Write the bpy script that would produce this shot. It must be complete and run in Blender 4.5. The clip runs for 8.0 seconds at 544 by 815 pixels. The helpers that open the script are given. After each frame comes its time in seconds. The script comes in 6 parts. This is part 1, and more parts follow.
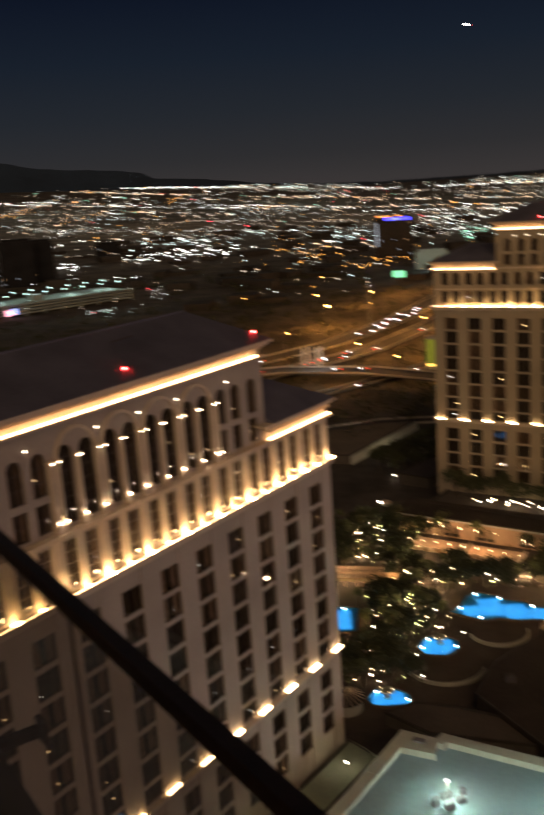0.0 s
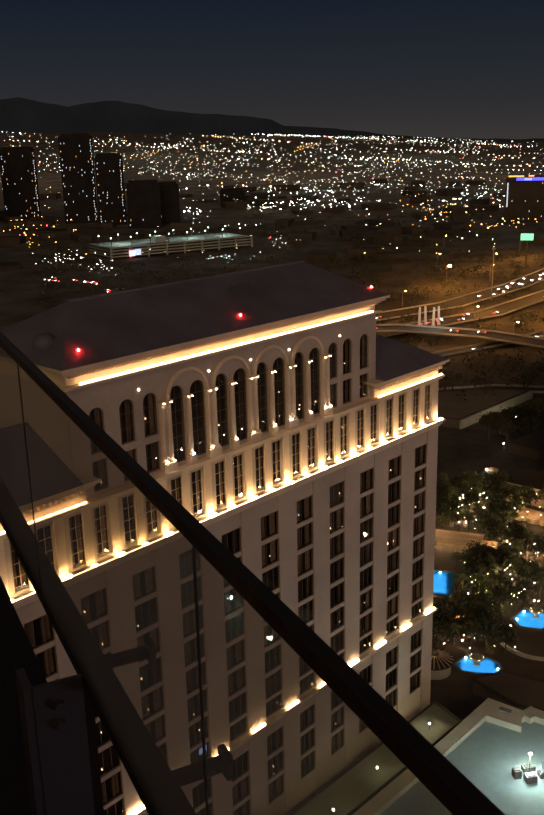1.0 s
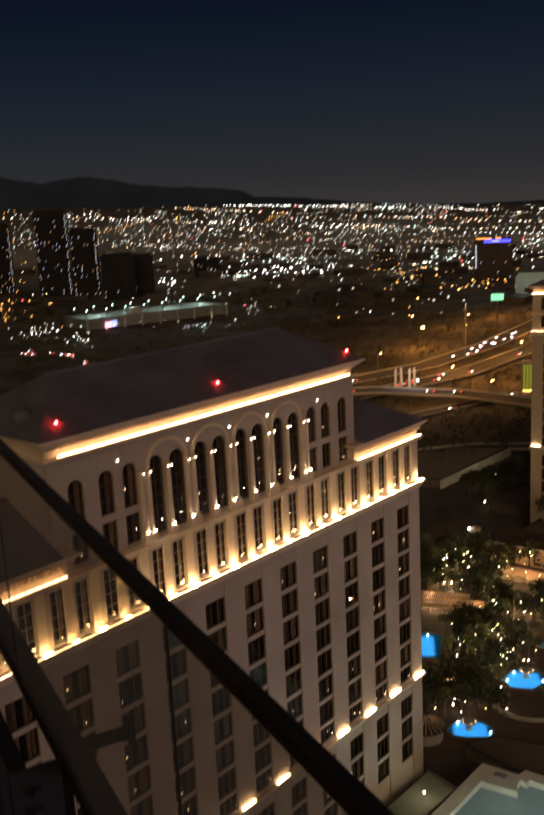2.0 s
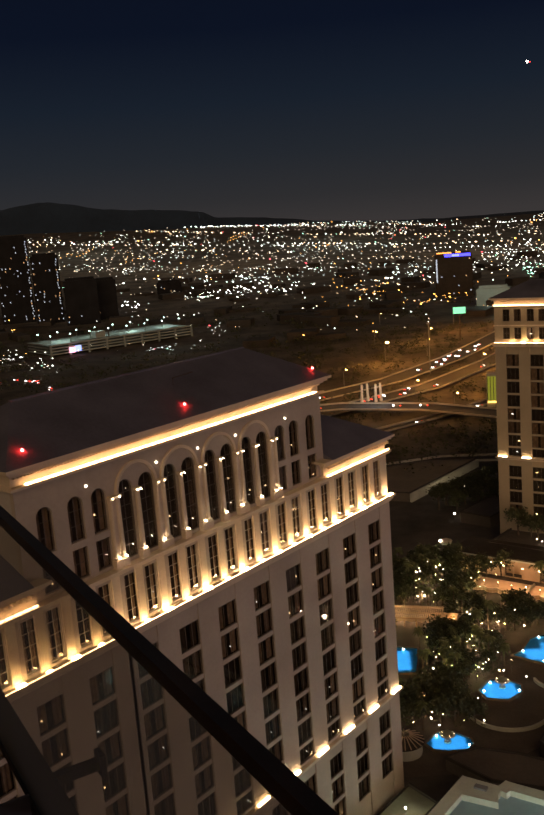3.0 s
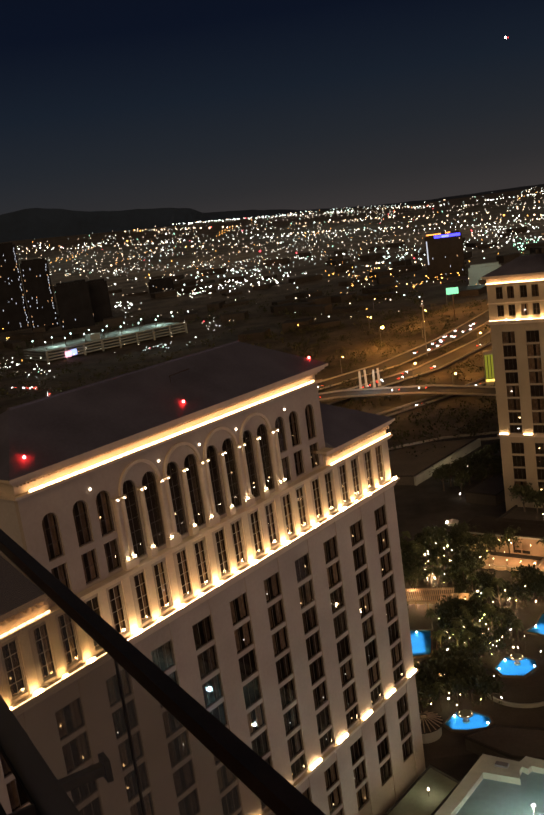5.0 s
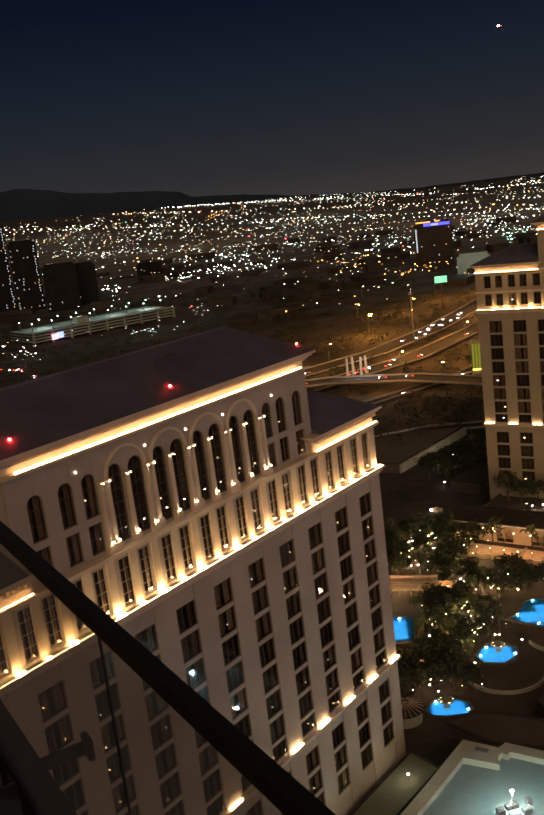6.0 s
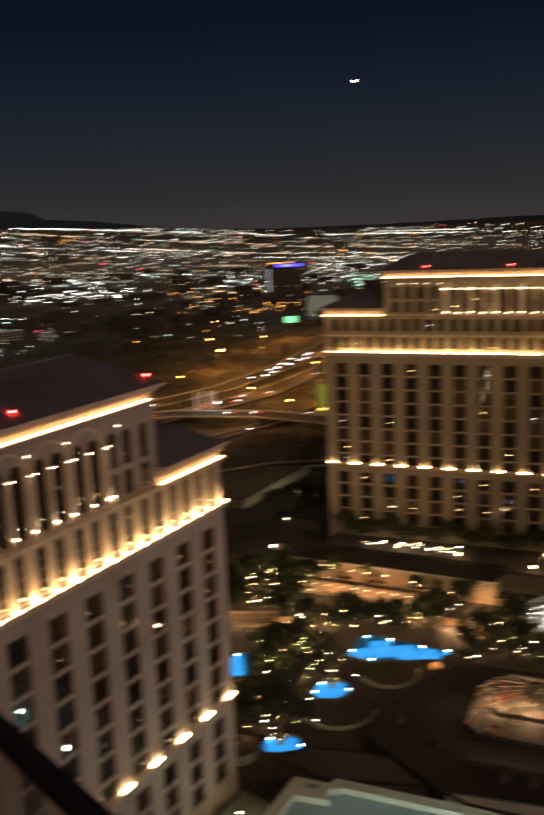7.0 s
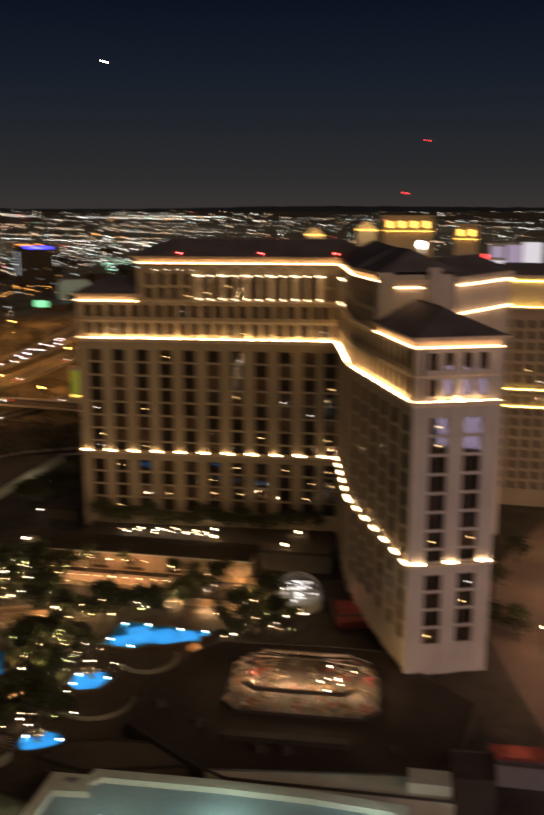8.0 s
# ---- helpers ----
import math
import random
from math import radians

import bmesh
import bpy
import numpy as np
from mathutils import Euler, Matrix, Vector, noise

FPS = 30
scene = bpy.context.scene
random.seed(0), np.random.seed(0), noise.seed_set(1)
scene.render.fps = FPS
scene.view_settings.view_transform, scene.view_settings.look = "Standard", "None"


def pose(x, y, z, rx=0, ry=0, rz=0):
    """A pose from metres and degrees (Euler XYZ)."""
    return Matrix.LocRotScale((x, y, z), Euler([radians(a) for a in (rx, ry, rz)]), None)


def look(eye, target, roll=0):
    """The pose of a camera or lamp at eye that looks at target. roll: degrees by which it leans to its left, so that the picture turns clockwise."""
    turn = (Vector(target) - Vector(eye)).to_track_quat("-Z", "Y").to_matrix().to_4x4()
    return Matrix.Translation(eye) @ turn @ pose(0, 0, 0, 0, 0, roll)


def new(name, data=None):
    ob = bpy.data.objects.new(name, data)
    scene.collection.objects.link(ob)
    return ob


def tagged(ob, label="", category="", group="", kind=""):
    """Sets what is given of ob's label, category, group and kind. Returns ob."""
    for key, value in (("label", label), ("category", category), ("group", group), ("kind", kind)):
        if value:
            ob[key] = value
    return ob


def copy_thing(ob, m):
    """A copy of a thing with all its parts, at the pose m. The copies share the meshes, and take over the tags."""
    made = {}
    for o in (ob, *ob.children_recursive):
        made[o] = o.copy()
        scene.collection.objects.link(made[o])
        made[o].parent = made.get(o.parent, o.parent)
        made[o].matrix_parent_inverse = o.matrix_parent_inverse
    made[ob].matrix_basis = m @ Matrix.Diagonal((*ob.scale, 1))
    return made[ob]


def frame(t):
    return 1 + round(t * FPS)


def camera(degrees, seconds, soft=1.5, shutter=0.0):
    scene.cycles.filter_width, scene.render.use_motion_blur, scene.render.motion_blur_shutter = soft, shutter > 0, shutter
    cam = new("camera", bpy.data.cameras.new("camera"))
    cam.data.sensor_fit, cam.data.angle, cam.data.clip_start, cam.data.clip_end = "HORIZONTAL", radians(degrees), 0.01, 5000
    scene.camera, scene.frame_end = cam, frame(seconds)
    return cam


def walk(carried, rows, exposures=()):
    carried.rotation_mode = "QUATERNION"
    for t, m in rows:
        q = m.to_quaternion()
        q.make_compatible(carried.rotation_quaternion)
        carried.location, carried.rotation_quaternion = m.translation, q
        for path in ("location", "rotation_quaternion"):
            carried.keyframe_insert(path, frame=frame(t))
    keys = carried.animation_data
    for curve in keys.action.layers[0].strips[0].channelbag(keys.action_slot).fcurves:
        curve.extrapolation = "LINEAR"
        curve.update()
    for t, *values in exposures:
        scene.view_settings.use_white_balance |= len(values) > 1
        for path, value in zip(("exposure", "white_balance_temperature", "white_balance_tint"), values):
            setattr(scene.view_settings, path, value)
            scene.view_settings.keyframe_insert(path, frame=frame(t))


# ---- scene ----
cam = camera(33.26, 8.0, soft=2.0, shutter=1.0)

EYE = 137.0   # height of the balcony viewpoint over the pool deck
# seconds, yaw (to the left), pitch, roll, and the small sway of the camera in metres
ROWS = [
    (0.0, 2.61, -13.75, -3.99, -0.007, 0.007, -0.004),
    (0.5, 7.73, -12.89, -2.10, -0.028, 0.015, -0.018),
    (1.0, 9.88, -16.37, -1.38, -0.034, -0.015, -0.008),
    (2.5, 7.18, -10.85, -4.03, -0.004, -0.036, 0.016),
    (3.0, 6.21, -11.21, -4.45, -0.004, -0.015, 0.006),
    (3.5, 5.78, -11.36, -4.58, -0.004, 0.003, -0.004),
    (4.0, 5.79, -10.73, -5.28, -0.010, 0.000, -0.002),
    (4.5, 6.16, -11.00, -7.98, 0.027, 0.011, -0.001),
    (6.0, 5.50, -12.71, -6.98, 0.028, 0.006, -0.009),
    (6.5, 2.89, -12.16, -4.72, 0.008, 0.002, -0.002),
    (7.0, -4.43, -11.38, -2.42, 0.014, 0.009, 0.008),
    (7.5, -12.15, -11.41, -1.11, 0.014, 0.009, 0.008),
    (8.0, -20.06, -12.59, 0.01, 0.014, 0.009, 0.008),
]


def aimed(yaw, pitch, roll, dx, dy, dz):
    yw, pt = radians(yaw), radians(pitch)
    eye = Vector((dx, dy, EYE + dz))
    ahead = Vector((-math.sin(yw) * math.cos(pt), math.cos(yw) * math.cos(pt), math.sin(pt)))
    return look(eye, eye + ahead, roll)


walk(cam, [(r[0], aimed(*r[1:])) for r in ROWS], exposures=((0.0, 0.64, 7100, 12), (6.0, 0.64, 7100, 12), (8.0, 0.54, 7300, 12)))

# ------------------------------------------------------------------ night sky and large lights
world = bpy.data.worlds.new("night_sky")
scene.world = world
world.use_nodes = True
wn, wl = world.node_tree.nodes, world.node_tree.links
wn.clear()
w_out, w_bg = wn.new("ShaderNodeOutputWorld"), wn.new("ShaderNodeBackground")
w_tc, w_sep, w_ramp = wn.new("ShaderNodeTexCoord"), wn.new("ShaderNodeSeparateXYZ"), wn.new("ShaderNodeValToRGB")
wl.new(w_tc.outputs["Generated"], w_sep.inputs[0])
wl.new(w_sep.outputs["Z"], w_ramp.inputs[0])
wl.new(w_ramp.outputs[0], w_bg.inputs[0])
wl.new(w_bg.outputs[0], w_out.inputs[0])
w_bg.inputs[1].default_value = 2.5
sky_stops = [(0.0, (0.0098, 0.0092, 0.0098)), (0.03, (0.0066, 0.0069, 0.0080)), (0.075, (0.0041, 0.0053, 0.0074)),
             (0.13, (0.0022, 0.0037, 0.0067)), (0.2, (0.0009, 0.0017, 0.0045)), (0.35, (0.0007, 0.0012, 0.0034))]
cr = w_ramp.color_ramp
while len(cr.elements) < len(sky_stops):
    cr.elements.new(0.5)
for el, (pos, col) in zip(cr.elements, sky_stops):
    el.position, el.color = pos, (*col, 1)

# added fill for the facades: a wide, weak, pinkish sun lamp behind the balcony, low over the strip, in place of the
# boulevard's glow
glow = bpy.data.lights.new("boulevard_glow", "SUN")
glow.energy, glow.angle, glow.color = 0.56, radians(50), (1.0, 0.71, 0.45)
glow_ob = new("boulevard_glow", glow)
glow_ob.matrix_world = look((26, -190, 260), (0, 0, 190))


def point_lamp(name, x, y, z, watts, color, radius=0.5):
    d = bpy.data.lights.new(name, "POINT")
    d.energy, d.color, d.shadow_soft_size = watts, color, radius
    ob = new(name, d)
    ob.location = (x, y, z)
    return ob


# ------------------------------------------------------------------ materials
def mat(name, color, rough=0.7, metal=0.0, vary=0.25, scale=0.6, fine=14.0, bump=0.15, rnd=0.0, spec=0.4):
    m = bpy.data.materials.new(name)
    m.use_nodes = True
    n, l = m.node_tree.nodes, m.node_tree.links
    b = n["Principled BSDF"]
    tc = n.new("ShaderNodeTexCoord")
    big, small = n.new("ShaderNodeTexNoise"), n.new("ShaderNodeTexNoise")
    big.inputs["Scale"].default_value, small.inputs["Scale"].default_value = scale, fine
    big.inputs["Detail"].default_value, small.inputs["Detail"].default_value = 5, 3
    add = n.new("ShaderNodeMath"); add.operation = "MULTIPLY_ADD"
    add.inputs[1].default_value = 0.35
    for t in (big, small):
        l.new(tc.outputs["Object"], t.inputs["Vector"])
    l.new(small.outputs["Fac"], add.inputs[0]); l.new(big.outputs["Fac"], add.inputs[2])
    ramp = n.new("ShaderNodeValToRGB")
    lo = [max(0, c * (1 - vary)) for c in color]
    hi = [min(1, c * (1 + vary)) for c in color]
    ramp.color_ramp.elements[0].position, ramp.color_ramp.elements[0].color = 0.4, (*lo, 1)
    ramp.color_ramp.elements[1].position, ramp.color_ramp.elements[1].color = 0.95, (*hi, 1)
    l.new(add.outputs[0], ramp.inputs[0])
    out = ramp.outputs[0]
    if rnd:
        oi, hsv, mr = n.new("ShaderNodeObjectInfo"), n.new("ShaderNodeHueSaturation"), n.new("ShaderNodeMapRange")
        mr.inputs["To Min"].default_value, mr.inputs["To Max"].default_value = 1 - rnd, 1 + rnd
        l.new(oi.outputs["Random"], mr.inputs["Value"]); l.new(mr.outputs[0], hsv.inputs["Value"])
        l.new(out, hsv.inputs["Color"])
        out = hsv.outputs[0]
    l.new(out, b.inputs["Base Color"])
    b.inputs["Roughness"].default_value, b.inputs["Metallic"].default_value = rough, metal
    b.inputs["Specular IOR Level"].default_value = spec
    if bump:
        bp = n.new("ShaderNodeBump")
        bp.inputs["Strength"].default_value = bump
        l.new(small.outputs["Fac"], bp.inputs["Height"]); l.new(bp.outputs[0], b.inputs["Normal"])
    return m


def glow_mat(name, color, strength, sample=True):
    m = bpy.data.materials.new(name)
    m.use_nodes = True
    n, l = m.node_tree.nodes, m.node_tree.links
    n.clear()
    e, o = n.new("ShaderNodeEmission"), n.new("ShaderNodeOutputMaterial")
    e.inputs[0].default_value, e.inputs[1].default_value = (*color, 1), strength
    l.new(e.outputs[0], o.inputs[0])
    if not sample:
        m.cycles.emission_sampling = "NONE"
    return m


def glass_mat(name, tint, gloss=0.06, rough=0.03):
    m = bpy.data.materials.new(name)
    m.use_nodes = True
    n, l = m.node_tree.nodes, m.node_tree.links
    n.clear()
    t, g, mx, o = (n.new("ShaderNode" + k) for k in ("BsdfTransparent", "BsdfGlossy", "MixShader", "OutputMaterial"))
    t.inputs[0].default_value = (*tint, 1)
    g.inputs["Roughness"].default_value = rough
    mx.inputs[0].default_value = gloss
    l.new(t.outputs[0], mx.inputs[1]); l.new(g.outputs[0], mx.inputs[2]); l.new(mx.outputs[0], o.inputs[0])
    return m


M_STUCCO = mat("warm_stucco", (0.40, 0.328, 0.262), 0.85, vary=0.16, scale=0.08, fine=1.6, bump=0.08)
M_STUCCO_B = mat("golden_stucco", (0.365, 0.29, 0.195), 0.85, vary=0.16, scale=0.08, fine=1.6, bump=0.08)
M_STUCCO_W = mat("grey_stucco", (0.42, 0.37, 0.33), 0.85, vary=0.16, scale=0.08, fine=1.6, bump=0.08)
M_TRIM = mat("cream_stone_trim", (0.58, 0.465, 0.335), 0.7, vary=0.14, scale=0.2, fine=3.0, bump=0.1)
M_ROOF = mat("dark_slate_roof", (0.105, 0.1, 0.125), 0.7, vary=0.3, scale=0.12, fine=2.0, bump=0.3)
M_FRAME = mat("bronze_window_frame", (0.16, 0.125, 0.095), 0.5, 0.3, vary=0.2, rnd=0.15)
M_BARS = mat("pale_window_bars", (0.42, 0.36, 0.28), 0.6, vary=0.15)
M_PANE = glass_mat("tinted_window_glass", (0.62, 0.57, 0.51), 0.08)
M_CURTAIN = mat("dim_curtain", (0.3, 0.22, 0.155), 0.95, vary=0.5, scale=0.5, fine=6.0, rnd=0.7)
# for solid blocks behind the panes: the shade of unlit rooms as colour
M_CORE = mat("room_shade_dark", (0.07, 0.055, 0.045), 0.95, vary=0.4)
M_ROOM = glow_mat("window_speck_warm", (1.0, 0.72, 0.42), 2.0)
M_ROOMC = glow_mat("window_speck_white", (0.85, 0.92, 1.0), 1.8)
M_ROOMF = glow_mat("window_speck_yellow", (1.0, 0.74, 0.36), 8.0, False)
M_ROOMG = glow_mat("window_speck_pale", (0.9, 0.94, 1.0), 7.0, False)
M_TV = glow_mat("screen_light_blue", (0.22, 0.42, 1.0), 0.8)
M_STRIP = glow_mat("warm_light_strip", (1.0, 0.62, 0.33), 8.5)
M_STRIP_Y = glow_mat("yellow_light_strip", (1.0, 0.72, 0.18), 9.0)
M_LAMP = glow_mat("warm_uplight", (1.0, 0.68, 0.35), 70.0)
M_LAMP_L = glow_mat("floor_band_uplight", (1.0, 0.72, 0.42), 13.0)
M_SPOT = glow_mat("small_uplight", (1.0, 0.8, 0.58), 30.0)
M_DISC = glow_mat("round_wall_lamp", (1.0, 0.84, 0.66), 5.0)
M_SPOT_LOW = glow_mat("column_foot_light", (1.0, 0.82, 0.62), 52.0)
M_SPOT_B = glow_mat("far_column_uplight", (1.0, 0.78, 0.52), 6.5)
M_BEACON = glow_mat("red_beacon_glass", (1.0, 0.03, 0.03), 140.0)
M_METAL = mat("dark_powder_coated_steel", (0.075, 0.052, 0.036), 0.55, 0.1, vary=0.3, scale=6, fine=90, bump=0.05)
M_SLAB = mat("balcony_concrete", (0.07, 0.065, 0.06), 0.85, vary=0.25, scale=2, fine=40)
M_GROUND = mat("dark_desert_ground", (0.08, 0.066, 0.05), 0.95, vary=0.8, scale=0.022, fine=0.16, bump=0.0)
M_DECK = mat("pool_deck_pavers", (0.16, 0.115, 0.08), 0.85, vary=0.25, scale=0.15, fine=2.5)
M_COURT = mat("dark_court_paving", (0.1, 0.078, 0.058), 0.85, vary=0.4, scale=0.1, fine=1.6)
M_ASPHALT = mat("asphalt", (0.055, 0.05, 0.046), 0.85, vary=0.25, scale=0.05, fine=1.2)
M_FLATROOF = mat("dark_flat_roofing", (0.058, 0.046, 0.036), 0.95, vary=0.35, scale=0.05, fine=0.8, spec=0.1)
# lighter copy of the flat roofing, in place of ambient light missing there
M_TARROOF = mat("lifted_tar_roofing", (0.12, 0.1, 0.078), 0.9, vary=0.35, scale=0.06, fine=0.9)
M_FORECOURT = mat("forecourt_paving", (0.22, 0.155, 0.12), 0.85, vary=0.25, scale=0.05, fine=0.8)
M_OLIVE = mat("olive_roofing", (0.2, 0.2, 0.14), 0.9, vary=0.25, scale=0.1, fine=1.0)
M_WATER = glass_mat("pool_water", (0.42, 0.86, 1.0), 0.04, 0.05)
M_TILE = mat("blue_pool_tile", (0.04, 0.34, 0.66), 0.5, vary=0.18, scale=0.25, fine=3.0, bump=0.0)
M_LEAF = mat("dark_green_leaves", (0.06, 0.064, 0.026), 0.7, vary=0.5, scale=0.8, fine=5.0, rnd=0.35, bump=0)
M_PALM = mat("palm_fronds", (0.09, 0.1, 0.035), 0.6, vary=0.4, scale=1.0, fine=6.0, rnd=0.3, bump=0)
M_BARK = mat("rough_bark", (0.11, 0.08, 0.055), 0.95, vary=0.3, scale=2, fine=12)
M_WHITEROOF = mat("pale_roof_membrane", (0.27, 0.35, 0.37), 0.7, vary=0.18, scale=0.06, fine=0.7)
M_PARAPET = mat("pale_parapet", (0.5, 0.49, 0.4), 0.8, vary=0.15, scale=0.2, fine=2)
M_CANVAS = mat("cream_canvas", (0.55, 0.44, 0.32), 0.9, vary=0.2, scale=1.0, fine=8)
canvas_n, canvas_l = M_CANVAS.node_tree.nodes, M_CANVAS.node_tree.links
canvas_t, canvas_m = canvas_n.new("ShaderNodeBsdfTranslucent"), canvas_n.new("ShaderNodeMixShader")
canvas_t.inputs[0].default_value, canvas_m.inputs[0].default_value = (0.72, 0.56, 0.4, 1), 0.42
canvas_l.new(canvas_n["Principled BSDF"].outputs[0], canvas_m.inputs[1])
canvas_l.new(canvas_t.outputs[0], canvas_m.inputs[2])
canvas_l.new(canvas_m.outputs[0], canvas_n["Material Output"].inputs[0])
M_PEACH = mat("peach_plaster", (0.5, 0.34, 0.22), 0.85, vary=0.15, scale=0.2, fine=2)
M_REDROOF = mat("red_roofing", (0.22, 0.045, 0.035), 0.7, vary=0.3, scale=0.3, fine=3)
M_GLOBE = glow_mat("garden_lamp_globe", (1.0, 0.7, 0.38), 20.0)
M_GLOBE_W = glow_mat("white_lamp_globe", (1.0, 0.9, 0.74), 22.0)
M_GREENLAMP = glow_mat("greenish_garden_light", (0.75, 0.85, 0.3), 14.0)
M_WHITE = mat("white_metal", (0.6, 0.6, 0.6), 0.5, vary=0.1, fine=10)
# the bluish tone puts the haze before the ridge into the rock colour
M_MOUNT = mat("hazed_mountain_rock", (0.02, 0.033, 0.056), 1.0, vary=0.3, scale=0.004, fine=0.03, bump=0)
M_GREY = mat("grey_cladding", (0.2, 0.19, 0.19), 0.6, vary=0.2, scale=0.05, fine=1)
M_LOWBLOCK = mat("dark_low_blocks", (0.05, 0.042, 0.036), 0.9, vary=0.4, scale=0.02, fine=0.2, spec=0.1)
M_DARKCLAD = mat("dark_glass_cladding", (0.016, 0.015, 0.017), 0.7, vary=0.4, scale=0.05, fine=0.5, spec=0.1)


# ------------------------------------------------------------------ building helpers
class Geo:
    """Vertices and faces gathered for one mesh."""

    def __init__(self):
        self.v, self.f = [], []

    def poly(self, pts):
        i = len(self.v)
        self.v += [tuple(p) for p in pts]
        self.f.append(tuple(range(i, i + len(pts))))

    def box(self, x0, x1, y0, y1, z0, z1):
        i = len(self.v)
        self.v += [(x0, y0, z0), (x1, y0, z0), (x1, y1, z0), (x0, y1, z0), (x0, y0, z1), (x1, y0, z1), (x1, y1, z1), (x0, y1, z1)]
        for q in ((0, 3, 2, 1), (4, 5, 6, 7), (0, 1, 5, 4), (1, 2, 6, 5), (2, 3, 7, 6), (3, 0, 4, 7)):
            self.f.append(tuple(i + k for k in q))
        return self

    def prism(self, pts, z0, z1, top=None):
        """Upright prism over a plan polygon; top: other plan points at z1."""
        n, i = len(pts), len(self.v)
        self.v += [(x, y, z0) for x, y in pts] + [(x, y, z1) for x, y in (top or pts)]
        self.f.append(tuple(i + k for k in reversed(range(n))))
        self.f.append(tuple(i + n + k for k in range(n)))
        for k in range(n):
            j = (k + 1) % n
            self.f.append((i + k, i + j, i + n + j, i + n + k))
        return self

    def tube(self, path, radii, sides=8):
        """Swept round section along a path, closed at the ends."""
        i0 = len(self.v)
        for k, p in enumerate(path):
            a, b = Vector(path[max(0, k - 1)]), Vector(path[min(len(path) - 1, k + 1)])
            d = (b - a).normalized()
            u = d.cross(Vector((0, 0, 1)) if abs(d.z) < 0.95 else Vector((1, 0, 0))).normalized()
            w = d.cross(u)
            r = radii[k] if isinstance(radii, (list, tuple)) else radii
            for s in range(sides):
                an = 2 * math.pi * s / sides
                self.v.append(tuple(Vector(p) + r * (math.cos(an) * u + math.sin(an) * w)))
        for k in range(len(path) - 1):
            for s in range(sides):
                a, b = i0 + k * sides + s, i0 + k * sides + (s + 1) % sides
                self.f.append((a, a + sides, b + sides, b))
        self.f.append(tuple(i0 + s for s in range(sides)))
        e = i0 + (len(path) - 1) * sides
        self.f.append(tuple(e + s for s in reversed(range(sides))))
        return self

    def ball(self, x, y, z, r, rings=5, seg=8, squash=1.0):
        i = len(self.v)
        self.v.append((x, y, z - r * squash))
        for a in range(1, rings):
            ph = -math.pi / 2 + math.pi * a / rings
            for s in range(seg):
                th = 2 * math.pi * s / seg
                self.v.append((x + r * math.cos(ph) * math.cos(th), y + r * math.cos(ph) * math.sin(th), z + r * squash * math.sin(ph)))
        self.v.append((x, y, z + r * squash))
        top = len(self.v) - 1
        for s in range(seg):
            self.f.append((i, i + 1 + (s + 1) % seg, i + 1 + s))
            self.f.append((top, top - seg + s, top - seg + (s + 1) % seg))
        for a in range(rings - 2):
            for s in range(seg):
                p, q = i + 1 + a * seg + s, i + 1 + a * seg + (s + 1) % seg
                self.f.append((p, q, q + seg, p + seg))
        return self

    def mesh(self, name, material, smooth=False):
        me = bpy.data.meshes.new(name)
        me.from_pydata(self.v, [], self.f)
        me.materials.append(material)
        if smooth:
            me.polygons.foreach_set("use_smooth", [True] * len(me.polygons))
        me.update()
        return me


def part(name, geo, material, parent, label="", at=None, smooth=False):
    """One mesh object under a thing or under a part. geo: a Geo, or a mesh to share."""
    me = geo if isinstance(geo, bpy.types.Mesh) else geo.mesh(name, material, smooth)
    ob = new(name, me)
    ob.parent = parent
    if at is not None:
        ob.matrix_basis = at if isinstance(at, Matrix) else Matrix.Translation(at)
    return tagged(ob, label)


def base(name, m, label, category, group="", kind=""):
    ob = new(name)
    ob.empty_display_size = 0.5
    ob.matrix_basis = m
    return tagged(ob, label, category, group, kind)


def single(name, geo, material, label, category, group="", kind="", at=None, smooth=False):
    ob = new(name, geo if isinstance(geo, bpy.types.Mesh) else geo.mesh(name, material, smooth))
    if at is not None:
        ob.matrix_basis = at
    return tagged(ob, label, category, group, kind)


def facing(x, y, dx, dy, z=0.0):
    """A frame at (x, y, z) whose x axis runs along (dx, dy)."""
    return pose(x, y, z, 0, 0, math.degrees(math.atan2(dy, dx)))


# ------------------------------------------------------------------ ground, horizon, mountains
def fan(az):
    """Degrees by which the far valley rises towards the hills in a direction."""
    return float(np.interp(az, (-25, -20, -13, -9, -2.4, 1, 4), (1.2, 1.15, 0.82, 0.68, 0.42, 0.22, 0.0)))


def ground_z(r, az=20.0):
    if r < 1250:
        return 0.0
    k = (r - 1250) / 3500
    return 104.0 * k ** 1.25 + 4750 * math.tan(radians(fan(az))) * k ** 1.5


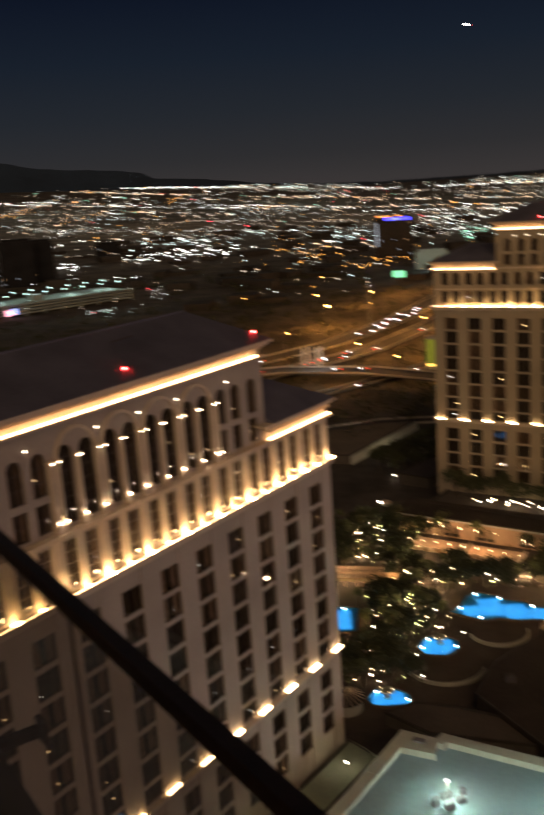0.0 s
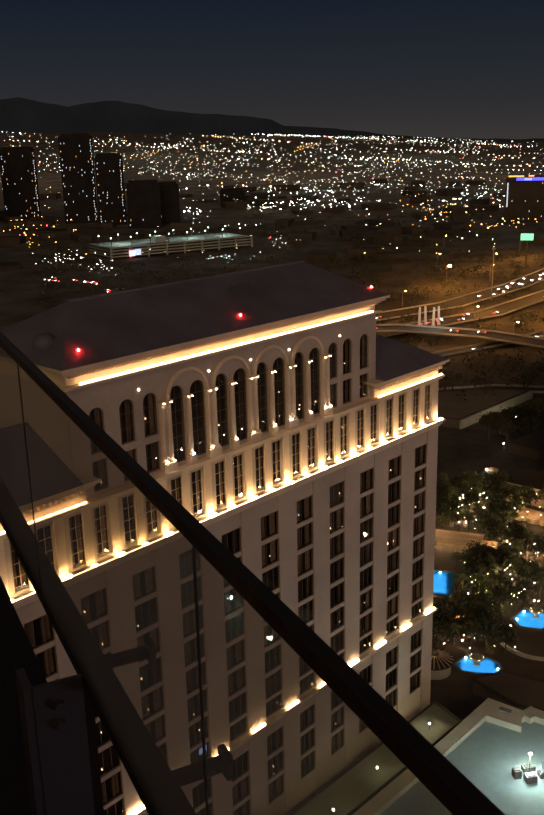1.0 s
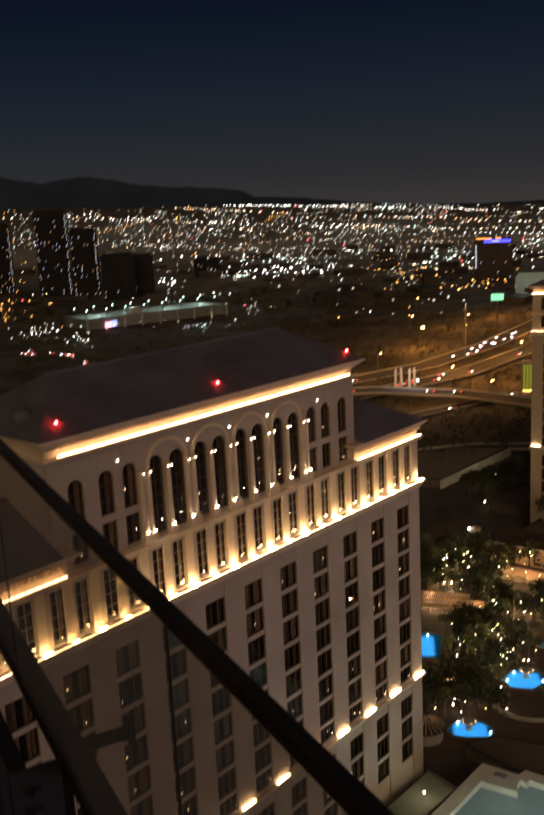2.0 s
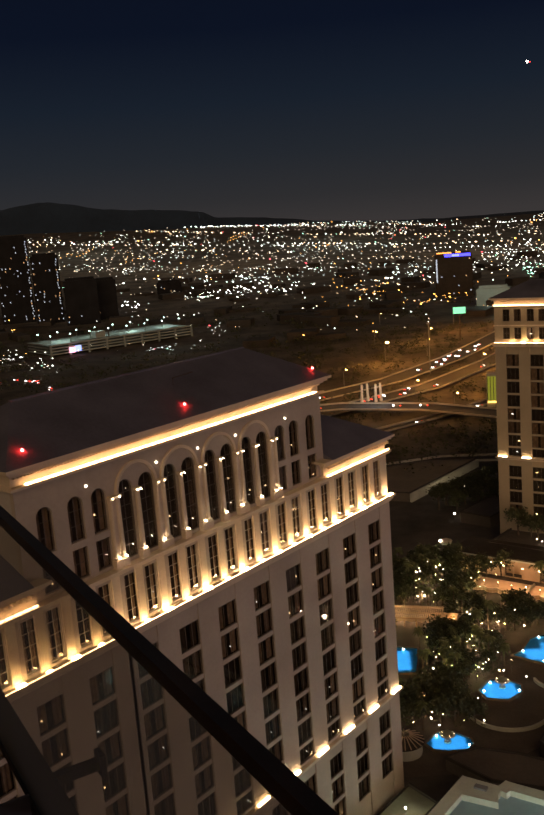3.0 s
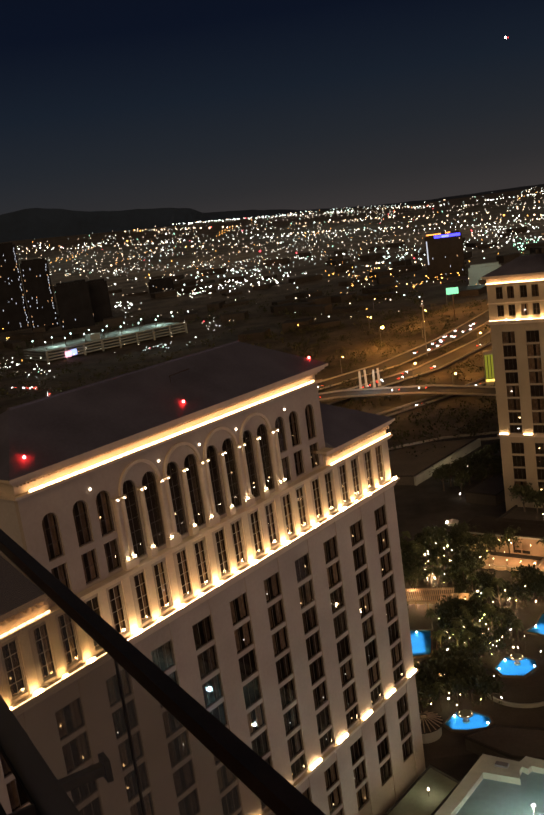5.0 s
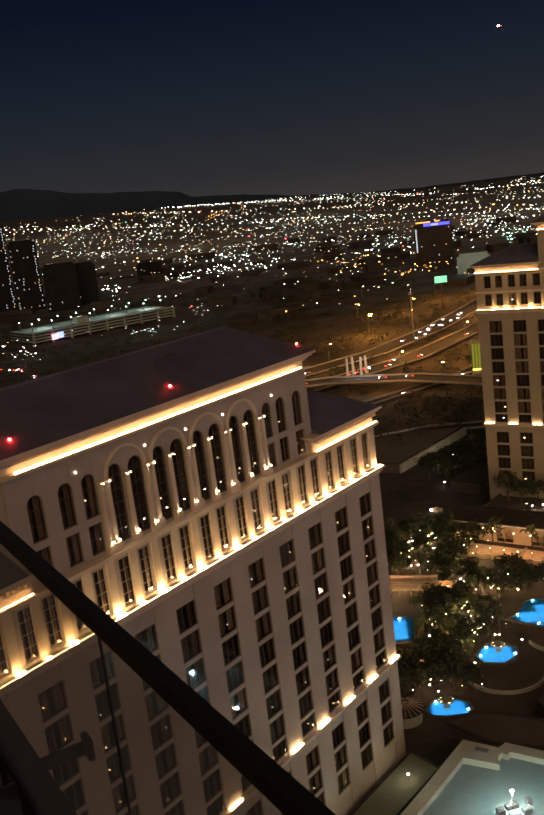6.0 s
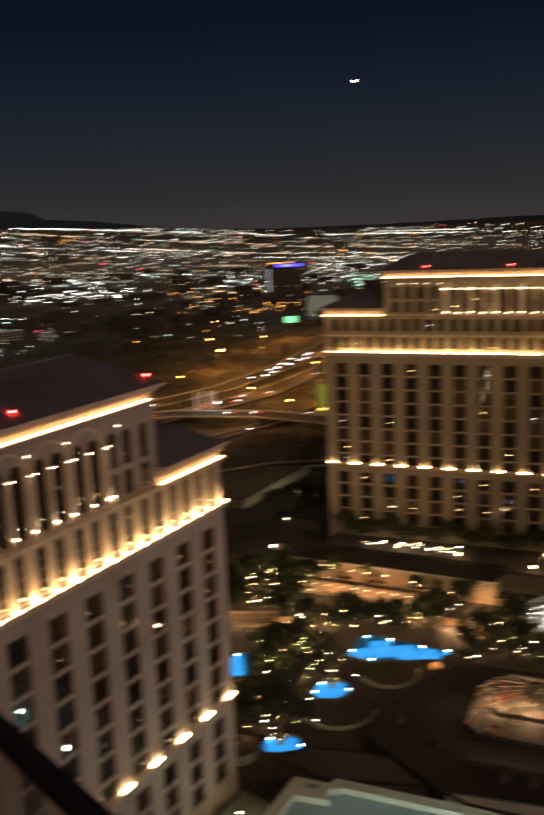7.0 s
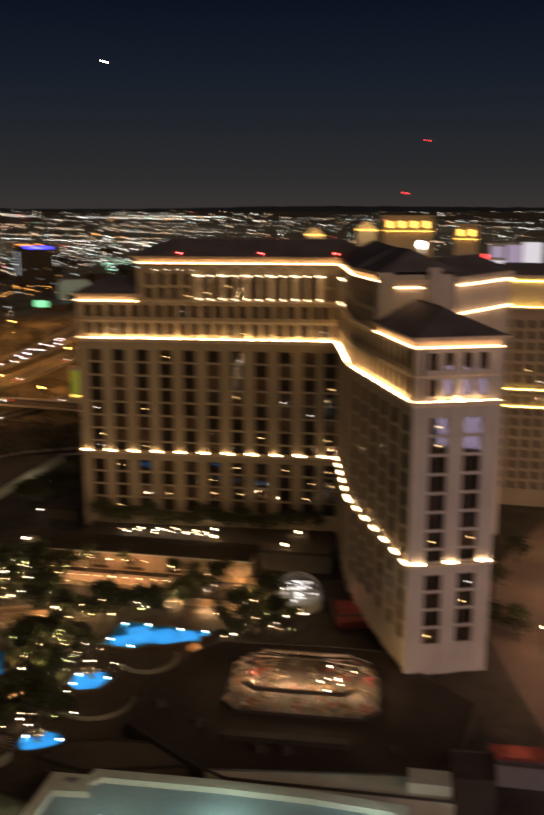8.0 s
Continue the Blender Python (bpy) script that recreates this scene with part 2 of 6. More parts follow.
def land():
    g = Geo()
    radii = [0, 60, 130, 260, 420, 700, 1000, 1250] + [1250 + 3500 * (k / 14) for k in range(1, 15)]
    seg = 180
    for r in radii[1:]:
        for s in range(seg):
            a = 2 * math.pi * s / seg
            g.v.append((r * math.sin(a), r * math.cos(a), ground_z(r, (math.degrees(a) + 180) % 360 - 180) - 0.05))
    c = len(g.v)
    g.v.append((0, 0, -0.05))
    for s in range(seg):
        g.f.append((c, (s + 1) % seg, s))
    for k in range(len(radii) - 2):
        for s in range(seg):
            a, b = k * seg + s, k * seg + (s + 1) % seg
            g.f.append((a, b, b + seg, a + seg))
    single("ground", g, M_GROUND, "dark valley floor that rises towards the hills", "ground", kind="structure")
    m = Geo()
    ridge = [(-48, 0.6), (-40, 1.6), (-32, 2.2), (-25.2, 2.6), (-24.2, 2.7), (-22.6, 2.35), (-21.4, 2.16), (-20.4, 2.3), (-19.4, 2.43), (-18.6, 2.44), (-17, 2.1), (-15.6, 1.8),
             (-13.7, 1.62), (-11, 1.42), (-9.6, 1.2), (-8.8, 0.82), (-6, 0.6), (-4.3, 0.4), (-2.4, 0.12), (1, -0.15), (5, -0.28), (12, -0.28), (16.8, -0.2), (20, -0.12), (26, -0.12), (31, -0.15), (36, -0.2), (48, -0.2), (56, -0.2)]
    rows = []
    R = 4800.0
    for az in np.arange(-48, 56, 0.35):
        el = float(np.interp(az, [a for a, _ in ridge], [e for _, e in ridge]))
        el += 0.05 * noise.noise((az * 0.9, 0, 0)) + 0.025 * noise.noise((az * 3.1, 4, 0))
        a = radians(az)
        top = EYE + R * math.tan(radians(el))
        rows.append([(R * 0.97 * math.sin(a), R * 0.97 * math.cos(a), min(ground_z(R * 0.97, az) - 1, top)), (R * math.sin(a), R * math.cos(a), max(top, 80)), (R * 1.03 * math.sin(a), R * 1.03 * math.cos(a), 60)])
    for p, q in zip(rows, rows[1:]):
        for k in range(2):
            m.poly([p[k], q[k], q[k + 1], p[k + 1]])
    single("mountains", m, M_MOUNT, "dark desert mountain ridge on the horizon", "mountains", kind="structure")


land()


# ------------------------------------------------------------------ lights of the city
def city_lights():
    r_tab = np.linspace(620, 4700, 900)
    tabs = {}
    kinds = {"white": ((0.95, 1.0, 0.93), 1.2), "warm": ((1.0, 0.72, 0.45), 1.15), "cool": ((0.74, 0.98, 0.96), 1.15), "green": ((0.4, 1.0, 0.72), 0.9), "faint": ((1.0, 0.86, 0.68), 0.5),
             "dim": ((0.8, 1.0, 0.95), 0.42), "red": ((1.0, 0.08, 0.1), 1.5), "orange": ((1.0, 0.45, 0.1), 1.5), "bright": ((0.95, 1.0, 0.98), 2.6)}
    geos = {k: Geo() for k in kinds}
    rd = random.Random(11)

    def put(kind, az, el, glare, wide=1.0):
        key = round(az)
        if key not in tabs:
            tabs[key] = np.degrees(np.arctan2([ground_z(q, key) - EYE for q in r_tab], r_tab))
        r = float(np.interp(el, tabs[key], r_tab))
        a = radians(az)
        s = glare * r / 3500.0      # grows with distance, so lights keep one apparent size from the camera
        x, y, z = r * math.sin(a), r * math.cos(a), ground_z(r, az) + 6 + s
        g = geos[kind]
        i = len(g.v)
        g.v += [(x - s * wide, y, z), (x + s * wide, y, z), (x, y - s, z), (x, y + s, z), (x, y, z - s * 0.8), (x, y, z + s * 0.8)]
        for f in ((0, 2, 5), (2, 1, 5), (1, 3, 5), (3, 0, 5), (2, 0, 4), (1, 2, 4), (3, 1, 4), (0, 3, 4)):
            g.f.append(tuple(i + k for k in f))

    def pick():
        u = rd.random()
        return "faint" if u < 0.26 else "dim" if u < 0.48 else "white" if u < 0.66 else "cool" if u < 0.73 else "warm" if u < 0.87 else "green" if u < 0.9 else "orange" if u < 0.94 else "red" if u < 0.965 else "bright"

    def below(az, e):
        """Elevation of a spot e degrees under the far edge of the valley."""
        return -0.45 + e + fan(az) * max(0.0, 1 + e / 3.0)

    def dense(az, e):
        """How built-up the valley is in a direction; the districts follow the slanting street grid."""
        q = e + 0.045 * az
        d = 0.5 + 0.9 * noise.noise((az * 0.16, q * 1.6, 3.0)) + 0.5 * noise.noise((az * 0.7, q * 4.0, 9.0))
        d *= 0.4 + 1.5 * max(0.0, noise.noise((az * 0.03, q * 5.0, 17.0)) + 0.25)
        d *= 0.5 if az > 17 else 0.7 if az > 3 else 1.15
        if e < -3.1:
            d *= 0.08 if az < -3 else 0.25
        elif e < -2.7:
            d *= 0.5
        return d

    n = 0
    while n < 1250:          # single lamps between the streets
        az, e = rd.uniform(-27, 42), -3.6 * rd.random() ** 0.95
        if rd.random() < dense(az, e):
            put(pick(), az, below(az, e), min(4.2, 1.3 + rd.expovariate(1.7)) * (0.85 if e > -1 else 1.0))
            n += 1
    for k in range(1700):    # faint scatter of house and yard lamps
        az, e = rd.uniform(-27, 42), -3.4 * rd.random() ** 0.95
        if rd.random() < dense(az, e) + 0.12:
            put(rd.choice(["faint", "dim", "warm", "faint", "dim", "orange"]), az, below(az, e), rd.uniform(0.7, 1.3))
    for k in range(34):      # lit streets across the valley, broken into stretches
        e0, slope = -0.1 - 3.0 * rd.random() ** 1.2, rd.uniform(-0.062, -0.03)
        kind = rd.choice(["white", "faint", "faint", "warm", "warm", "dim", "cool", "bright"])
        main = 1.25 if rd.random() < 0.16 else 0.85
        az, step = -27.0, rd.uniform(0.26, 0.5) * (0.6 + 0.25 * abs(e0))
        seed = rd.uniform(0, 90)
        while az < 42:
            e = e0 + slope * (az - 6) * min(1.0, abs(e0) + 0.2)
            if -3.3 < e < -0.02 and noise.noise((az * 0.22, seed, 1.0)) + (0.25 if main > 1 else 0.0) > 0.12 and rd.random() < (0.78 if az < 17 else 0.3):
                put(kind if rd.random() < 0.7 else pick(), az + rd.uniform(-0.04, 0.04), below(az, e + rd.gauss(0, 0.012)), rd.uniform(1.25, 2.3) * main, rd.choice((1.0, 1.0, 1.6)))
            az += step * rd.uniform(0.8, 1.2)
    for k in range(70):      # streets that run away from the viewer
        az, e = rd.uniform(-27, 40), -0.5 - 2.4 * rd.random()
        if dense(az, e) < 0.3:
            continue
        kind, lean = rd.choice(["warm", "faint", "white", "dim", "orange"]), rd.uniform(1.5, 5.0)
        for j in range(rd.randint(5, 14)):
            de = j * 0.055 * (0.5 + 0.4 * abs(e))
            if e + de < -0.05:
                put(kind, az + de * 1.5 * lean, below(az, e + de), rd.uniform(1.1, 1.9))
    for k in range(110):     # long lit fronts and lots, seen edge on
        az, e = rd.uniform(-27, 40), -3.2 * rd.random() ** 1.2
        if rd.random() < dense(az, e) + 0.1:
            put(rd.choice(["faint", "dim", "warm", "white", "faint", "dim"]), az, below(az, e - 0.04), rd.uniform(0.7, 1.3), rd.uniform(2.5, 8.0))
    # the brighter yards and lots in the middle distance
    for az0, el0, wd, ht, cnt, kind in ((-7.0, -3.9, 3.6, 0.55, 90, "bright"), (-6.5, -3.3, 4.5, 0.4, 60, "cool"), (-14.5, -4.3, 0.9, 0.25, 16, "bright"), (-9.9, -4.1, 1.2, 0.3, 26, "white"),
                                        (3.0, -3.5, 3.5, 0.7, 70, "cool"), (9.5, -3.2, 3.2, 1.0, 110, "white"), (10.5, -3.8, 2.0, 0.5, 40, "green"), (1.2, -4.6, 2.6, 0.6, 50, "orange"), (4.6, -5.3, 2.5, 0.5, 40, "orange"),
                                        (-24.0, -4.8, 2.5, 1.2, 70, "orange"), (-22.5, -6.9, 2.4, 0.4, 40, "white"),
                                        (-18.6, -6.7, 1.2, 0.3, 14, "orange"), (-12.6, -7.3, 1.6, 0.25, 26, "dim"), (-20.3, -7.6, 1.0, 0.5, 22, "white"), (-9.5, -6.3, 2.2, 0.5, 15, "white"), (1.5, -4.3, 3.5, 0.5, 26, "warm")):
        for k in range(int(cnt * 0.95)):
            put(kind if rd.random() < 0.75 else pick(), az0 + rd.gauss(0, wd / 2), min(-0.45, el0 + rd.gauss(0, ht / 2)), 1.2 + min(2.4, rd.expovariate(1.6)), rd.choice((1.0, 1.0, 1.6)))
    # scattered lamps over the highway junction and the dark lots before it
    for k in range(105):
        az, el = rd.uniform(-4, 10.5), -3.9 - 3.4 * rd.random() ** 1.5
        put(rd.choice(["orange", "orange", "warm", "warm", "white", "faint", "cool"]), az, el, 1.0 + min(3.2, rd.expovariate(1.3)))
    for k in range(48):
        put(rd.choice(["white", "warm", "faint", "cool", "green", "bright"]), rd.uniform(-22, -2), -4.2 - 3.0 * rd.random(), 0.9 + min(2.6, rd.expovariate(1.5)))
    for kind, (col, st) in kinds.items():
        single("city_lights", geos[kind], glow_mat("city_light_" + kind, col, st * 3.0, False), "scattered " + kind + " lights of the distant city", "city lights", kind="stuff")


city_lights()
# fill lamps added high over the far city to lift the ground between its lights
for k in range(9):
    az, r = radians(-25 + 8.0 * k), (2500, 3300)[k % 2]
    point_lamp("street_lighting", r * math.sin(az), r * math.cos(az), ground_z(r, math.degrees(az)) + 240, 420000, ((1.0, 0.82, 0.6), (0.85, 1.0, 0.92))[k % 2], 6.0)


# ------------------------------------------------------------------ hotel facades
rng = random.Random(7)
WIN = {}


def outline(w, h, arch, inset=0.0, n=8):
    """Plan of an opening in x and z: a rectangle, or one with a round head."""
    a, hh = w / 2 - inset, h - inset
    if not arch:
        return [(-a, inset), (a, inset), (a, hh), (-a, hh)]
    r = a
    pts = [(-a, inset), (a, inset)]
    pts += [(r * math.cos(math.pi * k / n), hh - r + r * math.sin(math.pi * k / n)) for k in range(n + 1)]
    return pts


def ring(geo, outer, inner, y0, y1):
    """A frame between two outlines of as many points, with depth."""
    n, i = len(outer), len(geo.v)
    for y, o in ((y0, outer), (y0, inner), (y1, outer), (y1, inner)):
        geo.v += [(x, y, z) for x, z in o]
    for k in range(n):
        j = (k + 1) % n
        geo.f.append((i + k, i + j, i + n + j, i + n + k))
        geo.f.append((i + n + k, i + n + j, i + 3 * n + j, i + 3 * n + k))
        geo.f.append((i + 2 * n + j, i + 2 * n + k, i + 3 * n + k, i + 3 * n + j))
        geo.f.append((i + j, i + k, i + 2 * n + k, i + 2 * n + j))


def window_meshes(w, h, arch, nx, nz):
    key = (w, h, arch, nx, nz)
    if key in WIN:
        return WIN[key]
    fr = Geo()
    ring(fr, outline(w, h, arch), outline(w, h, arch, 0.16), -0.06, 0.1)
    for k in range(1, nx):
        x = -w / 2 + w * k / nx
        fr.box(x - 0.04, x + 0.04, -0.03, 0.06, 0.1, h - 0.1 - (w / 2 - math.sqrt(max(0, w * w / 4 - x * x)) if arch else 0))
    for k in range(1, nz):
        z = h * k / nz
        if not arch or z < h - w / 2:
            fr.box(-w / 2 + 0.1, w / 2 - 0.1, -0.03, 0.06, z - 0.04, z + 0.04)
    frame_me = fr.mesh("window", M_BARS if nz == 4 else M_FRAME)
    pn = Geo()
    pn.poly([(x, 0.03, z) for x, z in outline(w, h, arch, 0.1)])
    pane_me = pn.mesh("pane", M_PANE)
    cu = Geo()
    folds = 14
    for k in range(folds):   # pleated curtain pair with a gap in the middle
        xa, xb = -w / 2 + w * k / folds, -w / 2 + w * (k + 1) / folds
        if folds * 0.36 < k < folds * 0.6:
            continue
        ya, yb = (0.55, 0.75) if k % 2 else (0.75, 0.55)
        cu.poly([(xa, ya, 0.05), (xb, yb, 0.05), (xb, yb, h - 0.05), (xa, ya, h - 0.05)])
    WIN[key] = (frame_me, pane_me, cu.mesh("curtain", M_CURTAIN))
    return WIN[key]


# glowing pieces stand for room lamps and for lights mirrored in the panes
LAMP_ME = Geo().tube([(0, 0, -0.1), (0, 0, 0.16)], [0.15, 0.09], 7).mesh("room_lamp", M_ROOM)
LAMPC_ME = Geo().ball(0, 0, 0.05, 0.12, 4, 6).mesh("room_lamp", M_ROOMC)
LAMPF_ME = Geo().box(-0.3, 0.3, -0.1, 0.1, 0, 0.3).mesh("room_lamp", M_ROOMF)
LAMPG_ME = Geo().box(-0.34, 0.3, -0.1, 0.1, 0, 0.24).mesh("room_lamp", M_ROOMG)
TV_ME = Geo().box(-0.9, 0.9, -0.05, 0.05, 0, 1.1).mesh("screen", M_TV)


def window(parent, x, z, w, h, y, arch=False, nx=2, nz=1, lit=0.22, far=False):
    fr, pn, cu = window_meshes(w, h, arch, nx, nz)
    win = part("window", fr, None, parent, at=(x, y, z))
    part("pane", pn, None, win)
    if rng.random() < (0.12 if lit >= 0.5 else 0.35 if far else 0.85):
        part("curtain", cu, None, win)
    if rng.random() < lit:
        pick = rng.random()
        me = (LAMPF_ME if far else LAMP_ME) if pick < 0.6 else (LAMPG_ME if far else LAMPC_ME) if pick < 0.975 else TV_ME
        part("screen" if me is TV_ME else "room_lamp", me, None, win, at=(rng.uniform(-w / 3, w / 3), 0.4, h * rng.uniform(0.12, 0.5)))
    return win


def wall_grid(g, xa, xb, za, zb, cols, rows, y0, y1, dip=0.18):
    """Wall with openings: piers between the columns, thinner spandrels between the rows."""
    edge = xa
    for c0, c1 in cols:
        g.box(edge, c0, y0, y1, za, zb)
        zz = za
        for r0, r1 in rows:
            if r0 > zz:
                g.box(c0, c1, y0 + dip, y1, zz, r0)
            zz = r1
        if zb > zz:
            g.box(c0, c1, y0 + dip, y1, zz, zb)
        edge = c1
    g.box(edge, xb, y0, y1, za, zb)


def arch_head(g, cx, top, w, y0, y1, n=8):
    """Fills the corners of a square opening over a round head."""
    r = w / 2
    for side in (-1, 1):
        arc = [(cx + side * r * math.cos(math.pi / 2 * k / n), top - r + r * math.sin(math.pi / 2 * k / n)) for k in range(n + 1)]
        for (xa, za), (xb, zb) in zip(arc, arc[1:]):
            q = [(xa, za), (xb, zb), (xb, top + 0.02), (xa, top + 0.02)]
            i = len(g.v)
            g.v += [(x, y0, z) for x, z in q] + [(x, y1, z) for x, z in q]
            for f in ((0, 1, 2, 3), (7, 6, 5, 4), (0, 4, 5, 1), (1, 5, 6, 2), (2, 6, 7, 3), (3, 7, 4, 0)):
                g.f.append(tuple(i + k for k in (f if side < 0 else f[::-1])))


def moulding(g, xa, xb, y, steps, back=0.5):
    """A run of stepped mouldings: (bottom, top, projection) rows."""
    i = len(g.v)
    prof = [(0.0, back, steps[0][0])]
    for z0, z1, p in steps:
        prof += [(p, -p, z0), (p, -p, z1)]
    prof.append((0.0, back, steps[-1][1]))
    n = len(prof)
    for end in (0, 1):
        g.v += [((xb + max(p, 0)) if end else (xa - max(p, 0)), y + d, z) for p, d, z in prof]
    g.f += [tuple(i + k for k in range(n)), tuple(i + n + k for k in reversed(range(n)))]
    for k in range(n):
        j = (k + 1) % n
        g.f.append((i + k, i + n + k, i + n + j, i + j))


def light_strip(parent, xa, xb, y, z, size=0.17, material=None, label="warm continuous light strip"):
    g = Geo()
    path, radii, x, r = [], [], xa, size * 0.72
    while x < xb - 0.05:       # glowing tubes end to end, necked at their sockets
        e = min(x + 1.5, xb)
        path += [(x + 0.02, y - size * 0.3, z + r), (x + 0.2, y - size * 0.3, z + r), (e - 0.2, y - size * 0.3, z + r), (e - 0.02, y - size * 0.3, z + r)]
        radii += [r * 0.3, r, r, r * 0.3]
        x = e
    g.tube(path, radii, 6)
    return part("light_strip", g, material or M_STRIP, parent, label)


WALLDISC = Geo().tube([(0, 0.12, 0), (0, 0, 0), (0, -0.14, 0)], [0.2, 0.2, 0.12], 10).mesh("wall_lamp", M_DISC)
UPLIGHT = Geo().box(-0.7, 0.7, -0.26, 0.26, 0.0, 0.28).mesh("uplight", M_LAMP)
UPLIGHT_S = Geo().box(-0.42, 0.42, -0.2, 0.2, 0.0, 0.24).mesh("uplight", M_LAMP)
UPLIGHT_L = Geo().box(-1.7, 1.7, -0.22, 0.22, 0.0, 0.5).mesh("uplight", M_LAMP_L)
SPOT_BASE = Geo().ball(0, 0, 0.15, 0.13, 4, 6).mesh("column_light", M_SPOT_LOW)
SPOT = Geo().ball(0, 0, 0.15, 0.09, 4, 6).mesh("column_light", M_SPOT)
_c = Geo()
_c.tube([(0, 0, 0), (0, 0, 9.6)], [0.52, 0.44], 10)
_c.box(-0.75, 0.75, -0.75, 0.75, 0, 0.5).box(-0.62, 0.62, -0.62, 0.62, 9.4, 9.9)
COLUMN = _c.mesh("column", M_TRIM)


def beacon(parent, x, y, z):
    b = part("beacon", Geo().box(-0.5, 0.5, -0.5, 0.5, 0, 0.5).tube([(0, 0, 0.5), (0, 0, 1.0)], 0.12, 6), M_METAL, parent, "red obstruction beacon", at=(x, y, z))
    part("lens", Geo().ball(0, 0, 1.15, 0.2, 5, 8), M_BEACON, b)


def arch_ring(g, cx, z, r, t, y0, y1, n=16):
    """A projecting half-round archivolt."""
    out = [(cx + (r + t) * math.cos(math.pi * k / n), z + (r + t) * math.sin(math.pi * k / n)) for k in range(n + 1)]
    inn = [(cx + r * math.cos(math.pi * k / n), z + r * math.sin(math.pi * k / n)) for k in range(n + 1)]
    i, m = len(g.v), n + 1
    for y, pts in ((y0, out), (y0, inn), (y1, out), (y1, inn)):
        g.v += [(x, y, zz) for x, zz in pts]
    for k in range(n):
        g.f += [(i + k, i + k + 1, i + m + k + 1, i + m + k), (i + k + 1, i + k, i + 2 * m + k, i + 2 * m + k + 1), (i + m + k, i + m + k + 1, i + 3 * m + k + 1, i + 3 * m + k)]


def hip_roof(parent, xa, xb, ya, yb, z0, z1, inset_a, inset_b, label="dark slate hipped roof"):
    ym, g = (ya + yb) / 2, Geo()
    c = [(xa, ya, z0), (xb, ya, z0), (xb, yb, z0), (xa, yb, z0), (xa + inset_a, ym, z1), (xb - inset_b, ym, z1)]
    for f in ((0, 1, 5, 4), (1, 2, 5), (2, 3, 4, 5), (3, 0, 4), (3, 2, 1, 0)):
        g.poly([c[k] for k in f])
    g.box(xa + inset_a, xb - inset_b, ym - 0.25, ym + 0.25, z1 - 0.25, z1 + 0.2)
    return part("roof", g, M_ROOF, parent, label)


def lower_floors(tower, g, length, cols, band, low, rows_hi, rows_lo, foot, lit=0.2, far=False, x_low=(0, None)):
    """Bedroom floors from the foot to the lit band cornice."""
    rows = sorted([(c - 2.33, c + 2.33) for c in rows_hi + rows_lo] + [(low + 0.5, low + 3.9)])
    wall_grid(g, 0, length, foot, band - 1.6, [(c - 2.45, c + 2.45) for c in cols], rows, 0, 0.7)
    for c in cols:
        window(tower, c, low + 0.5, 4.9, 3.4, 0.32, nx=3, nz=1, lit=0.6, far=far)
        for r in rows_hi + rows_lo:
            window(tower, c, r - 2.33, 4.9, 4.66, 0.32, nx=3, nz=1, lit=lit, far=far)


def band_lamps(tower, xs_big, xs_small, y, z):
    for x in xs_big:
        part("uplight", UPLIGHT, None, tower, at=(x, y, z))
    for x in xs_small:
        part("uplight", UPLIGHT_S, None, tower, at=(x, y, z))


PITCH = 9.73
TOWER_GROUP = "resort hotel towers"


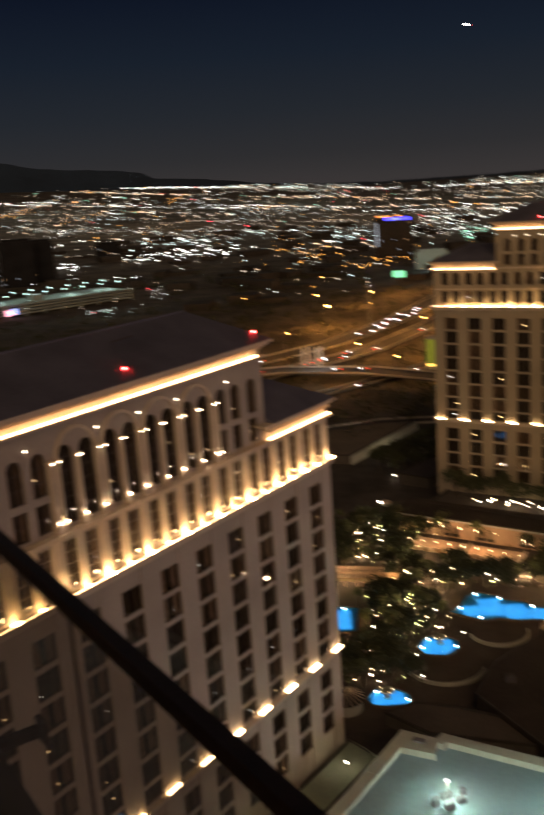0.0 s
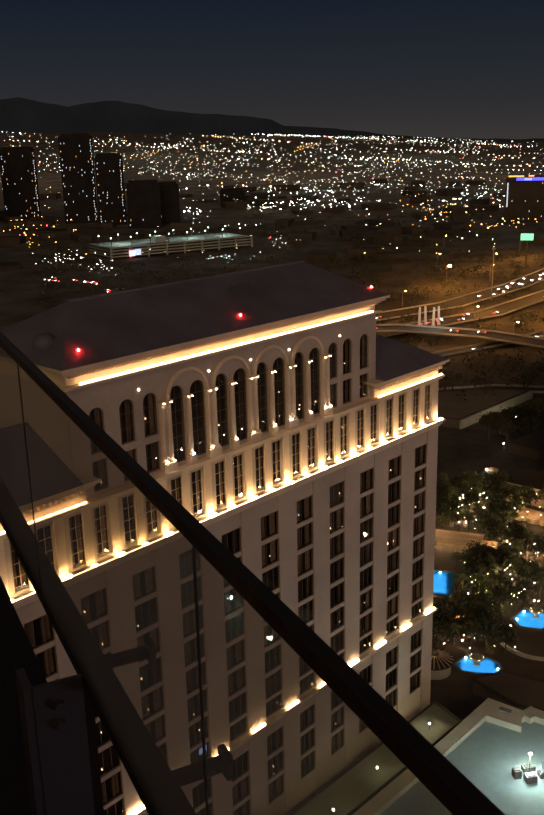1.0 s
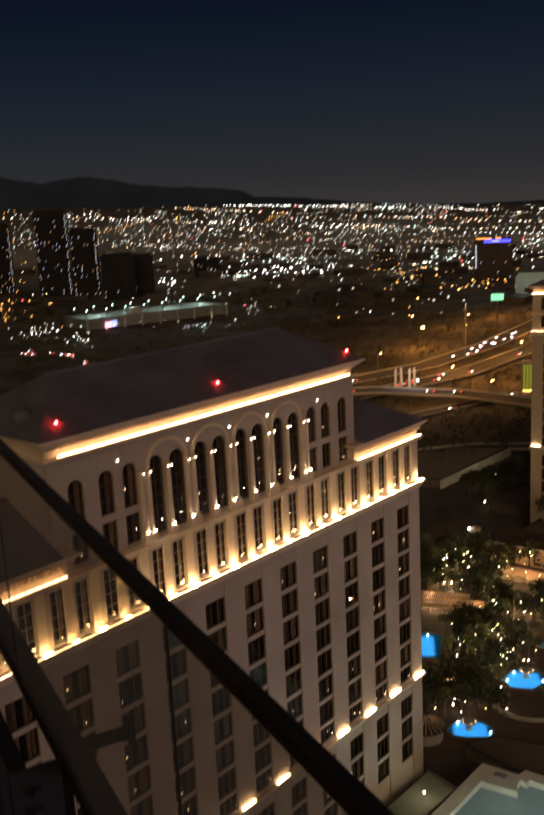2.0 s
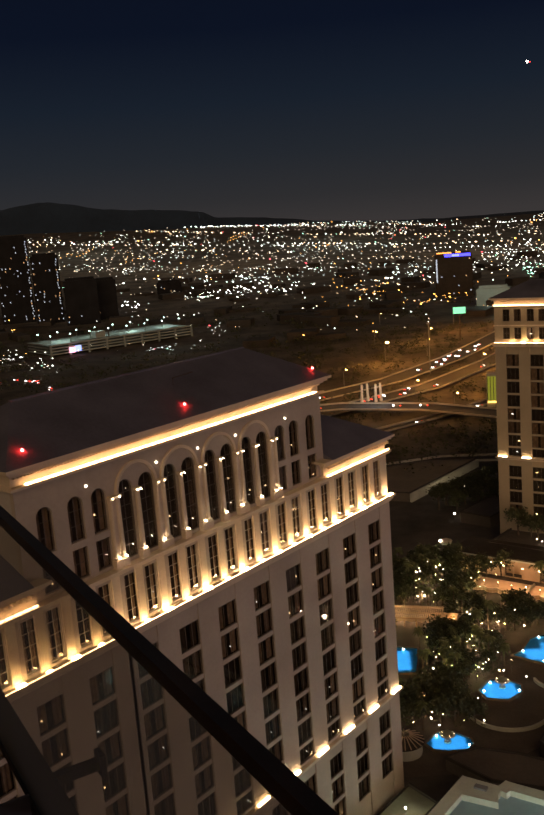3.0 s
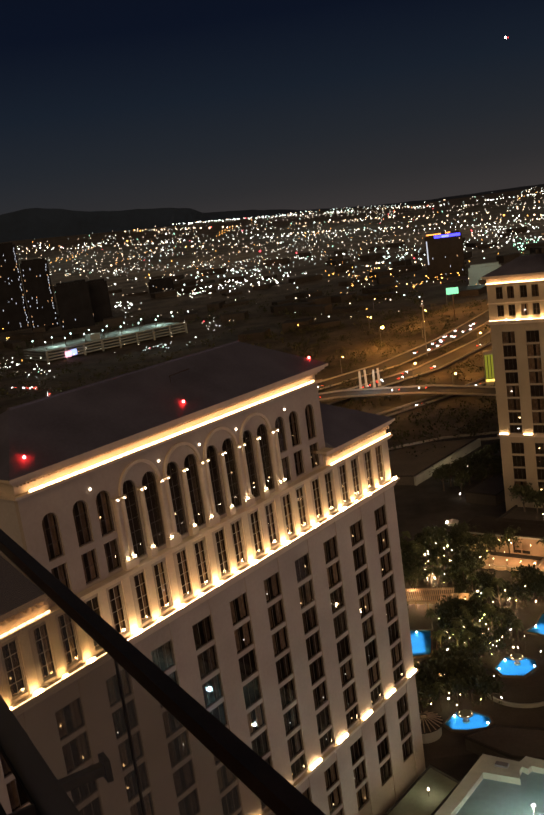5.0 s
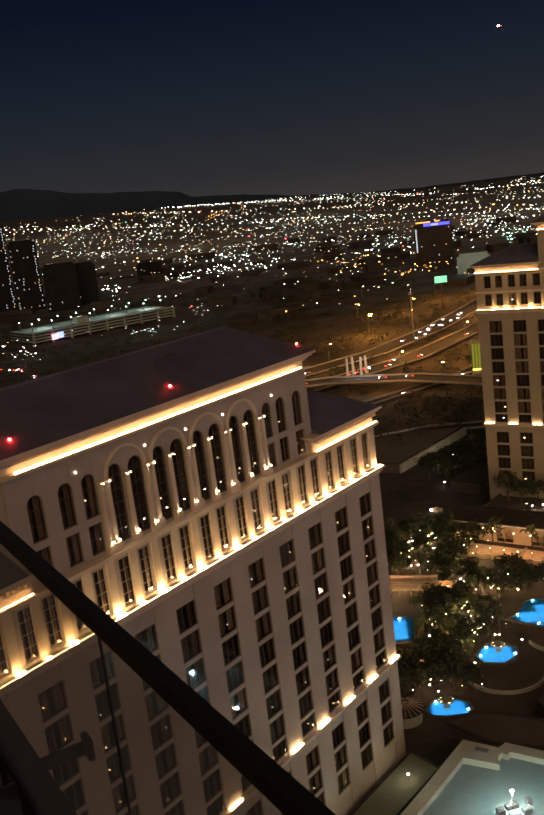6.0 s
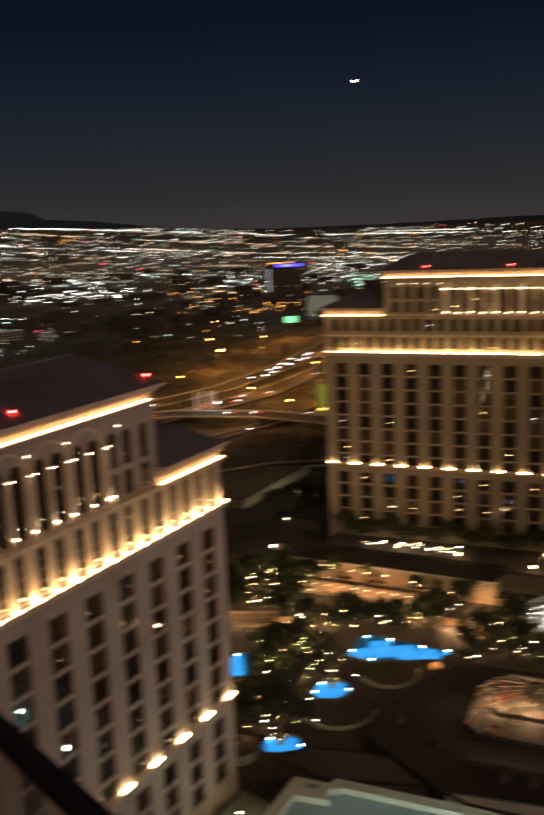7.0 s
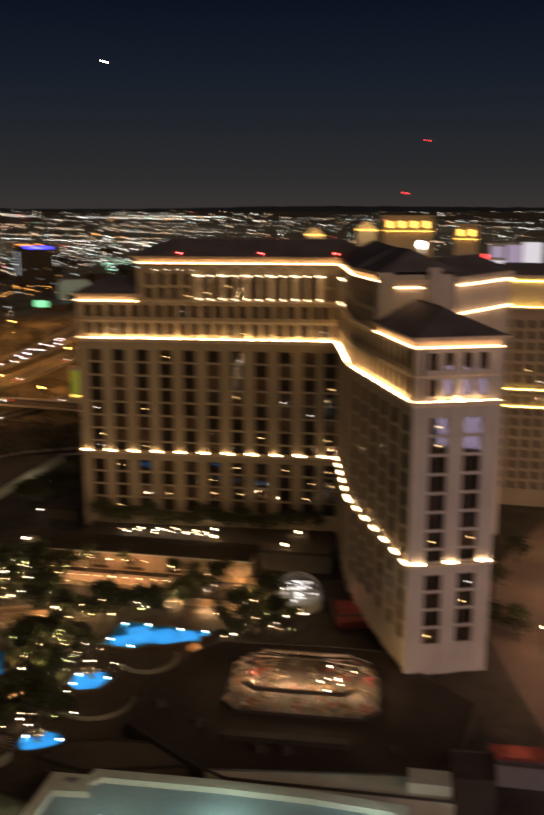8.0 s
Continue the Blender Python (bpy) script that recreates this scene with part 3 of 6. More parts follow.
def spa_tower():
    """The nearer tower: long straight slab, tall centre, lower end blocks."""
    L, D = 120.6, 24.0
    ux, uy = 0.546, 0.838
    t = base("hotel_tower", facing(3.2 - L * ux, 195.8 - L * uy, ux, uy), "pale stucco resort tower with a colonnaded top and warm light bands", "building", TOWER_GROUP)
    cx = L - 60.3
    cols = [cx + 0.25 + PITCH * (k - 5.5) for k in range(12)]
    hi = [70.0 - 5.47 * k for k in range(7)]
    lo = [24.4, 18.9, 13.4]
    g = Geo()
    lower_floors(t, g, L, cols, 77.0, 30.3, hi, lo, 4.0, lit=0.34)
    # attic storey with slender paired windows
    pairs = [c + 0.45 + s for c in cols for s in (-2.2, 2.2)]
    wall_grid(g, 0, L, 77.0, 86.2, [(p - 1.3, p + 1.3) for p in pairs], [(77.5, 85.5)], 0.25, 0.95, 0)
    for p in pairs:
        window(t, p, 77.5, 2.6, 8.0, 0.6, nx=2, nz=4, lit=0.12)
    # tall centre block, set back behind the ledge
    c0, c1, yb = L - 95.0, L - 22.2, 1.0
    ac, span = L - 57.95, 9.8
    arches = [ac + span * (k - 1.5) for k in range(4)]
    flank = [arches[3] + d for d in (7.6, 12.0, 17.3)] + [arches[0] - d for d in (7.6, 12.1, 17.7)]
    tall = sorted([a + s for a in arches for s in (-2.27, 2.27)] + flank)
    edge = c0
    for p in tall:
        w = 2.9 if p in flank else 3.3
        a0, a1 = p - w / 2, p + w / 2
        g.box(edge, a0, yb, yb + 0.8, 87.0, 104.4)
        g.box(a0, a1, yb, yb + 0.8, 87.0, 87.5)
        g.box(a0, a1, yb, yb + 0.8, 100.35, 104.4)
        if p in flank:
            g.box(a0, a1, yb, yb + 0.8, 92.3, 93.4)
            window(t, p, 87.5, w, 4.8, yb + 0.4, nx=2, nz=2, lit=0.35)
            window(t, p, 93.4, w, 6.95, yb + 0.4, True, nx=2, nz=3, lit=0.2)
        else:
            window(t, p, 87.5, w, 12.85, yb + 0.4, True, nx=2, nz=6, lit=0.6)
        arch_head(g, p, 100.35, w, yb + 0.01, yb + 0.79)
        edge = a1
    g.box(edge, c1, yb, yb + 0.8, 87.0, 104.4)
    part("wall", g, M_STUCCO, t, "warm grey stucco wall")
    ar = Geo()
    arch_ring(ar, 0, 98.5, 3.95, 0.5, yb - 0.45, yb)
    ar = ar.mesh("archivolt", M_TRIM)
    for a in arches:
        part("archivolt", ar, None, t, at=(a, 0, 0))
    # broad paired piers between the arches, one slender column inside each
    pg = Geo().box(-1.1, 1.1, -0.3, 0, 88.7, 98.1)
    for s_ in (-0.68, 0.68):
        pg.tube([(s_, -0.35, 88.7), (s_, -0.35, 98.1)], [0.42, 0.36], 10)
    pg.box(-1.25, 1.25, -0.85, 0, 98.1, 98.5).box(-1.35, 1.35, -0.95, 0, 87.0, 88.3).box(-1.2, 1.2, -0.8, 0, 88.3, 88.7)
    pier = pg.mesh("pier", M_TRIM)
    cg = Geo().tube([(0, -0.3, 88.7), (0, -0.3, 98.1)], [0.48, 0.4], 10).box(-0.6, 0.6, -0.75, 0, 98.1, 98.5).box(-0.75, 0.75, -0.95, 0, 87.0, 88.3).box(-0.62, 0.62, -0.8, 0, 88.3, 88.7)
    slim = cg.mesh("column", M_TRIM)
    feet = [ac + span * (k - 2) for k in range(5)]
    for f in feet:
        part("pier", pier, None, t, at=(f, yb, 0))
        for s_ in (-0.7, 0.7):
            part("column_light", SPOT, None, t, at=(f + s_, yb - 0.98, 98.1))
        part("column_light", SPOT_BASE, None, t, at=(f - 0.7, yb - 1.1, 88.6))
        if f == feet[4] or f == feet[0]:
            part("column_light", SPOT_BASE, None, t, at=(f + 0.7, yb - 1.1, 88.6))
    for a in arches:
        part("column", slim, None, t, at=(a, yb, 0))
        for s_ in (-0.4, 0.4):
            part("column_light", SPOT, None, t, at=(a + s_, yb - 0.9, 98.1))
        part("column_light", SPOT_BASE, None, t, at=(a - 0.1, yb - 1.1, 88.6))
    for f in feet[1:4] + [feet[4] + 4.6, feet[0] - 4.8]:
        part("wall_lamp", WALLDISC, None, t, at=(f, yb - 0.1, 101.3))
    # side and back walls, core
    g = Geo()
    g.box(0, 0.7, 0.7, D, 4, 86.2).box(L - 0.7, L, 0.7, D, 4, 86.2).box(0.7, L - 0.7, D - 0.7, D, 4, 86.2)
    g.box(c0, c0 + 0.7, yb + 0.8, D, 86.2, 104.4).box(c1 - 0.7, c1, yb + 0.8, D, 86.2, 104.4).box(c0 + 0.7, c1 - 0.7, D - 0.7, D, 86.2, 104.4)
    part("side_wall", g, M_STUCCO_W, t)
    part("interior", Geo().box(1, L - 1, 2.2, D - 1, 4, 86).box(c0 + 1, c1 - 1, 3.0, D - 1, 86, 104), M_CORE, t, "solid block coloured with the shade of unlit rooms")
    # mouldings
    for y, back, steps in ((0, D, [(75.4, 75.9, 0.35), (75.9, 76.5, 0.7), (76.5, 77.0, 1.15)]), (0.2, 1.6, [(86.2, 86.55, 0.55), (86.55, 87.0, 0.9)]), (0, 0.6, [(29.2, 29.7, 0.3), (29.7, 30.3, 0.75)])):
        g = Geo()
        moulding(g, 0, L, y, steps, back)
        part("cornice", g, M_TRIM, t, "projecting stone cornice")
    for a, b in ((0, c0 + 1.2), (c1 - 1.2, L)):
        g = Geo()
        moulding(g, a, b, 0.4, [(87.0, 89.0, 0.0), (89.0, 89.4, 0.5), (89.4, 89.9, 1.1), (89.9, 90.4, 1.7)], D - 0.6)
        part("entablature", g, M_TRIM, t, "lit frieze under a deep cornice")
    g = Geo()
    moulding(g, c0, c1, yb, [(104.0, 104.4, 0.8), (104.4, 106.0, -0.3), (106.0, 106.4, 0.7), (106.4, 106.9, 1.3), (106.9, 107.4, 1.9)], D - 1)
    part("entablature", g, M_TRIM, t, "lit frieze under a deep cornice")
    light_strip(t, c0 + 1.7, c1 - 1.7, yb - 0.5, 104.42, 0.25)
    light_strip(t, c1 - 1.0, L + 0.5, -0.3, 87.05, 0.24)
    light_strip(t, -0.3, c0 + 0.8, -0.3, 87.05, 0.24)
    # small brackets under the deep cornices
    g = Geo()
    for k in range(122):
        x = c0 + 0.4 + k * (c1 - c0 - 0.8) / 121
        g.box(x - 0.12, x + 0.12, yb - 0.55, yb + 0.2, 105.66, 105.98)
    part("bracket_course", g, M_TRIM, t, "row of small cornice brackets")
    for xa, xb in ((0.0, c0), (c1, L)):
        g = Geo()
        nb = int((xb - xa) / 0.95)
        for k in range(nb + 1):
            x = xa + k * (xb - xa) / nb
            g.box(x - 0.19, x + 0.19, -0.5, 0.35, 88.5, 88.99)
        part("bracket_course", g, M_TRIM, t, "row of small cornice brackets")
    light_strip(t, 0, L, -1.0, 77.02, 0.08, label="thin light strip on the cornice")
    band_lamps(t, [c + PITCH / 2 for c in cols[:-1]] + [0.6, L - 0.6], cols, -0.8, 77.02)
    for k in range(13):
        part("uplight", UPLIGHT_L, None, t, at=(cx + PITCH * (k - 6), -0.5, 30.32))
    # pilaster strips that the uplights graze
    pl = Geo().box(-0.8, 0.8, 0.05, 0.25, 77.0, 86.2).mesh("pilaster", M_TRIM)
    for c in [c + PITCH / 2 for c in cols[:-1]] + cols:
        part("pilaster", pl, None, t, at=(c, 0, 0))
    hip_roof(t, c0 - 1.9, c1 + 1.9, yb - 1.9, D + 1, 107.4, 114.2, 11, 11)
    hip_roof(t, c1 + 0.1, L + 1.7, -1.3, D + 1, 90.4, 97.0, 0.0, 12)
    hip_roof(t, -1.7, c0 - 0.1, -1.3, D + 1, 90.4, 97.0, 12, 0.0)
    part("roof_dome", Geo().ball(c0 + 1.8, 8.0, 109.4, 1.9, 7, 14, 0.8), M_ROOF, t, "small dark domed roof hood", smooth=True)
    for x in (c0 + 3.1, cx + 1.2, c1 - 0.4):
        beacon(t, x, yb + 0.9, 107.9)
    part("roof_cable", Geo().tube([(cx + 4, 7, 110.6), (cx + 4, 7, 112.8), (cx + 9, 7, 113.0)], 0.09, 5), M_METAL, t)
    return t


# glowing box stands for the lamp and the lit patch on the capital
SPOT_F = Geo().box(-0.42, 0.42, -0.2, 0.2, 0, 0.4).mesh("column_light", M_SPOT_B)
_r = Geo()
arch_ring(_r, 0, 109.4, 3.85, 0.5, 0.6, 1.0)
RING_F = _r.mesh("archivolt", M_TRIM)
PIER_F = Geo().box(-1.1, 1.1, 0.5, 1.0, 100.2, 110.1).box(-1.3, 1.3, 0.2, 1.0, 100.2, 101.2).box(-1.25, 1.25, 0.3, 1.0, 109.0, 109.5).mesh("pier", M_TRIM)


def main_tower():
    """The farther tower: a long front, a canted corner and a near wing with a lit end."""
    Bx, By, Cx, Cy, Kx, Ky, Wx, Wy = 51.0, 367.0, 144.2, 319.9, 126.8, 270.8, 117.7, 211.5
    t = base("hotel_tower", pose(0, 0, 0), "farther three-winged resort tower with lit cornices", "building", TOWER_GROUP)
    hi = [78.0 - 5.47 * k for k in range(7)]
    lo = [32.4, 26.9, 21.5, 16.0]

    def front(x0, y0, x1, y1, high, cols=None, foot=4.0, arcade=None, lit=0.2, wide=5.2):
        """One facade of the tower; high: stretches (xa, xb) that carry the tall upper storeys."""
        Lf = math.hypot(x1 - x0, y1 - y0)
        m = facing(x0, y0, (x1 - x0) / Lf, (y1 - y0) / Lf)
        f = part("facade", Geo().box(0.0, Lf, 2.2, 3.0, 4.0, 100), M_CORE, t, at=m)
        n = max(1, int(Lf / PITCH + 0.2))
        cols = cols or [Lf / 2 + PITCH * (k - (n - 1) / 2) for k in range(n)]
        g = Geo()
        rows = sorted([(c - 2.36, c + 2.36) for c in hi + lo] + [(38.8, 42.2)])
        wall_grid(g, 0, Lf, foot, 83.4, [(c - wide / 2, c + wide / 2) for c in cols], rows, 0, 0.7, 0.28)
        pairs = [c + s for c in cols for s in (-2.25, 2.25)]
        wall_grid(g, 0, Lf, 85.0, 99.6, [(p - 1.4, p + 1.4) for p in pairs], [(86.4, 91.0), (93.4, 98.2)], 0.2, 0.9, 0)
        for c in cols:
            window(f, c, 38.8, wide, 3.4, 0.36, nx=3, lit=0.3, far=True)
            for r in hi + lo:
                window(f, c, r - 2.36, wide, 4.72, 0.36, nx=3, lit=lit, far=True)
        for p in pairs:
            window(f, p, 86.4, 2.8, 4.6, 0.55, nx=2, nz=2, lit=0.1, far=True)
            window(f, p, 93.4, 2.8, 4.8, 0.55, nx=2, nz=2, lit=0.1, far=True)
        def trim(name, xa, xb, y, steps, back):
            tr = Geo()
            moulding(tr, xa, xb, y, steps, back)
            part(name, tr, M_TRIM, f)

        trim("cornice", 0, Lf, 0, [(83.4, 83.9, 0.35), (83.9, 84.5, 0.7), (84.5, 85.0, 1.15)], 0.6)
        trim("string_course", 0, Lf, 0.15, [(91.6, 92.0, 0.25)], 0.4)
        trim("low_cornice", 0, Lf, 0, [(37.2, 37.7, 0.3), (37.7, 38.3, 0.75)], 0.6)
        lows = []
        edge = 0.0
        for xa, xb in list(high) + [(Lf, Lf)]:
            if xa > edge + 1:
                lows.append((edge, xa))
            edge = xb
        for xa, xb in lows:
            trim("entablature", xa, xb, 0.3, [(99.3, 99.6, 0.6), (99.6, 101.6, 0.0), (101.6, 102.1, 0.8), (102.1, 102.7, 1.6)], 3.0)
            light_strip(f, xa, xb, -0.45, 99.65, 0.26)
        for xa, xb in high:
            trim("ledge", xa, xb, 0.2, [(99.6, 100.2, 0.7)], 2.0)
            bays, sp = [], 9.45
            if arcade:
                na = max(1, int((arcade[1] - arcade[0]) / sp))
                am = (arcade[0] + arcade[1]) / 2
                bays = [am + sp * (k - (na - 1) / 2) for k in range(na)]
            paired = [b + s for b in bays for s in (-2.3, 2.3)]
            lo_x, hi_x = (bays[0] - 5.2, bays[-1] + 5.2) if bays else (xb, xb)
            plain = []
            for q0, q1 in ((xa, lo_x), (hi_x, xb)):
                nn = int((q1 - q0) / 5.1)
                plain += [(q0 + q1) / 2 + 5.1 * (k - (nn - 1) / 2) for k in range(nn)]
            xs = sorted(paired + plain)
            edge_x = xa
            for x in xs:
                g.box(edge_x, x - 1.45, 1.0, 1.8, 100.2, 114.4)
                g.box(x - 1.45, x + 1.45, 1.0, 1.8, 100.2, 100.9)
                g.box(x - 1.45, x + 1.45, 1.0, 1.8, 110.8, 114.4)
                if x in plain:
                    g.box(x - 1.45, x + 1.45, 1.0, 1.8, 104.9, 106.1)
                    window(f, x, 100.9, 2.9, 4.0, 1.4, nx=2, nz=2, lit=0.15, far=True)
                    window(f, x, 106.1, 2.9, 4.7, 1.4, True, nx=2, nz=2, lit=0.1, far=True)
                else:
                    window(f, x, 100.9, 2.9, 9.9, 1.4, True, nx=2, nz=4, lit=0.2, far=True)
                arch_head(g, x, 110.8, 2.9, 1.01, 1.79)
                edge_x = x + 1.45
            g.box(edge_x, xb, 1.0, 1.8, 100.2, 114.4)
            for b in bays:
                part("archivolt", RING_F, None, f, at=(b, 0, 0))
                part("column", COLUMN, None, f, at=(b, 0.6, 100.2))
                part("column_light", SPOT_F, None, f, at=(b, -0.1, 100.5))
                part("column_light", SPOT_F, None, f, at=(b, -0.1, 109.7))
            for b in [bays[0] - sp / 2] + [b + sp / 2 for b in bays] if bays else ():
                part("pier", PIER_F, None, f, at=(b, 0, 0))
                for s in (-0.8, 0.8):
                    part("column_light", SPOT_F, None, f, at=(b + s, -0.1, 109.7))
                part("column_light", SPOT_F, None, f, at=(b, -0.1, 100.7))
            for x in plain[:-1]:
                if arcade and x < lo_x - 3 and xa > 1:
                    part("wall_lamp", WALLDISC, None, f, at=(x + 2.55, 0.85, 112.0))
            trim("entablature", xa, xb, 1.0, [(114.0, 114.4, 0.8), (114.4, 116.2, -0.2), (116.2, 116.6, 0.9), (116.6, 117.3, 1.8)], 3.0)
            light_strip(f, xa, xb, 0.3, 114.45, 0.24)
        # the end front's greyer stucco carries the cool light that falls on it
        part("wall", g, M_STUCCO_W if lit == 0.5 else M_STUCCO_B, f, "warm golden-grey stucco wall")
        light_strip(f, 0, Lf, -0.75, 85.02, 0.13, label="thin light strip on the cornice")
        band_lamps(f, [c + PITCH / 2 for c in cols[:-1]], cols, -0.8, 85.02)
        for k in range(n + 1):
            x = cols[0] + PITCH * (k - 0.5)
            if -0.5 < x < Lf + 0.5:
                part("uplight", UPLIGHT_L, None, f, at=(min(max(x, 1.8), Lf - 1.8), -0.5, 38.32))
        return f, m

    Lb = math.hypot(Cx - Bx, Cy - By)
    front(Bx, By, Cx, Cy, [(25.0, Lb)], cols=[7.0 + 9.6 * k for k in range(10)] + [101.6], arcade=(49.5, 97.2))
    front(Cx, Cy, Kx, Ky, [(0.0, 52.0)], arcade=(2, 20), lit=0.08)
    front(Kx, Ky, Wx, Wy, [(0.0, 26.0)], arcade=None, lit=0.05)
    E = (142.0, 207.3)
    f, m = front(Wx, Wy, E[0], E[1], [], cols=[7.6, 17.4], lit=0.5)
    # end face of the tall centre over the near wing
    f2 = part("facade", Geo().box(0, 24, 0.6, 1.4, 99, 114.4), M_STUCCO_W, t, "blank stucco end wall", at=facing(123.0, 245.0, 0.985, -0.17))
    light_strip(f2, 5.5, 14.0, -0.3, 112.4, 0.24)
    part("pier", Geo().box(0, 4.5, -1.2, 0.6, 99, 117.5), M_STUCCO_W, f2)
    part("pier", Geo().box(15.5, 19.5, -1.2, 0.6, 99, 118.5), M_STUCCO_W, f2)
    part("cornice", Geo().box(4.5, 15.5, -0.7, 0.6, 113.4, 115.0), M_TRIM, f2)
    # roofs
    fb = part("roof_block", Geo().box(0.5, Lb, 3.0, 24, 4, 99.6), M_STUCCO_W, t, at=facing(Bx, By, (Cx - Bx) / Lb, (Cy - By) / Lb))
    part("upper_block", Geo().box(25.4, Lb, 3.0, 24, 99.6, 116.4), M_STUCCO_W, fb)
    hip_roof(fb, 23.2, Lb + 12, -0.9, 25.5, 117.3, 123.6, 12, 10)
    hip_roof(fb, -1.6, 25.0, -1.3, 25.5, 102.7, 108.4, 12, 0.0)
    for x in (42.0, 74.0, 103.0):
        beacon(fb, x, 1.2, 117.4)
    Lw = math.hypot(Wx - Kx, Wy - Ky)
    fw = part("roof_block", Geo().box(0, Lw - 2.9, 3.0, 24.0, 4, 99.6), M_STUCCO_W, t, at=facing(Kx, Ky, (Wx - Kx) / Lw, (Wy - Ky) / Lw))
    part("upper_block", Geo().box(0, 26, 3.0, 24, 99.6, 116.4), M_STUCCO_W, fw)
    hip_roof(fw, -8, 27.6, 0.0, 26.0, 117.3, 123.4, 4, 9)
    Lk = math.hypot(Kx - Cx, Ky - Cy)
    fk = part("roof_block", Geo().box(0, Lk, 3.0, 24.0, 4, 116.4), M_STUCCO_W, t, at=facing(Cx, Cy, (Kx - Cx) / Lk, (Ky - Cy) / Lk))
    hip_roof(fk, -8, Lk + 8, 0.0, 26.0, 117.3, 123.5, 6, 6)
    hip_roof(fw, 26.2, Lw + 1.6, -1.3, 26.0, 102.7, 109.0, 0.0, 14)
    # the third wing behind
    f3 = part("third_wing", Geo().box(0, 44, 0, 22, 4, 110).box(-0.8, 44.8, -0.8, 22.8, 110.0, 112.0), M_STUCCO_W, t, "far wing seen over the roof", at=facing(172.0, 281.5, 0.86, 0.5))
    light_strip(f3, 0, 44, -0.9, 108.8, 0.26)
    light_strip(f3, 0, 44, -0.9, 98.6, 0.26)
    hip_roof(f3, -1, 45, -1, 23, 112.0, 118.0, 10, 10)
    return t



# ------------------------------------------------------------------ balcony
def balcony():
    dx, dy = -0.5797, 0.8148              # along the rail, away from the camera
    m = facing(-0.331, 1.061, dx, dy, EYE - 0.5)   # x along the rail, y inward to the room
    b = base("balcony_railing", m, "dark steel balcony railing with clear glass panels", "railing")
    part("top_rail", Geo().prism([(-3.2, -0.008), (-3.2, 0.008), (2.6, 0.008), (2.6, -0.008)][::-1], -0.0115, -0.009).prism([(-3.2, -0.012), (2.6, -0.012), (2.6, 0.012), (-3.2, 0.012)], -0.009, 0.0085, [(-3.2, -0.0095), (2.6, -0.0095), (2.6, 0.0095), (-3.2, 0.0095)]), M_METAL, b, "flat dark handrail")
    part("bottom_rail", Geo().box(-3.2, 2.6, -0.068, -0.002, -0.7, -0.665), M_METAL, b)
    for x0, x1 in ((-3.2, -1.2016), (-1.1984, 0.0004), (0.0036, 1.2004), (1.2036, 2.6)):
        p = part("glass_panel", Geo().box(x0, x1, -0.002, 0.002, -0.665, -0.011), M_BALGLASS, b, "clear glass panel with a reflected veil mixed in")
        p.visible_shadow = False
    for x in (-1.2, 0.002, 1.202):
        part("panel_joint", Geo().box(x - 0.0013, x + 0.0013, -0.0018, 0.0018, -0.665, -0.011), M_METAL, b, "thin dark joint between panels")
    for x in (-2.4, 0.8, 2.3):
        part("post", Geo().box(x - 0.02, x + 0.02, -0.02, 0.02, -1.09, -0.7), M_METAL, b)
    for x in (-0.55, -0.09, 0.37, 0.83):
        k = part("glass_clamp", Geo().box(x - 0.012, x + 0.012, -0.17, -0.068, -0.69, -0.667), M_METAL, b, "short steel bracket outside the glass")
        part("end_plate", Geo().box(x - 0.022, x + 0.022, -0.184, -0.17, -0.705, -0.652), M_METAL, k)
    pl = part("post_plate", Geo().box(0.768, 0.776, 0.004, 0.115, -1.03, -0.655).box(0.77, 0.86, 0.115, 0.135, -1.07, -0.655), M_GREY, b, "dark steel post plate with two bolts")
    for z in (-0.715, -0.765):
        part("bolt", Geo().tube([(0.768, 0.06, z), (0.756, 0.06, z)], [0.015, 0.012], 8), M_GREY, pl)
    # the hotel's own wall behind the balcony, unseen; added to shade the towers' lower fronts
    own = Geo().box(-130, 14, 1.9, 24, -EYE + 0.5, 12)
    single("wall_own", own, M_STUCCO, "unseen plain hotel wall behind the balcony, there to block the fill sun", "wall", kind="structure", at=m)
    fl = Geo().box(-3.4, 2.7, -0.03, 1.9, -1.2, -1.07)
    single("balcony_floor", fl, M_SLAB, "dark concrete balcony slab", "floor", kind="structure", at=m)


# translucent noise mixed in stands for the veil of reflections on the glass
M_BALGLASS = glass_mat("veiled_railing_glass", (0.72, 0.7, 0.65), 0.03, 0.04)
bg_n, bg_l = M_BALGLASS.node_tree.nodes, M_BALGLASS.node_tree.links
bg_d, bg_m, bg_o, bg_t = (bg_n.new("ShaderNode" + k) for k in ("BsdfTranslucent", "MixShader", "TexNoise", "MapRange"))
bg_d.inputs[0].default_value = (0.95, 0.93, 0.88, 1)
bg_o.inputs["Scale"].default_value, bg_o.inputs["Detail"].default_value = 3.5, 6
bg_t.inputs["To Min"].default_value, bg_t.inputs["To Max"].default_value = 0.03, 0.08
bg_l.new(bg_o.outputs["Fac"], bg_t.inputs["Value"]); bg_l.new(bg_t.outputs[0], bg_m.inputs[0])
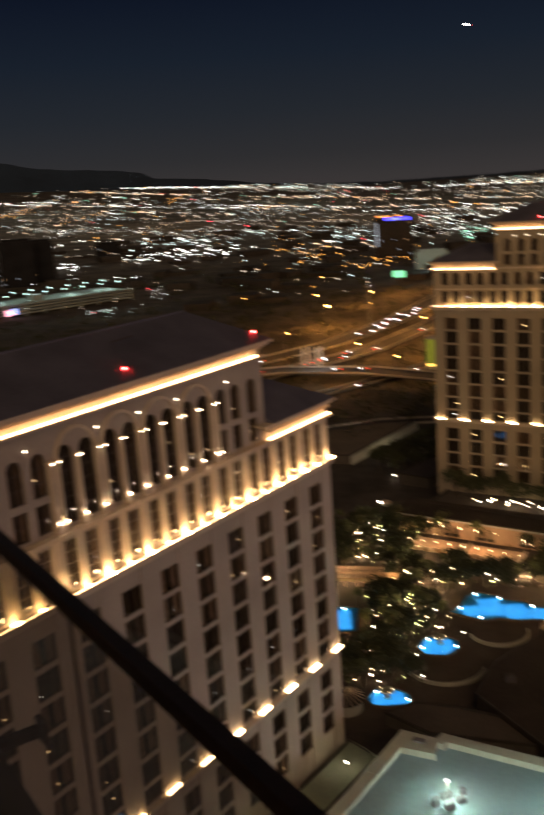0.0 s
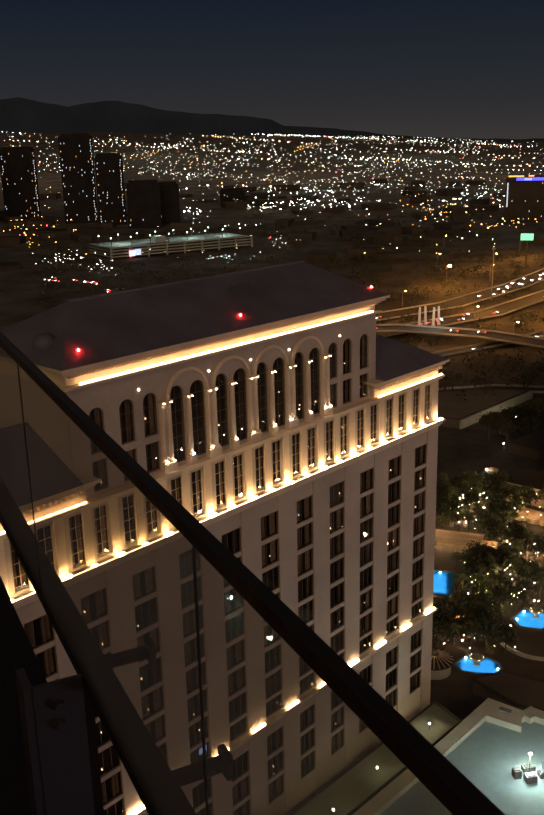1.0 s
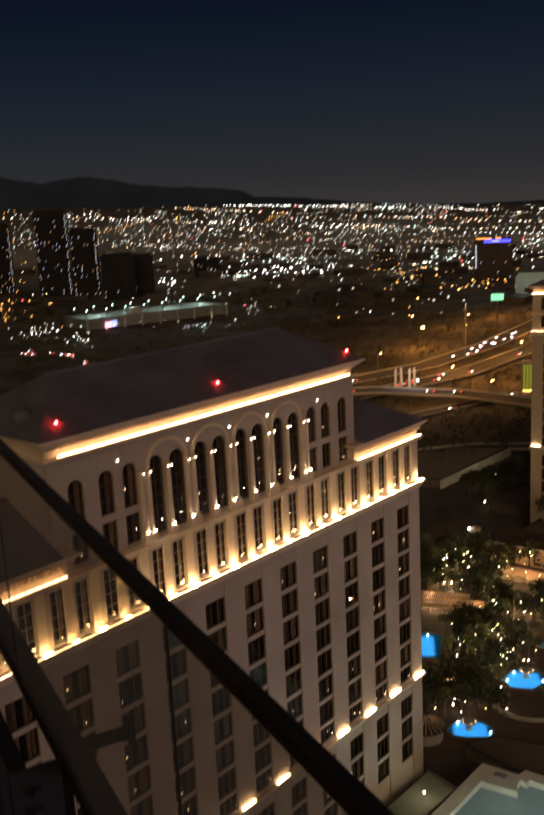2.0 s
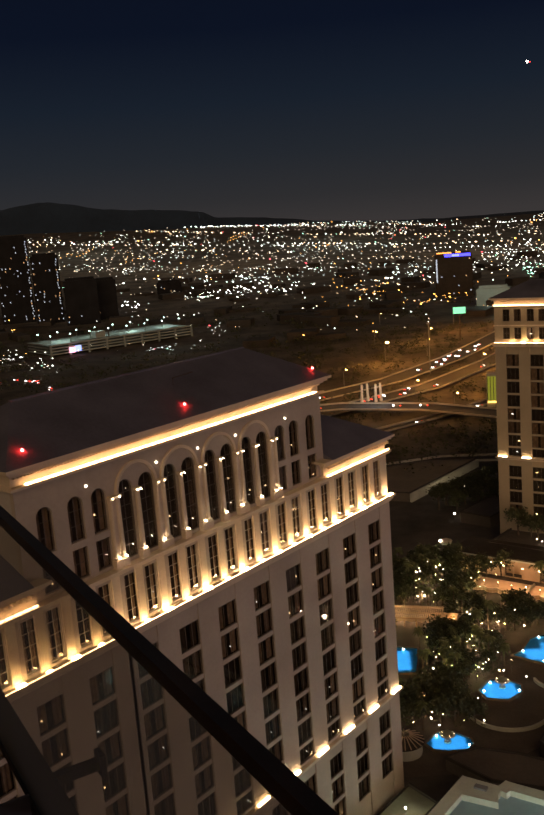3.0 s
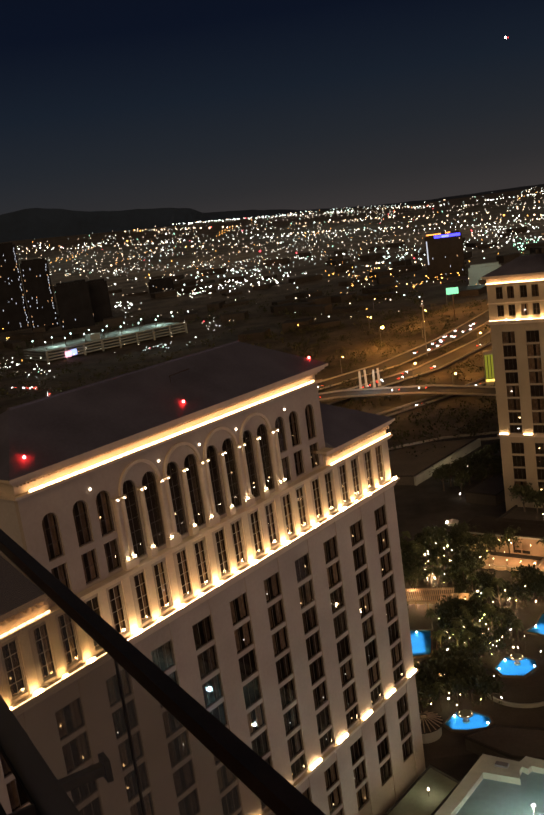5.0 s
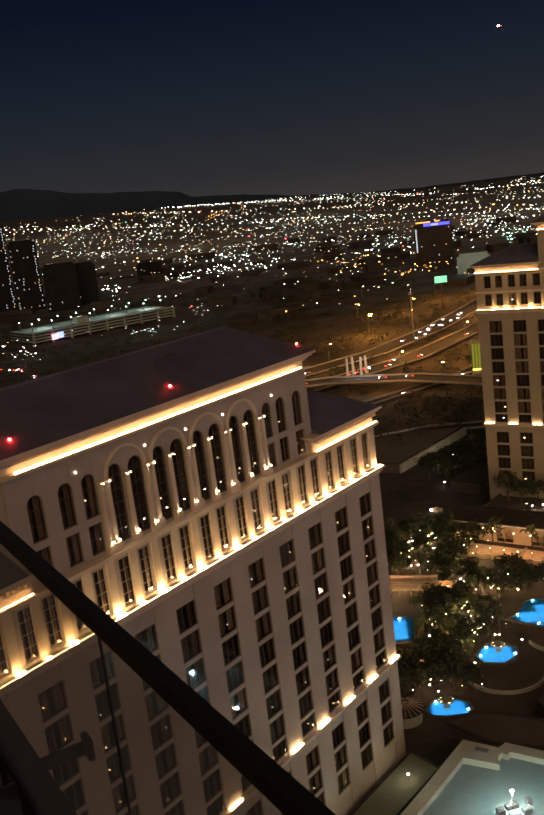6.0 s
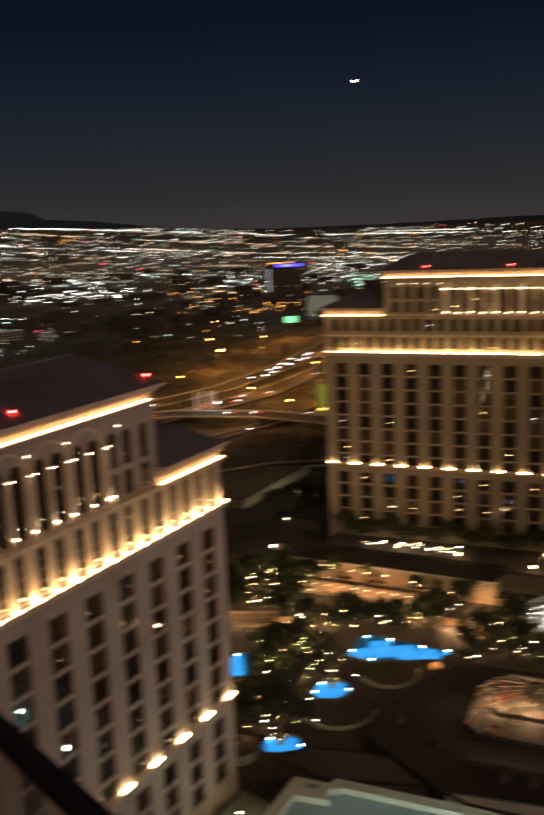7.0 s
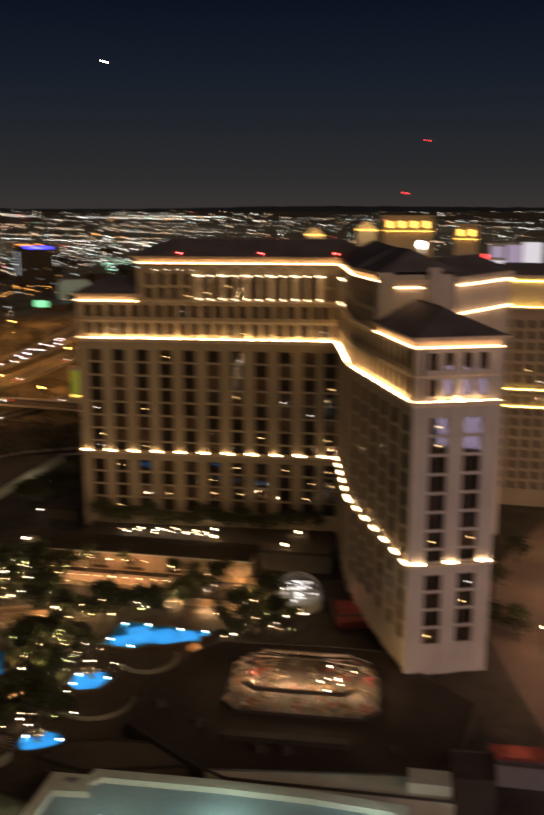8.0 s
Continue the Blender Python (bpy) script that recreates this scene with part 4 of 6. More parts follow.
bg_l.new(bg_n["Mix Shader"].outputs[0], bg_m.inputs[1]); bg_l.new(bg_d.outputs[0], bg_m.inputs[2])
bg_l.new(bg_m.outputs[0], bg_n["Material Output"].inputs[0])
balcony()
spa_tower()
main_tower()


# ------------------------------------------------------------------ resort grounds
def flat_panel(name, x, y, z, w, h, turn, watts, color, down=True):
    d = bpy.data.lights.new(name, "AREA")
    d.shape, d.size, d.size_y, d.energy, d.color = "RECTANGLE", w, h, watts, color
    ob = new(name, d)
    ob.matrix_basis = pose(x, y, z, 0 if down else 180, 0, turn)
    return ob


def inset_poly(pts, k):
    cx, cy = sum(p[0] for p in pts) / len(pts), sum(p[1] for p in pts) / len(pts)
    out = []
    for x, y in pts:
        d = math.hypot(x - cx, y - cy)
        out.append((cx + (x - cx) * (d + k) / d, cy + (y - cy) * (d + k) / d))
    return out


def plan_ring(g, outer, inner, z0, z1):
    n, i = len(outer), len(g.v)
    for z, pts in ((z0, outer), (z0, inner), (z1, outer), (z1, inner)):
        g.v += [(x, y, z) for x, y in pts]
    for k in range(n):
        j = (k + 1) % n
        g.f += [(i + k, i + j, i + 2 * n + j, i + 2 * n + k), (i + n + j, i + n + k, i + 3 * n + k, i + 3 * n + j), (i + 2 * n + k, i + 2 * n + j, i + 3 * n + j, i + 3 * n + k)]


def swimming_pool(pts, lamps, fountain=None, label="", panels=None):
    """A raised basin: coping, tiled floor, lit water."""
    p = base("swimming_pool", pose(0, 0, 0), label, "pool", "pools in the garden court")
    cop, wat = Geo(), Geo()
    plan_ring(cop, inset_poly(pts, 0.55), pts, 0.0, 0.62)
    part("coping", cop, M_DECK, p, "pale stone coping")
    part("basin", Geo().prism(pts, 0.0, 0.1), M_TILE, p, "blue tiled basin floor")
    wat.poly([(x, y, 0.52) for x, y in pts])
    w = part("water", wat, M_WATER, p, "glowing clear blue water")
    w.visible_shadow = False
    for x, y in lamps:
        part("pool_lamp", Geo().ball(x, y, 0.5, 0.3, 4, 8), M_POOLLAMP, p)
        point_lamp("pool_spot", x, y, 0.42, 26, (0.5, 0.85, 1.0), 0.2)
    xs, ys = [q[0] for q in pts], [q[1] for q in pts]
    ww, hh = max(xs) - min(xs), max(ys) - min(ys)
    for px, py, pw, ph in panels or [((max(xs) + min(xs)) / 2, (max(ys) + min(ys)) / 2, ww * 0.72, hh * 0.72)]:
        flat_panel("underwater_light", px, py, 0.48, pw, ph, 0, pw * ph * 3.3, (0.35, 0.75, 1.0))
    if fountain:
        fx, fy = fountain
        f = base("fountain", pose(fx, fy, 0.1), "tiered stone urn fountain standing in lit water", "fountain", "urn fountains")
        part("pedestal", Geo().tube([(0, 0, 0), (0, 0, 0.4), (0, 0, 0.5), (0, 0, 1.5)], [1.0, 1.0, 0.55, 0.4], 10), M_PARAPET, f)
        part("bowl", Geo().tube([(0, 0, 1.5), (0, 0, 1.8), (0, 0, 2.15), (0, 0, 2.3)], [0.5, 1.4, 2.1, 2.05], 14), M_PARAPET, f)
        part("flower_mound", Geo().ball(0, 0, 2.45, 1.6, 5, 10, 0.5), M_OLIVE, f)
        for a in range(5):
            part("bowl_light", Geo().ball(1.75 * math.cos(a * 1.257), 1.75 * math.sin(a * 1.257), 2.5, 0.06, 4, 6), M_GLOBE, f)


M_POOLLAMP = glow_mat("white_underwater_lamp", (0.8, 0.95, 1.0), 14.0)
swimming_pool([(9.8, 220.4), (13.4, 225.6), (17.5, 225.6), (21.6, 222.4), (22.0, 219.6), (20.4, 217.4), (15.3, 216.7), (11.6, 217.6)], [(12.9, 223.9), (21.0, 219.4)], (15.6, 221.4), "small faceted pool with a central urn fountain")
swimming_pool([(27.0, 247.2), (31.1, 253.6), (35.5, 253.4), (39.4, 250.2), (39.0, 246.2), (34.4, 241.6), (28.8, 243.0)], [(28.4, 246.9), (30.8, 251.6), (38.4, 246.8)], (34.0, 249.3), "small faceted pool with a central urn fountain")
swimming_pool([(-8, 259), (9.6, 258.9), (10.4, 266), (11.0, 275.2), (4, 276.6), (-8, 276.0)], [(6.5, 274.6), (3.2, 266)], None, "square blue pool beside the near tower")
swimming_pool([(39.9, 268.6), (43.6, 271.6), (47.5, 279.8), (51.7, 281.8), (58.1, 278.3), (58.6, 275.9), (65.3, 273.2), (66.0, 270.4), (74.2, 266.4), (74.7, 263.4), (71.1, 262.6), (69.4, 259.0), (66.7, 261.2), (60.7, 261.1), (54.4, 262.9), (49.6, 262.0), (44.9, 265.2)],
              [(50.3, 280.5), (57.4, 276.9), (66.6, 270.0), (73.7, 265.8), (48.8, 264.2), (43.7, 271.2)], None, "large irregular blue swimming pool with bright lamps", [(47.2, 269.6, 6, 7), (53.5, 271.5, 7, 12), (60.8, 267.8, 7, 10), (67.6, 265.4, 6, 7), (72.2, 264.4, 2.6, 2.4)])

# paved court under the gardens
single("pool_court", Geo().prism([(-30, 232), (4, 206), (24, 208), (44, 222), (70, 246), (112, 262), (118, 300), (30, 348), (-40, 348)], 0.0, 0.03), M_COURT, "brown paved garden court around the pools", "pavement", kind="structure")

# curved terrace walls by the fountain pools
def terrace_wall(cx, cy, r, a0, a1, h=1.4):
    g = Geo()
    n = 22
    for k in range(n):
        q = []
        for rr, kk in ((r, k), (r, k + 1), (r + 0.6, k + 1), (r + 0.6, k)):
            a = radians(a0 + (a1 - a0) * kk / n)
            q.append((cx + rr * math.cos(a), cy + rr * math.sin(a)))
        g.prism(q, 0, h)
    single("terrace_wall", g, M_PARAPET, "curved pale stone terrace wall below a fountain pool", "wall", "curved terrace walls")


terrace_wall(33.6, 237.2, 11.0, 200, 340, 1.0)
terrace_wall(52.5, 254.5, 8.5, 190, 360, 1.1)


# round ribbed gazebo
def gazebo(x, y):
    b = base("gazebo", pose(x, y, 0), "round gazebo with glowing radial roof ribs", "gazebo")
    part("drum", Geo().tube([(0, 0, 0), (0, 0, 3.2)], [4.6, 4.6], 20), M_PARAPET, b)
    part("roof", Geo().tube([(0, 0, 3.2), (0, 0, 3.4), (0, 0, 5.0), (0, 0, 5.4)], [5.2, 5.2, 1.4, 0.1], 20), M_FLATROOF, b)
    for k in range(20):
        a = 2 * math.pi * k / 20
        part("rib", Geo().tube([(5.1 * math.cos(a), 5.1 * math.sin(a), 3.5), (1.4 * math.cos(a), 1.4 * math.sin(a), 5.12)], 0.16, 5), M_CANVAS, b)
    point_lamp("gazebo_light", x, y, 6.6, 70, (1, 0.7, 0.4), 0.3)


gazebo(4.2, 217.4)


# ---- arcaded garden loggia
def loggia():
    x0, y0, x1, y1 = 30.0, 343.5, 101.0, 301.5
    Ll = math.hypot(x1 - x0, y1 - y0)
    b = base("garden_loggia", facing(x0, y0, (x1 - x0) / Ll, (y1 - y0) / Ll), "low peach-lit arcaded garden building with a flat roof", "building")
    g = Geo()
    cs = [8, 11.4, 22, 25.4, 36, 39.4, 52, 55.4, 68, 71.4]
    wall_grid(g, 0, Ll, 0, 7.2, [(c - 1.6, c + 1.6) for c in cs], [(0.3, 5.2)], 0, 0.6, 0)
    for c in cs:
        arch_head(g, c, 5.2, 3.2, 0.01, 0.59)
    part("wall", g, M_PEACH, b, "peach plaster arcade wall")
    part("roof", Geo().box(-0.6, Ll + 0.6, -0.5, 16, 7.2, 7.9), M_FLATROOF, b)
    part("back_wall", Geo().box(0, Ll, 4.0, 15.5, 0, 7.2), M_PEACH, b)
    for c in cs[:6]:
        part("sconce", Geo().box(-0.12, 0.12, -0.2, 0, 0, 0.3), M_GLOBE, b, at=(c + (2.1 if c in cs[1::2] else -2.1), 0, 4.2))
    part("cornice", Geo().box(-0.8, Ll + 0.8, -0.8, 0, 6.9, 7.4), M_PARAPET, b)
    d = (x1 - x0) / Ll, (y1 - y0) / Ll
    for s in (10, 24, 40):
        point_lamp("terrace_light", x0 + d[0] * s + d[1] * 11, y0 + d[1] * s - d[0] * 11, 6.0, 640, (1.0, 0.54, 0.26), 0.5)


loggia()


def canvas_pavilion(x, y, turn, n=5, sx=3.4, name="canvas_pavilion", watts=1400):
    """A row of scalloped, lit canvas bays on posts."""
    b = base(name, pose(x, y, 0, 0, 0, turn), "row of scalloped peach canvas awnings lit from below", "awning", "terrace awnings")
    for k in range(n):
        g = Geo()
        x0 = (k - n / 2) * sx
        c = (x0 + sx / 2, 0, 4.6)
        q = [(x0, -2.2, 3.0), (x0 + sx / 2, -2.5, 2.7), (x0 + sx, -2.2, 3.0), (x0 + sx, 2.2, 3.4), (x0, 2.2, 3.4)]
        for j in range(5):
            g.poly([q[j], q[(j + 1) % 5], c])
            g.poly([(c[0], c[1], c[2] - 0.05)] + [(p[0], p[1], p[2] - 0.05) for p in (q[(j + 1) % 5], q[j])])
        part("canopy", g, M_CANVAS, b)
        part("post", Geo().box(x0 - 0.06, x0 + 0.06, -2.2, -2.08, 0, 3.0), M_METAL, b)
    point_lamp("awning_light", x, y, 2.2, watts, (1.0, 0.68, 0.4), 0.6)




def scalloped_terrace(x, y, turn, n, r, label):
    """A raised peach terrace whose front swings out in round bays, with a low wall and lamps."""
    b = base("garden_terrace", pose(x, y, 0, 0, 0, turn), label, "terrace", "scalloped terraces")
    edge = [(n * r, 8.5), (-n * r, 8.5)]
    for k in range(n):
        c = (2 * k + 1 - n) * r
        edge += [(c - r * math.cos(math.pi * j / 8), -0.75 * r * math.sin(math.pi * j / 8)) for j in range(1, 8)]
    part("floor", Geo().prism(edge, 0, 1.1), M_PEACH, b, "peach paved terrace floor")
    g = Geo()
    for p, q in zip(edge[1:], edge[2:] + edge[:1]):
        d = (Vector(q) - Vector(p)).normalized()
        w = Vector((-d.y, d.x)) * 0.22
        g.prism([tuple(Vector(p) - w), tuple(Vector(q) - w), tuple(Vector(q) + w), tuple(Vector(p) + w)], 1.1, 1.9)
    part("balustrade", g, M_CANVAS, b, "pale low terrace wall")
    for k in range(n + 1):
        c = (2 * k - n) * r
        lp = part("lamp_post", Geo().tube([(c, 0, 1.1), (c, 0, 3.4)], 0.06, 5), M_METAL, b)
        part("globe", Geo().ball(c, 0, 3.6, 0.17, 4, 7), M_GLOBE, lp)
    m = pose(x, y, 0, 0, 0, turn)
    for k in (-0.5, 0.5):
        p = m @ Vector((k * n * r, -1.0, 5.2))
        point_lamp("terrace_light", p.x, p.y, p.z, 640, (1.0, 0.62, 0.34), 0.4)


scalloped_terrace(43, 319, -31, 4, 2.6, "peach garden terrace with round scalloped bays under warm lamps")
scalloped_terrace(61, 308.5, -31, 4, 2.6, "peach garden terrace with round scalloped bays under warm lamps")


def pergola(x, y, turn, w, d):
    """A slatted timber roof on posts, lit from within."""
    b = base("pergola", pose(x, y, 0, 0, 0, turn), "long tan slatted pergola lit from within", "pergola")
    for sx in np.linspace(-w / 2, w / 2, 5):
        for sy in (-d / 2, d / 2):
            part("post", Geo().box(sx - 0.14, sx + 0.14, sy - 0.14, sy + 0.14, 0, 3.0), M_PEACH, b)
    for sy in (-d / 2, 0, d / 2):
        part("beam", Geo().box(-w / 2 - 0.5, w / 2 + 0.5, sy - 0.12, sy + 0.12, 3.0, 3.35), M_PEACH, b)
    slat = Geo().box(-0.16, 0.16, -d / 2 - 0.6, d / 2 + 0.6, 3.35, 3.6).mesh("slat", M_PEACH)
    for sx in np.linspace(-w / 2 - 0.3, w / 2 + 0.3, 26):
        part("slat", slat, None, b, at=(sx, 0, 0))
    for k in range(4):
        x0, x1 = -w / 2 + w * k / 4 + 0.2, -w / 2 + w * (k + 1) / 4 - 0.2
        q = [(x0, -d / 2 - 0.1, 2.9), (x1, -d / 2 - 0.1, 2.9), (x1, -d / 2 - 0.1, 2.3), ((x0 + x1) / 2, -d / 2 - 0.14, 1.9), (x0, -d / 2 - 0.1, 2.3)]
        g = Geo()
        g.poly(q)
        g.poly([(px, py + 0.05, pz) for px, py, pz in reversed(q)])
        part("valance", g, M_CANVAS, b, "scalloped cream valance")
    m = pose(x, y, 0, 0, 0, turn)
    for k in (-0.28, 0.28):
        p = m @ Vector((k * w, 0, 2.6))
        point_lamp("pergola_light", p.x, p.y, p.z, 420, (1.0, 0.66, 0.38), 0.3)


pergola(12.5, 296.0, -10, 16.0, 9.0)
canvas_pavilion(24, 292, -10, 3, 3.0)
canvas_pavilion(79, 281, -30, 5, 3.2)
canvas_pavilion(96, 296, -30, 6, 3.4)
canvas_pavilion(86.5, 271, 55, 3, 3.0)


def cabana(x, y, turn, w=2.6):
    b = base("cabana", pose(x, y, 0, 0, 0, turn), "small peaked canvas cabana glowing orange", "cabana", "cabanas in the garden")
    h = w / 2
    g = Geo()
    q = [(-h, -h, 2.2), (h, -h, 2.2), (h, h, 2.2), (-h, h, 2.2)]
    for j in range(4):
        g.poly([q[j], q[(j + 1) % 4], (0, 0, 3.7)])
    g.box(-h - 0.05, h + 0.05, -h - 0.05, -h, 1.9, 2.2).box(-h - 0.05, h + 0.05, h, h + 0.05, 1.9, 2.2)
    part("canopy", g, M_CANVAS, b)
    for sx, sy in ((-1, -1), (1, -1), (1, 1), (-1, 1)):
        part("post", Geo().box(sx * h - 0.06, sx * h + 0.06, sy * h - 0.06, sy * h + 0.06, 0, 2.2), M_WHITE, b)
    part("curtain", Geo().box(-h, h, h - 0.08, h - 0.02, 0.1, 2.0), M_CANVAS, b)
    part("lantern", Geo().ball(0, 0, 1.9, 0.22, 4, 8), M_GLOBE_H, b)


M_GLOBE_H = glow_mat("cabana_lantern", (1.0, 0.5, 0.22), 60.0)
for cxy in ((10.8, 249.6), (16.8, 240.9), (14.2, 253.1), (5.3, 236.7), (39.9, 292.6), (18.5, 243.2), (14.6, 239.0), (66.9, 253.6), (4.6, 241.5), (23.5, 262.0), (36, 300), (9.2, 244.4)):
    cabana(cxy[0], cxy[1], rng.uniform(0, 90), rng.uniform(2.3, 3.2))


# ---- trees
def leaf_crown(rd, r, clumps, per):
    g = Geo()
    for c in range(clumps):
        th, ph, k = rd.uniform(0, 6.283), rd.uniform(-0.5, 1.4), rd.uniform(0.45, 1.0)
        o = Vector((k * r * math.cos(th) * math.cos(ph), k * r * math.sin(th) * math.cos(ph), k * r * 0.8 * math.sin(ph)))
        cr_ = r * rd.uniform(0.22, 0.4)
        for j in range(per):
            p = o + Vector((rd.gauss(0, 1), rd.gauss(0, 1), rd.gauss(0, 0.8))) * cr_ * 0.6
            s = r * rd.uniform(0.05, 0.11)
            u = Vector((rd.gauss(0, 1), rd.gauss(0, 1), rd.gauss(0, 1))).normalized()
            w = u.cross(Vector((rd.gauss(0, 1), rd.gauss(0, 1), rd.gauss(0, 1)))).normalized()
            g.poly([p - u * s * 1.6, p + w * s * 0.8, p + u * s * 1.6, p - w * s * 0.8])
    return g


def broadleaf(seed):
    rd = random.Random(seed)
    h, r = rd.uniform(3.0, 4.2), rd.uniform(2.8, 3.8)
    b = base("tree", pose(0, -400, 0), "dark green broadleaf tree in the garden court", "tree", "garden trees")
    tg = Geo().tube([(0, 0, 0), (0.1, 0.05, h * 0.5), (0.0, 0.15, h)], [0.3, 0.22, 0.16], 7)
    for k in range(5):
        a = k * 1.257 + rd.uniform(-0.3, 0.3)
        tg.tube([(0, 0.12, h * 0.85), (0.8 * math.cos(a), 0.8 * math.sin(a), h + 0.7), (1.9 * math.cos(a), 1.9 * math.sin(a), h + 1.5)], [0.13, 0.09, 0.03], 5)
    part("trunk", tg, M_BARK, b)
    part("crown", leaf_crown(rd, r, 30, 22), M_LEAF, b, at=(0, 0, h + r * 0.45))
    return b


def palm(seed):
    rd = random.Random(seed)
    h = rd.uniform(6.5, 9.5)
    b = base("palm_tree", pose(0, -400, 0), "tall slender palm tree with drooping fronds", "palm tree", "garden palms")
    part("trunk", Geo().tube([(0, 0, 0), (0.15, 0, h * 0.5), (0.05, 0.1, h)], [0.26, 0.18, 0.15], 7), M_BARK, b)
    g = Geo()
    for k in range(22):
        a, up = k * 2.399, rd.uniform(-0.25, 0.95)
        d = Vector((math.cos(a), math.sin(a), 0))
        sd = Vector((-math.sin(a), math.cos(a), 0))
        prev, ln = None, rd.uniform(2.0, 2.8)
        for j in range(6):
            t = j / 5
            p = d * ln * t * (0.55 + 0.45 * math.cos(up)) + Vector((0, 0, ln * (up * t - 0.95 * t * t)))
            wd = 0.42 * math.sin(math.pi * (0.12 + 0.86 * t))
            cur = (p + sd * wd - Vector((0, 0, wd * 0.5)), p, p - sd * wd - Vector((0, 0, wd * 0.5)))
            if prev:
                g.poly([prev[0], cur[0], cur[1], prev[1]])
                g.poly([prev[1], cur[1], cur[2], prev[2]])
            prev = cur
    part("crown", g, M_PALM, b, at=(0.05, 0.1, h))
    return b


def plant(protos, spots, smin=0.8, smax=1.25, z=0.0):
    for k, (x, y) in enumerate(spots):
        o = copy_thing(protos[k % len(protos)], pose(x, y, z, 0, 0, rng.uniform(0, 360)) @ Matrix.Scale(rng.uniform(smin, smax), 4))
    for p in protos:
        for c in list(p.children_recursive):
            bpy.data.objects.remove(c)
        bpy.data.objects.remove(p)


KEEP_OUT = [(15.7, 221, 8.5), (33, 247.5, 9), (2, 267, 12), (48, 275, 11), (58, 271, 13), (70, 267, 11), (4.2, 217.4, 7), (47, 321, 12), (60, 312, 12), (72, 305, 9), (12, 295, 11), (24, 292, 4), (11, 284, 6), (8, 280, 5), (76, 272, 5), (88, 286, 6), (70, 280, 4), (25, 312, 4), (18, 316, 4), (33, 309, 4), (79, 281, 6), (96, 296, 9), (112, 272, 10), (33, 237, 10), (52, 252, 8), (86, 271, 4), (6, 251, 8), (45, 259, 7), (57, 257, 7), (68, 257, 7), (43, 308, 9), (55, 300, 9), (66, 300, 7)]


def garden_spots(n, x0, x1, y0, y1, gap):
    out = []
    tries = 0
    while len(out) < n and tries < 6000:
        tries += 1
        x, y = rng.uniform(x0, x1), rng.uniform(y0, y1)
        if y > 352 - 0.59 * (x - 20) or (x > 28 and y < 256) or x < -0.55 * (y - 196) + 8 - 8:
            continue
        if any(math.hypot(x - a, y - b) < r for a, b, r in KEEP_OUT) or any(math.hypot(x - a, y - b) < gap for a, b in out):
            continue
        out.append((x, y))
    return out


spots = garden_spots(330, -12, 108, 226, 350, 2.1)
plant([broadleaf(s) for s in (1, 2, 3, 4, 8, 9)], spots[:240], 0.5, 1.2)
plant([palm(s) for s in (5, 6, 7)], spots[240:], 0.7, 1.15)
# low planting
sh = Geo()
for x, y in garden_spots(260, -10, 105, 226, 345, 1.5):
    i0 = leaf_crown(rng, rng.uniform(0.8, 1.5), 6, 12)
    k = len(sh.v)
    sh.v += [(vx + x, vy + y, max(0.05, vz + 0.6)) for vx, vy, vz in i0.v]
    sh.f += [tuple(k + q for q in f) for f in i0.f]
single("shrubs", sh, M_LEAF, "low dark shrubs between the paths", "shrubs", kind="stuff")


def garden_lamp(x, y, mat_, h=2.6, r=0.24, white=False):
    b = base("garden_lamp", pose(x, y, 0), "small globe lamp on a thin dark post", "lamp", "garden lamps")
    part("post", Geo().tube([(0, 0, 0), (0, 0, h)], 0.05, 5), M_METAL, b)
    part("globe", Geo().ball(0, 0, h + r, r, 4, 7), mat_, b)


for k, (x, y) in enumerate(garden_spots(290, -8, 110, 222, 346, 1.3)):
    garden_lamp(x, y, (M_GLOBE, M_GLOBE_W, M_GREENLAMP, M_GLOBE)[k % 4], rng.uniform(0.8, 5.2), 0.085 + min(0.17, rng.expovariate(14)))
for k in range(13):       # lit path edge
    garden_lamp(14.5 + 1.45 * k + rng.uniform(-0.5, 0.5), 321.5 - 0.72 * k + rng.uniform(-0.3, 0.3), M_GLOBE_W, 0.5, rng.uniform(0.06, 0.13))
for x, y in ((23.6, 262.3), (26.0, 240.8), (24.8, 236.0), (29.5, 258), (35.5, 256.4), (14.0, 227.0), (26.2, 229.0), (41.5, 252.5), (31, 262)):
    garden_lamp(x, y, M_GLOBE_W, 1.6, 0.15)
for k in range(20):       # strings of greenish light in the planting between the pools
    garden_lamp(22.0 + rng.gauss(0, 2.8), 256 + rng.gauss(0, 7.0), (M_GREENLAMP, M_GREENLAMP, M_GLOBE_W)[k % 3], rng.uniform(1.0, 5.0), rng.uniform(0.05, 0.11))
cupola = base("roof_lantern", pose(27.4, 350.4, 7.9), "small bright lit roof lantern on the garden building", "roof lantern")
part("drum", Geo().tube([(0, 0, 0), (0, 0, 1.0)], [2.2, 2.2], 12), M_PARAPET, cupola)
part("cap", Geo().tube([(0, 0, 1.0), (0, 0, 1.2), (0, 0, 2.2)], [2.5, 2.5, 0.2], 12), M_CANVAS, cupola, "pale conical cap")
part("lamp", Geo().ball(-2.4, -1.2, 1.6, 0.4, 5, 8), M_GLOBE_W, cupola, "bright white lamp")
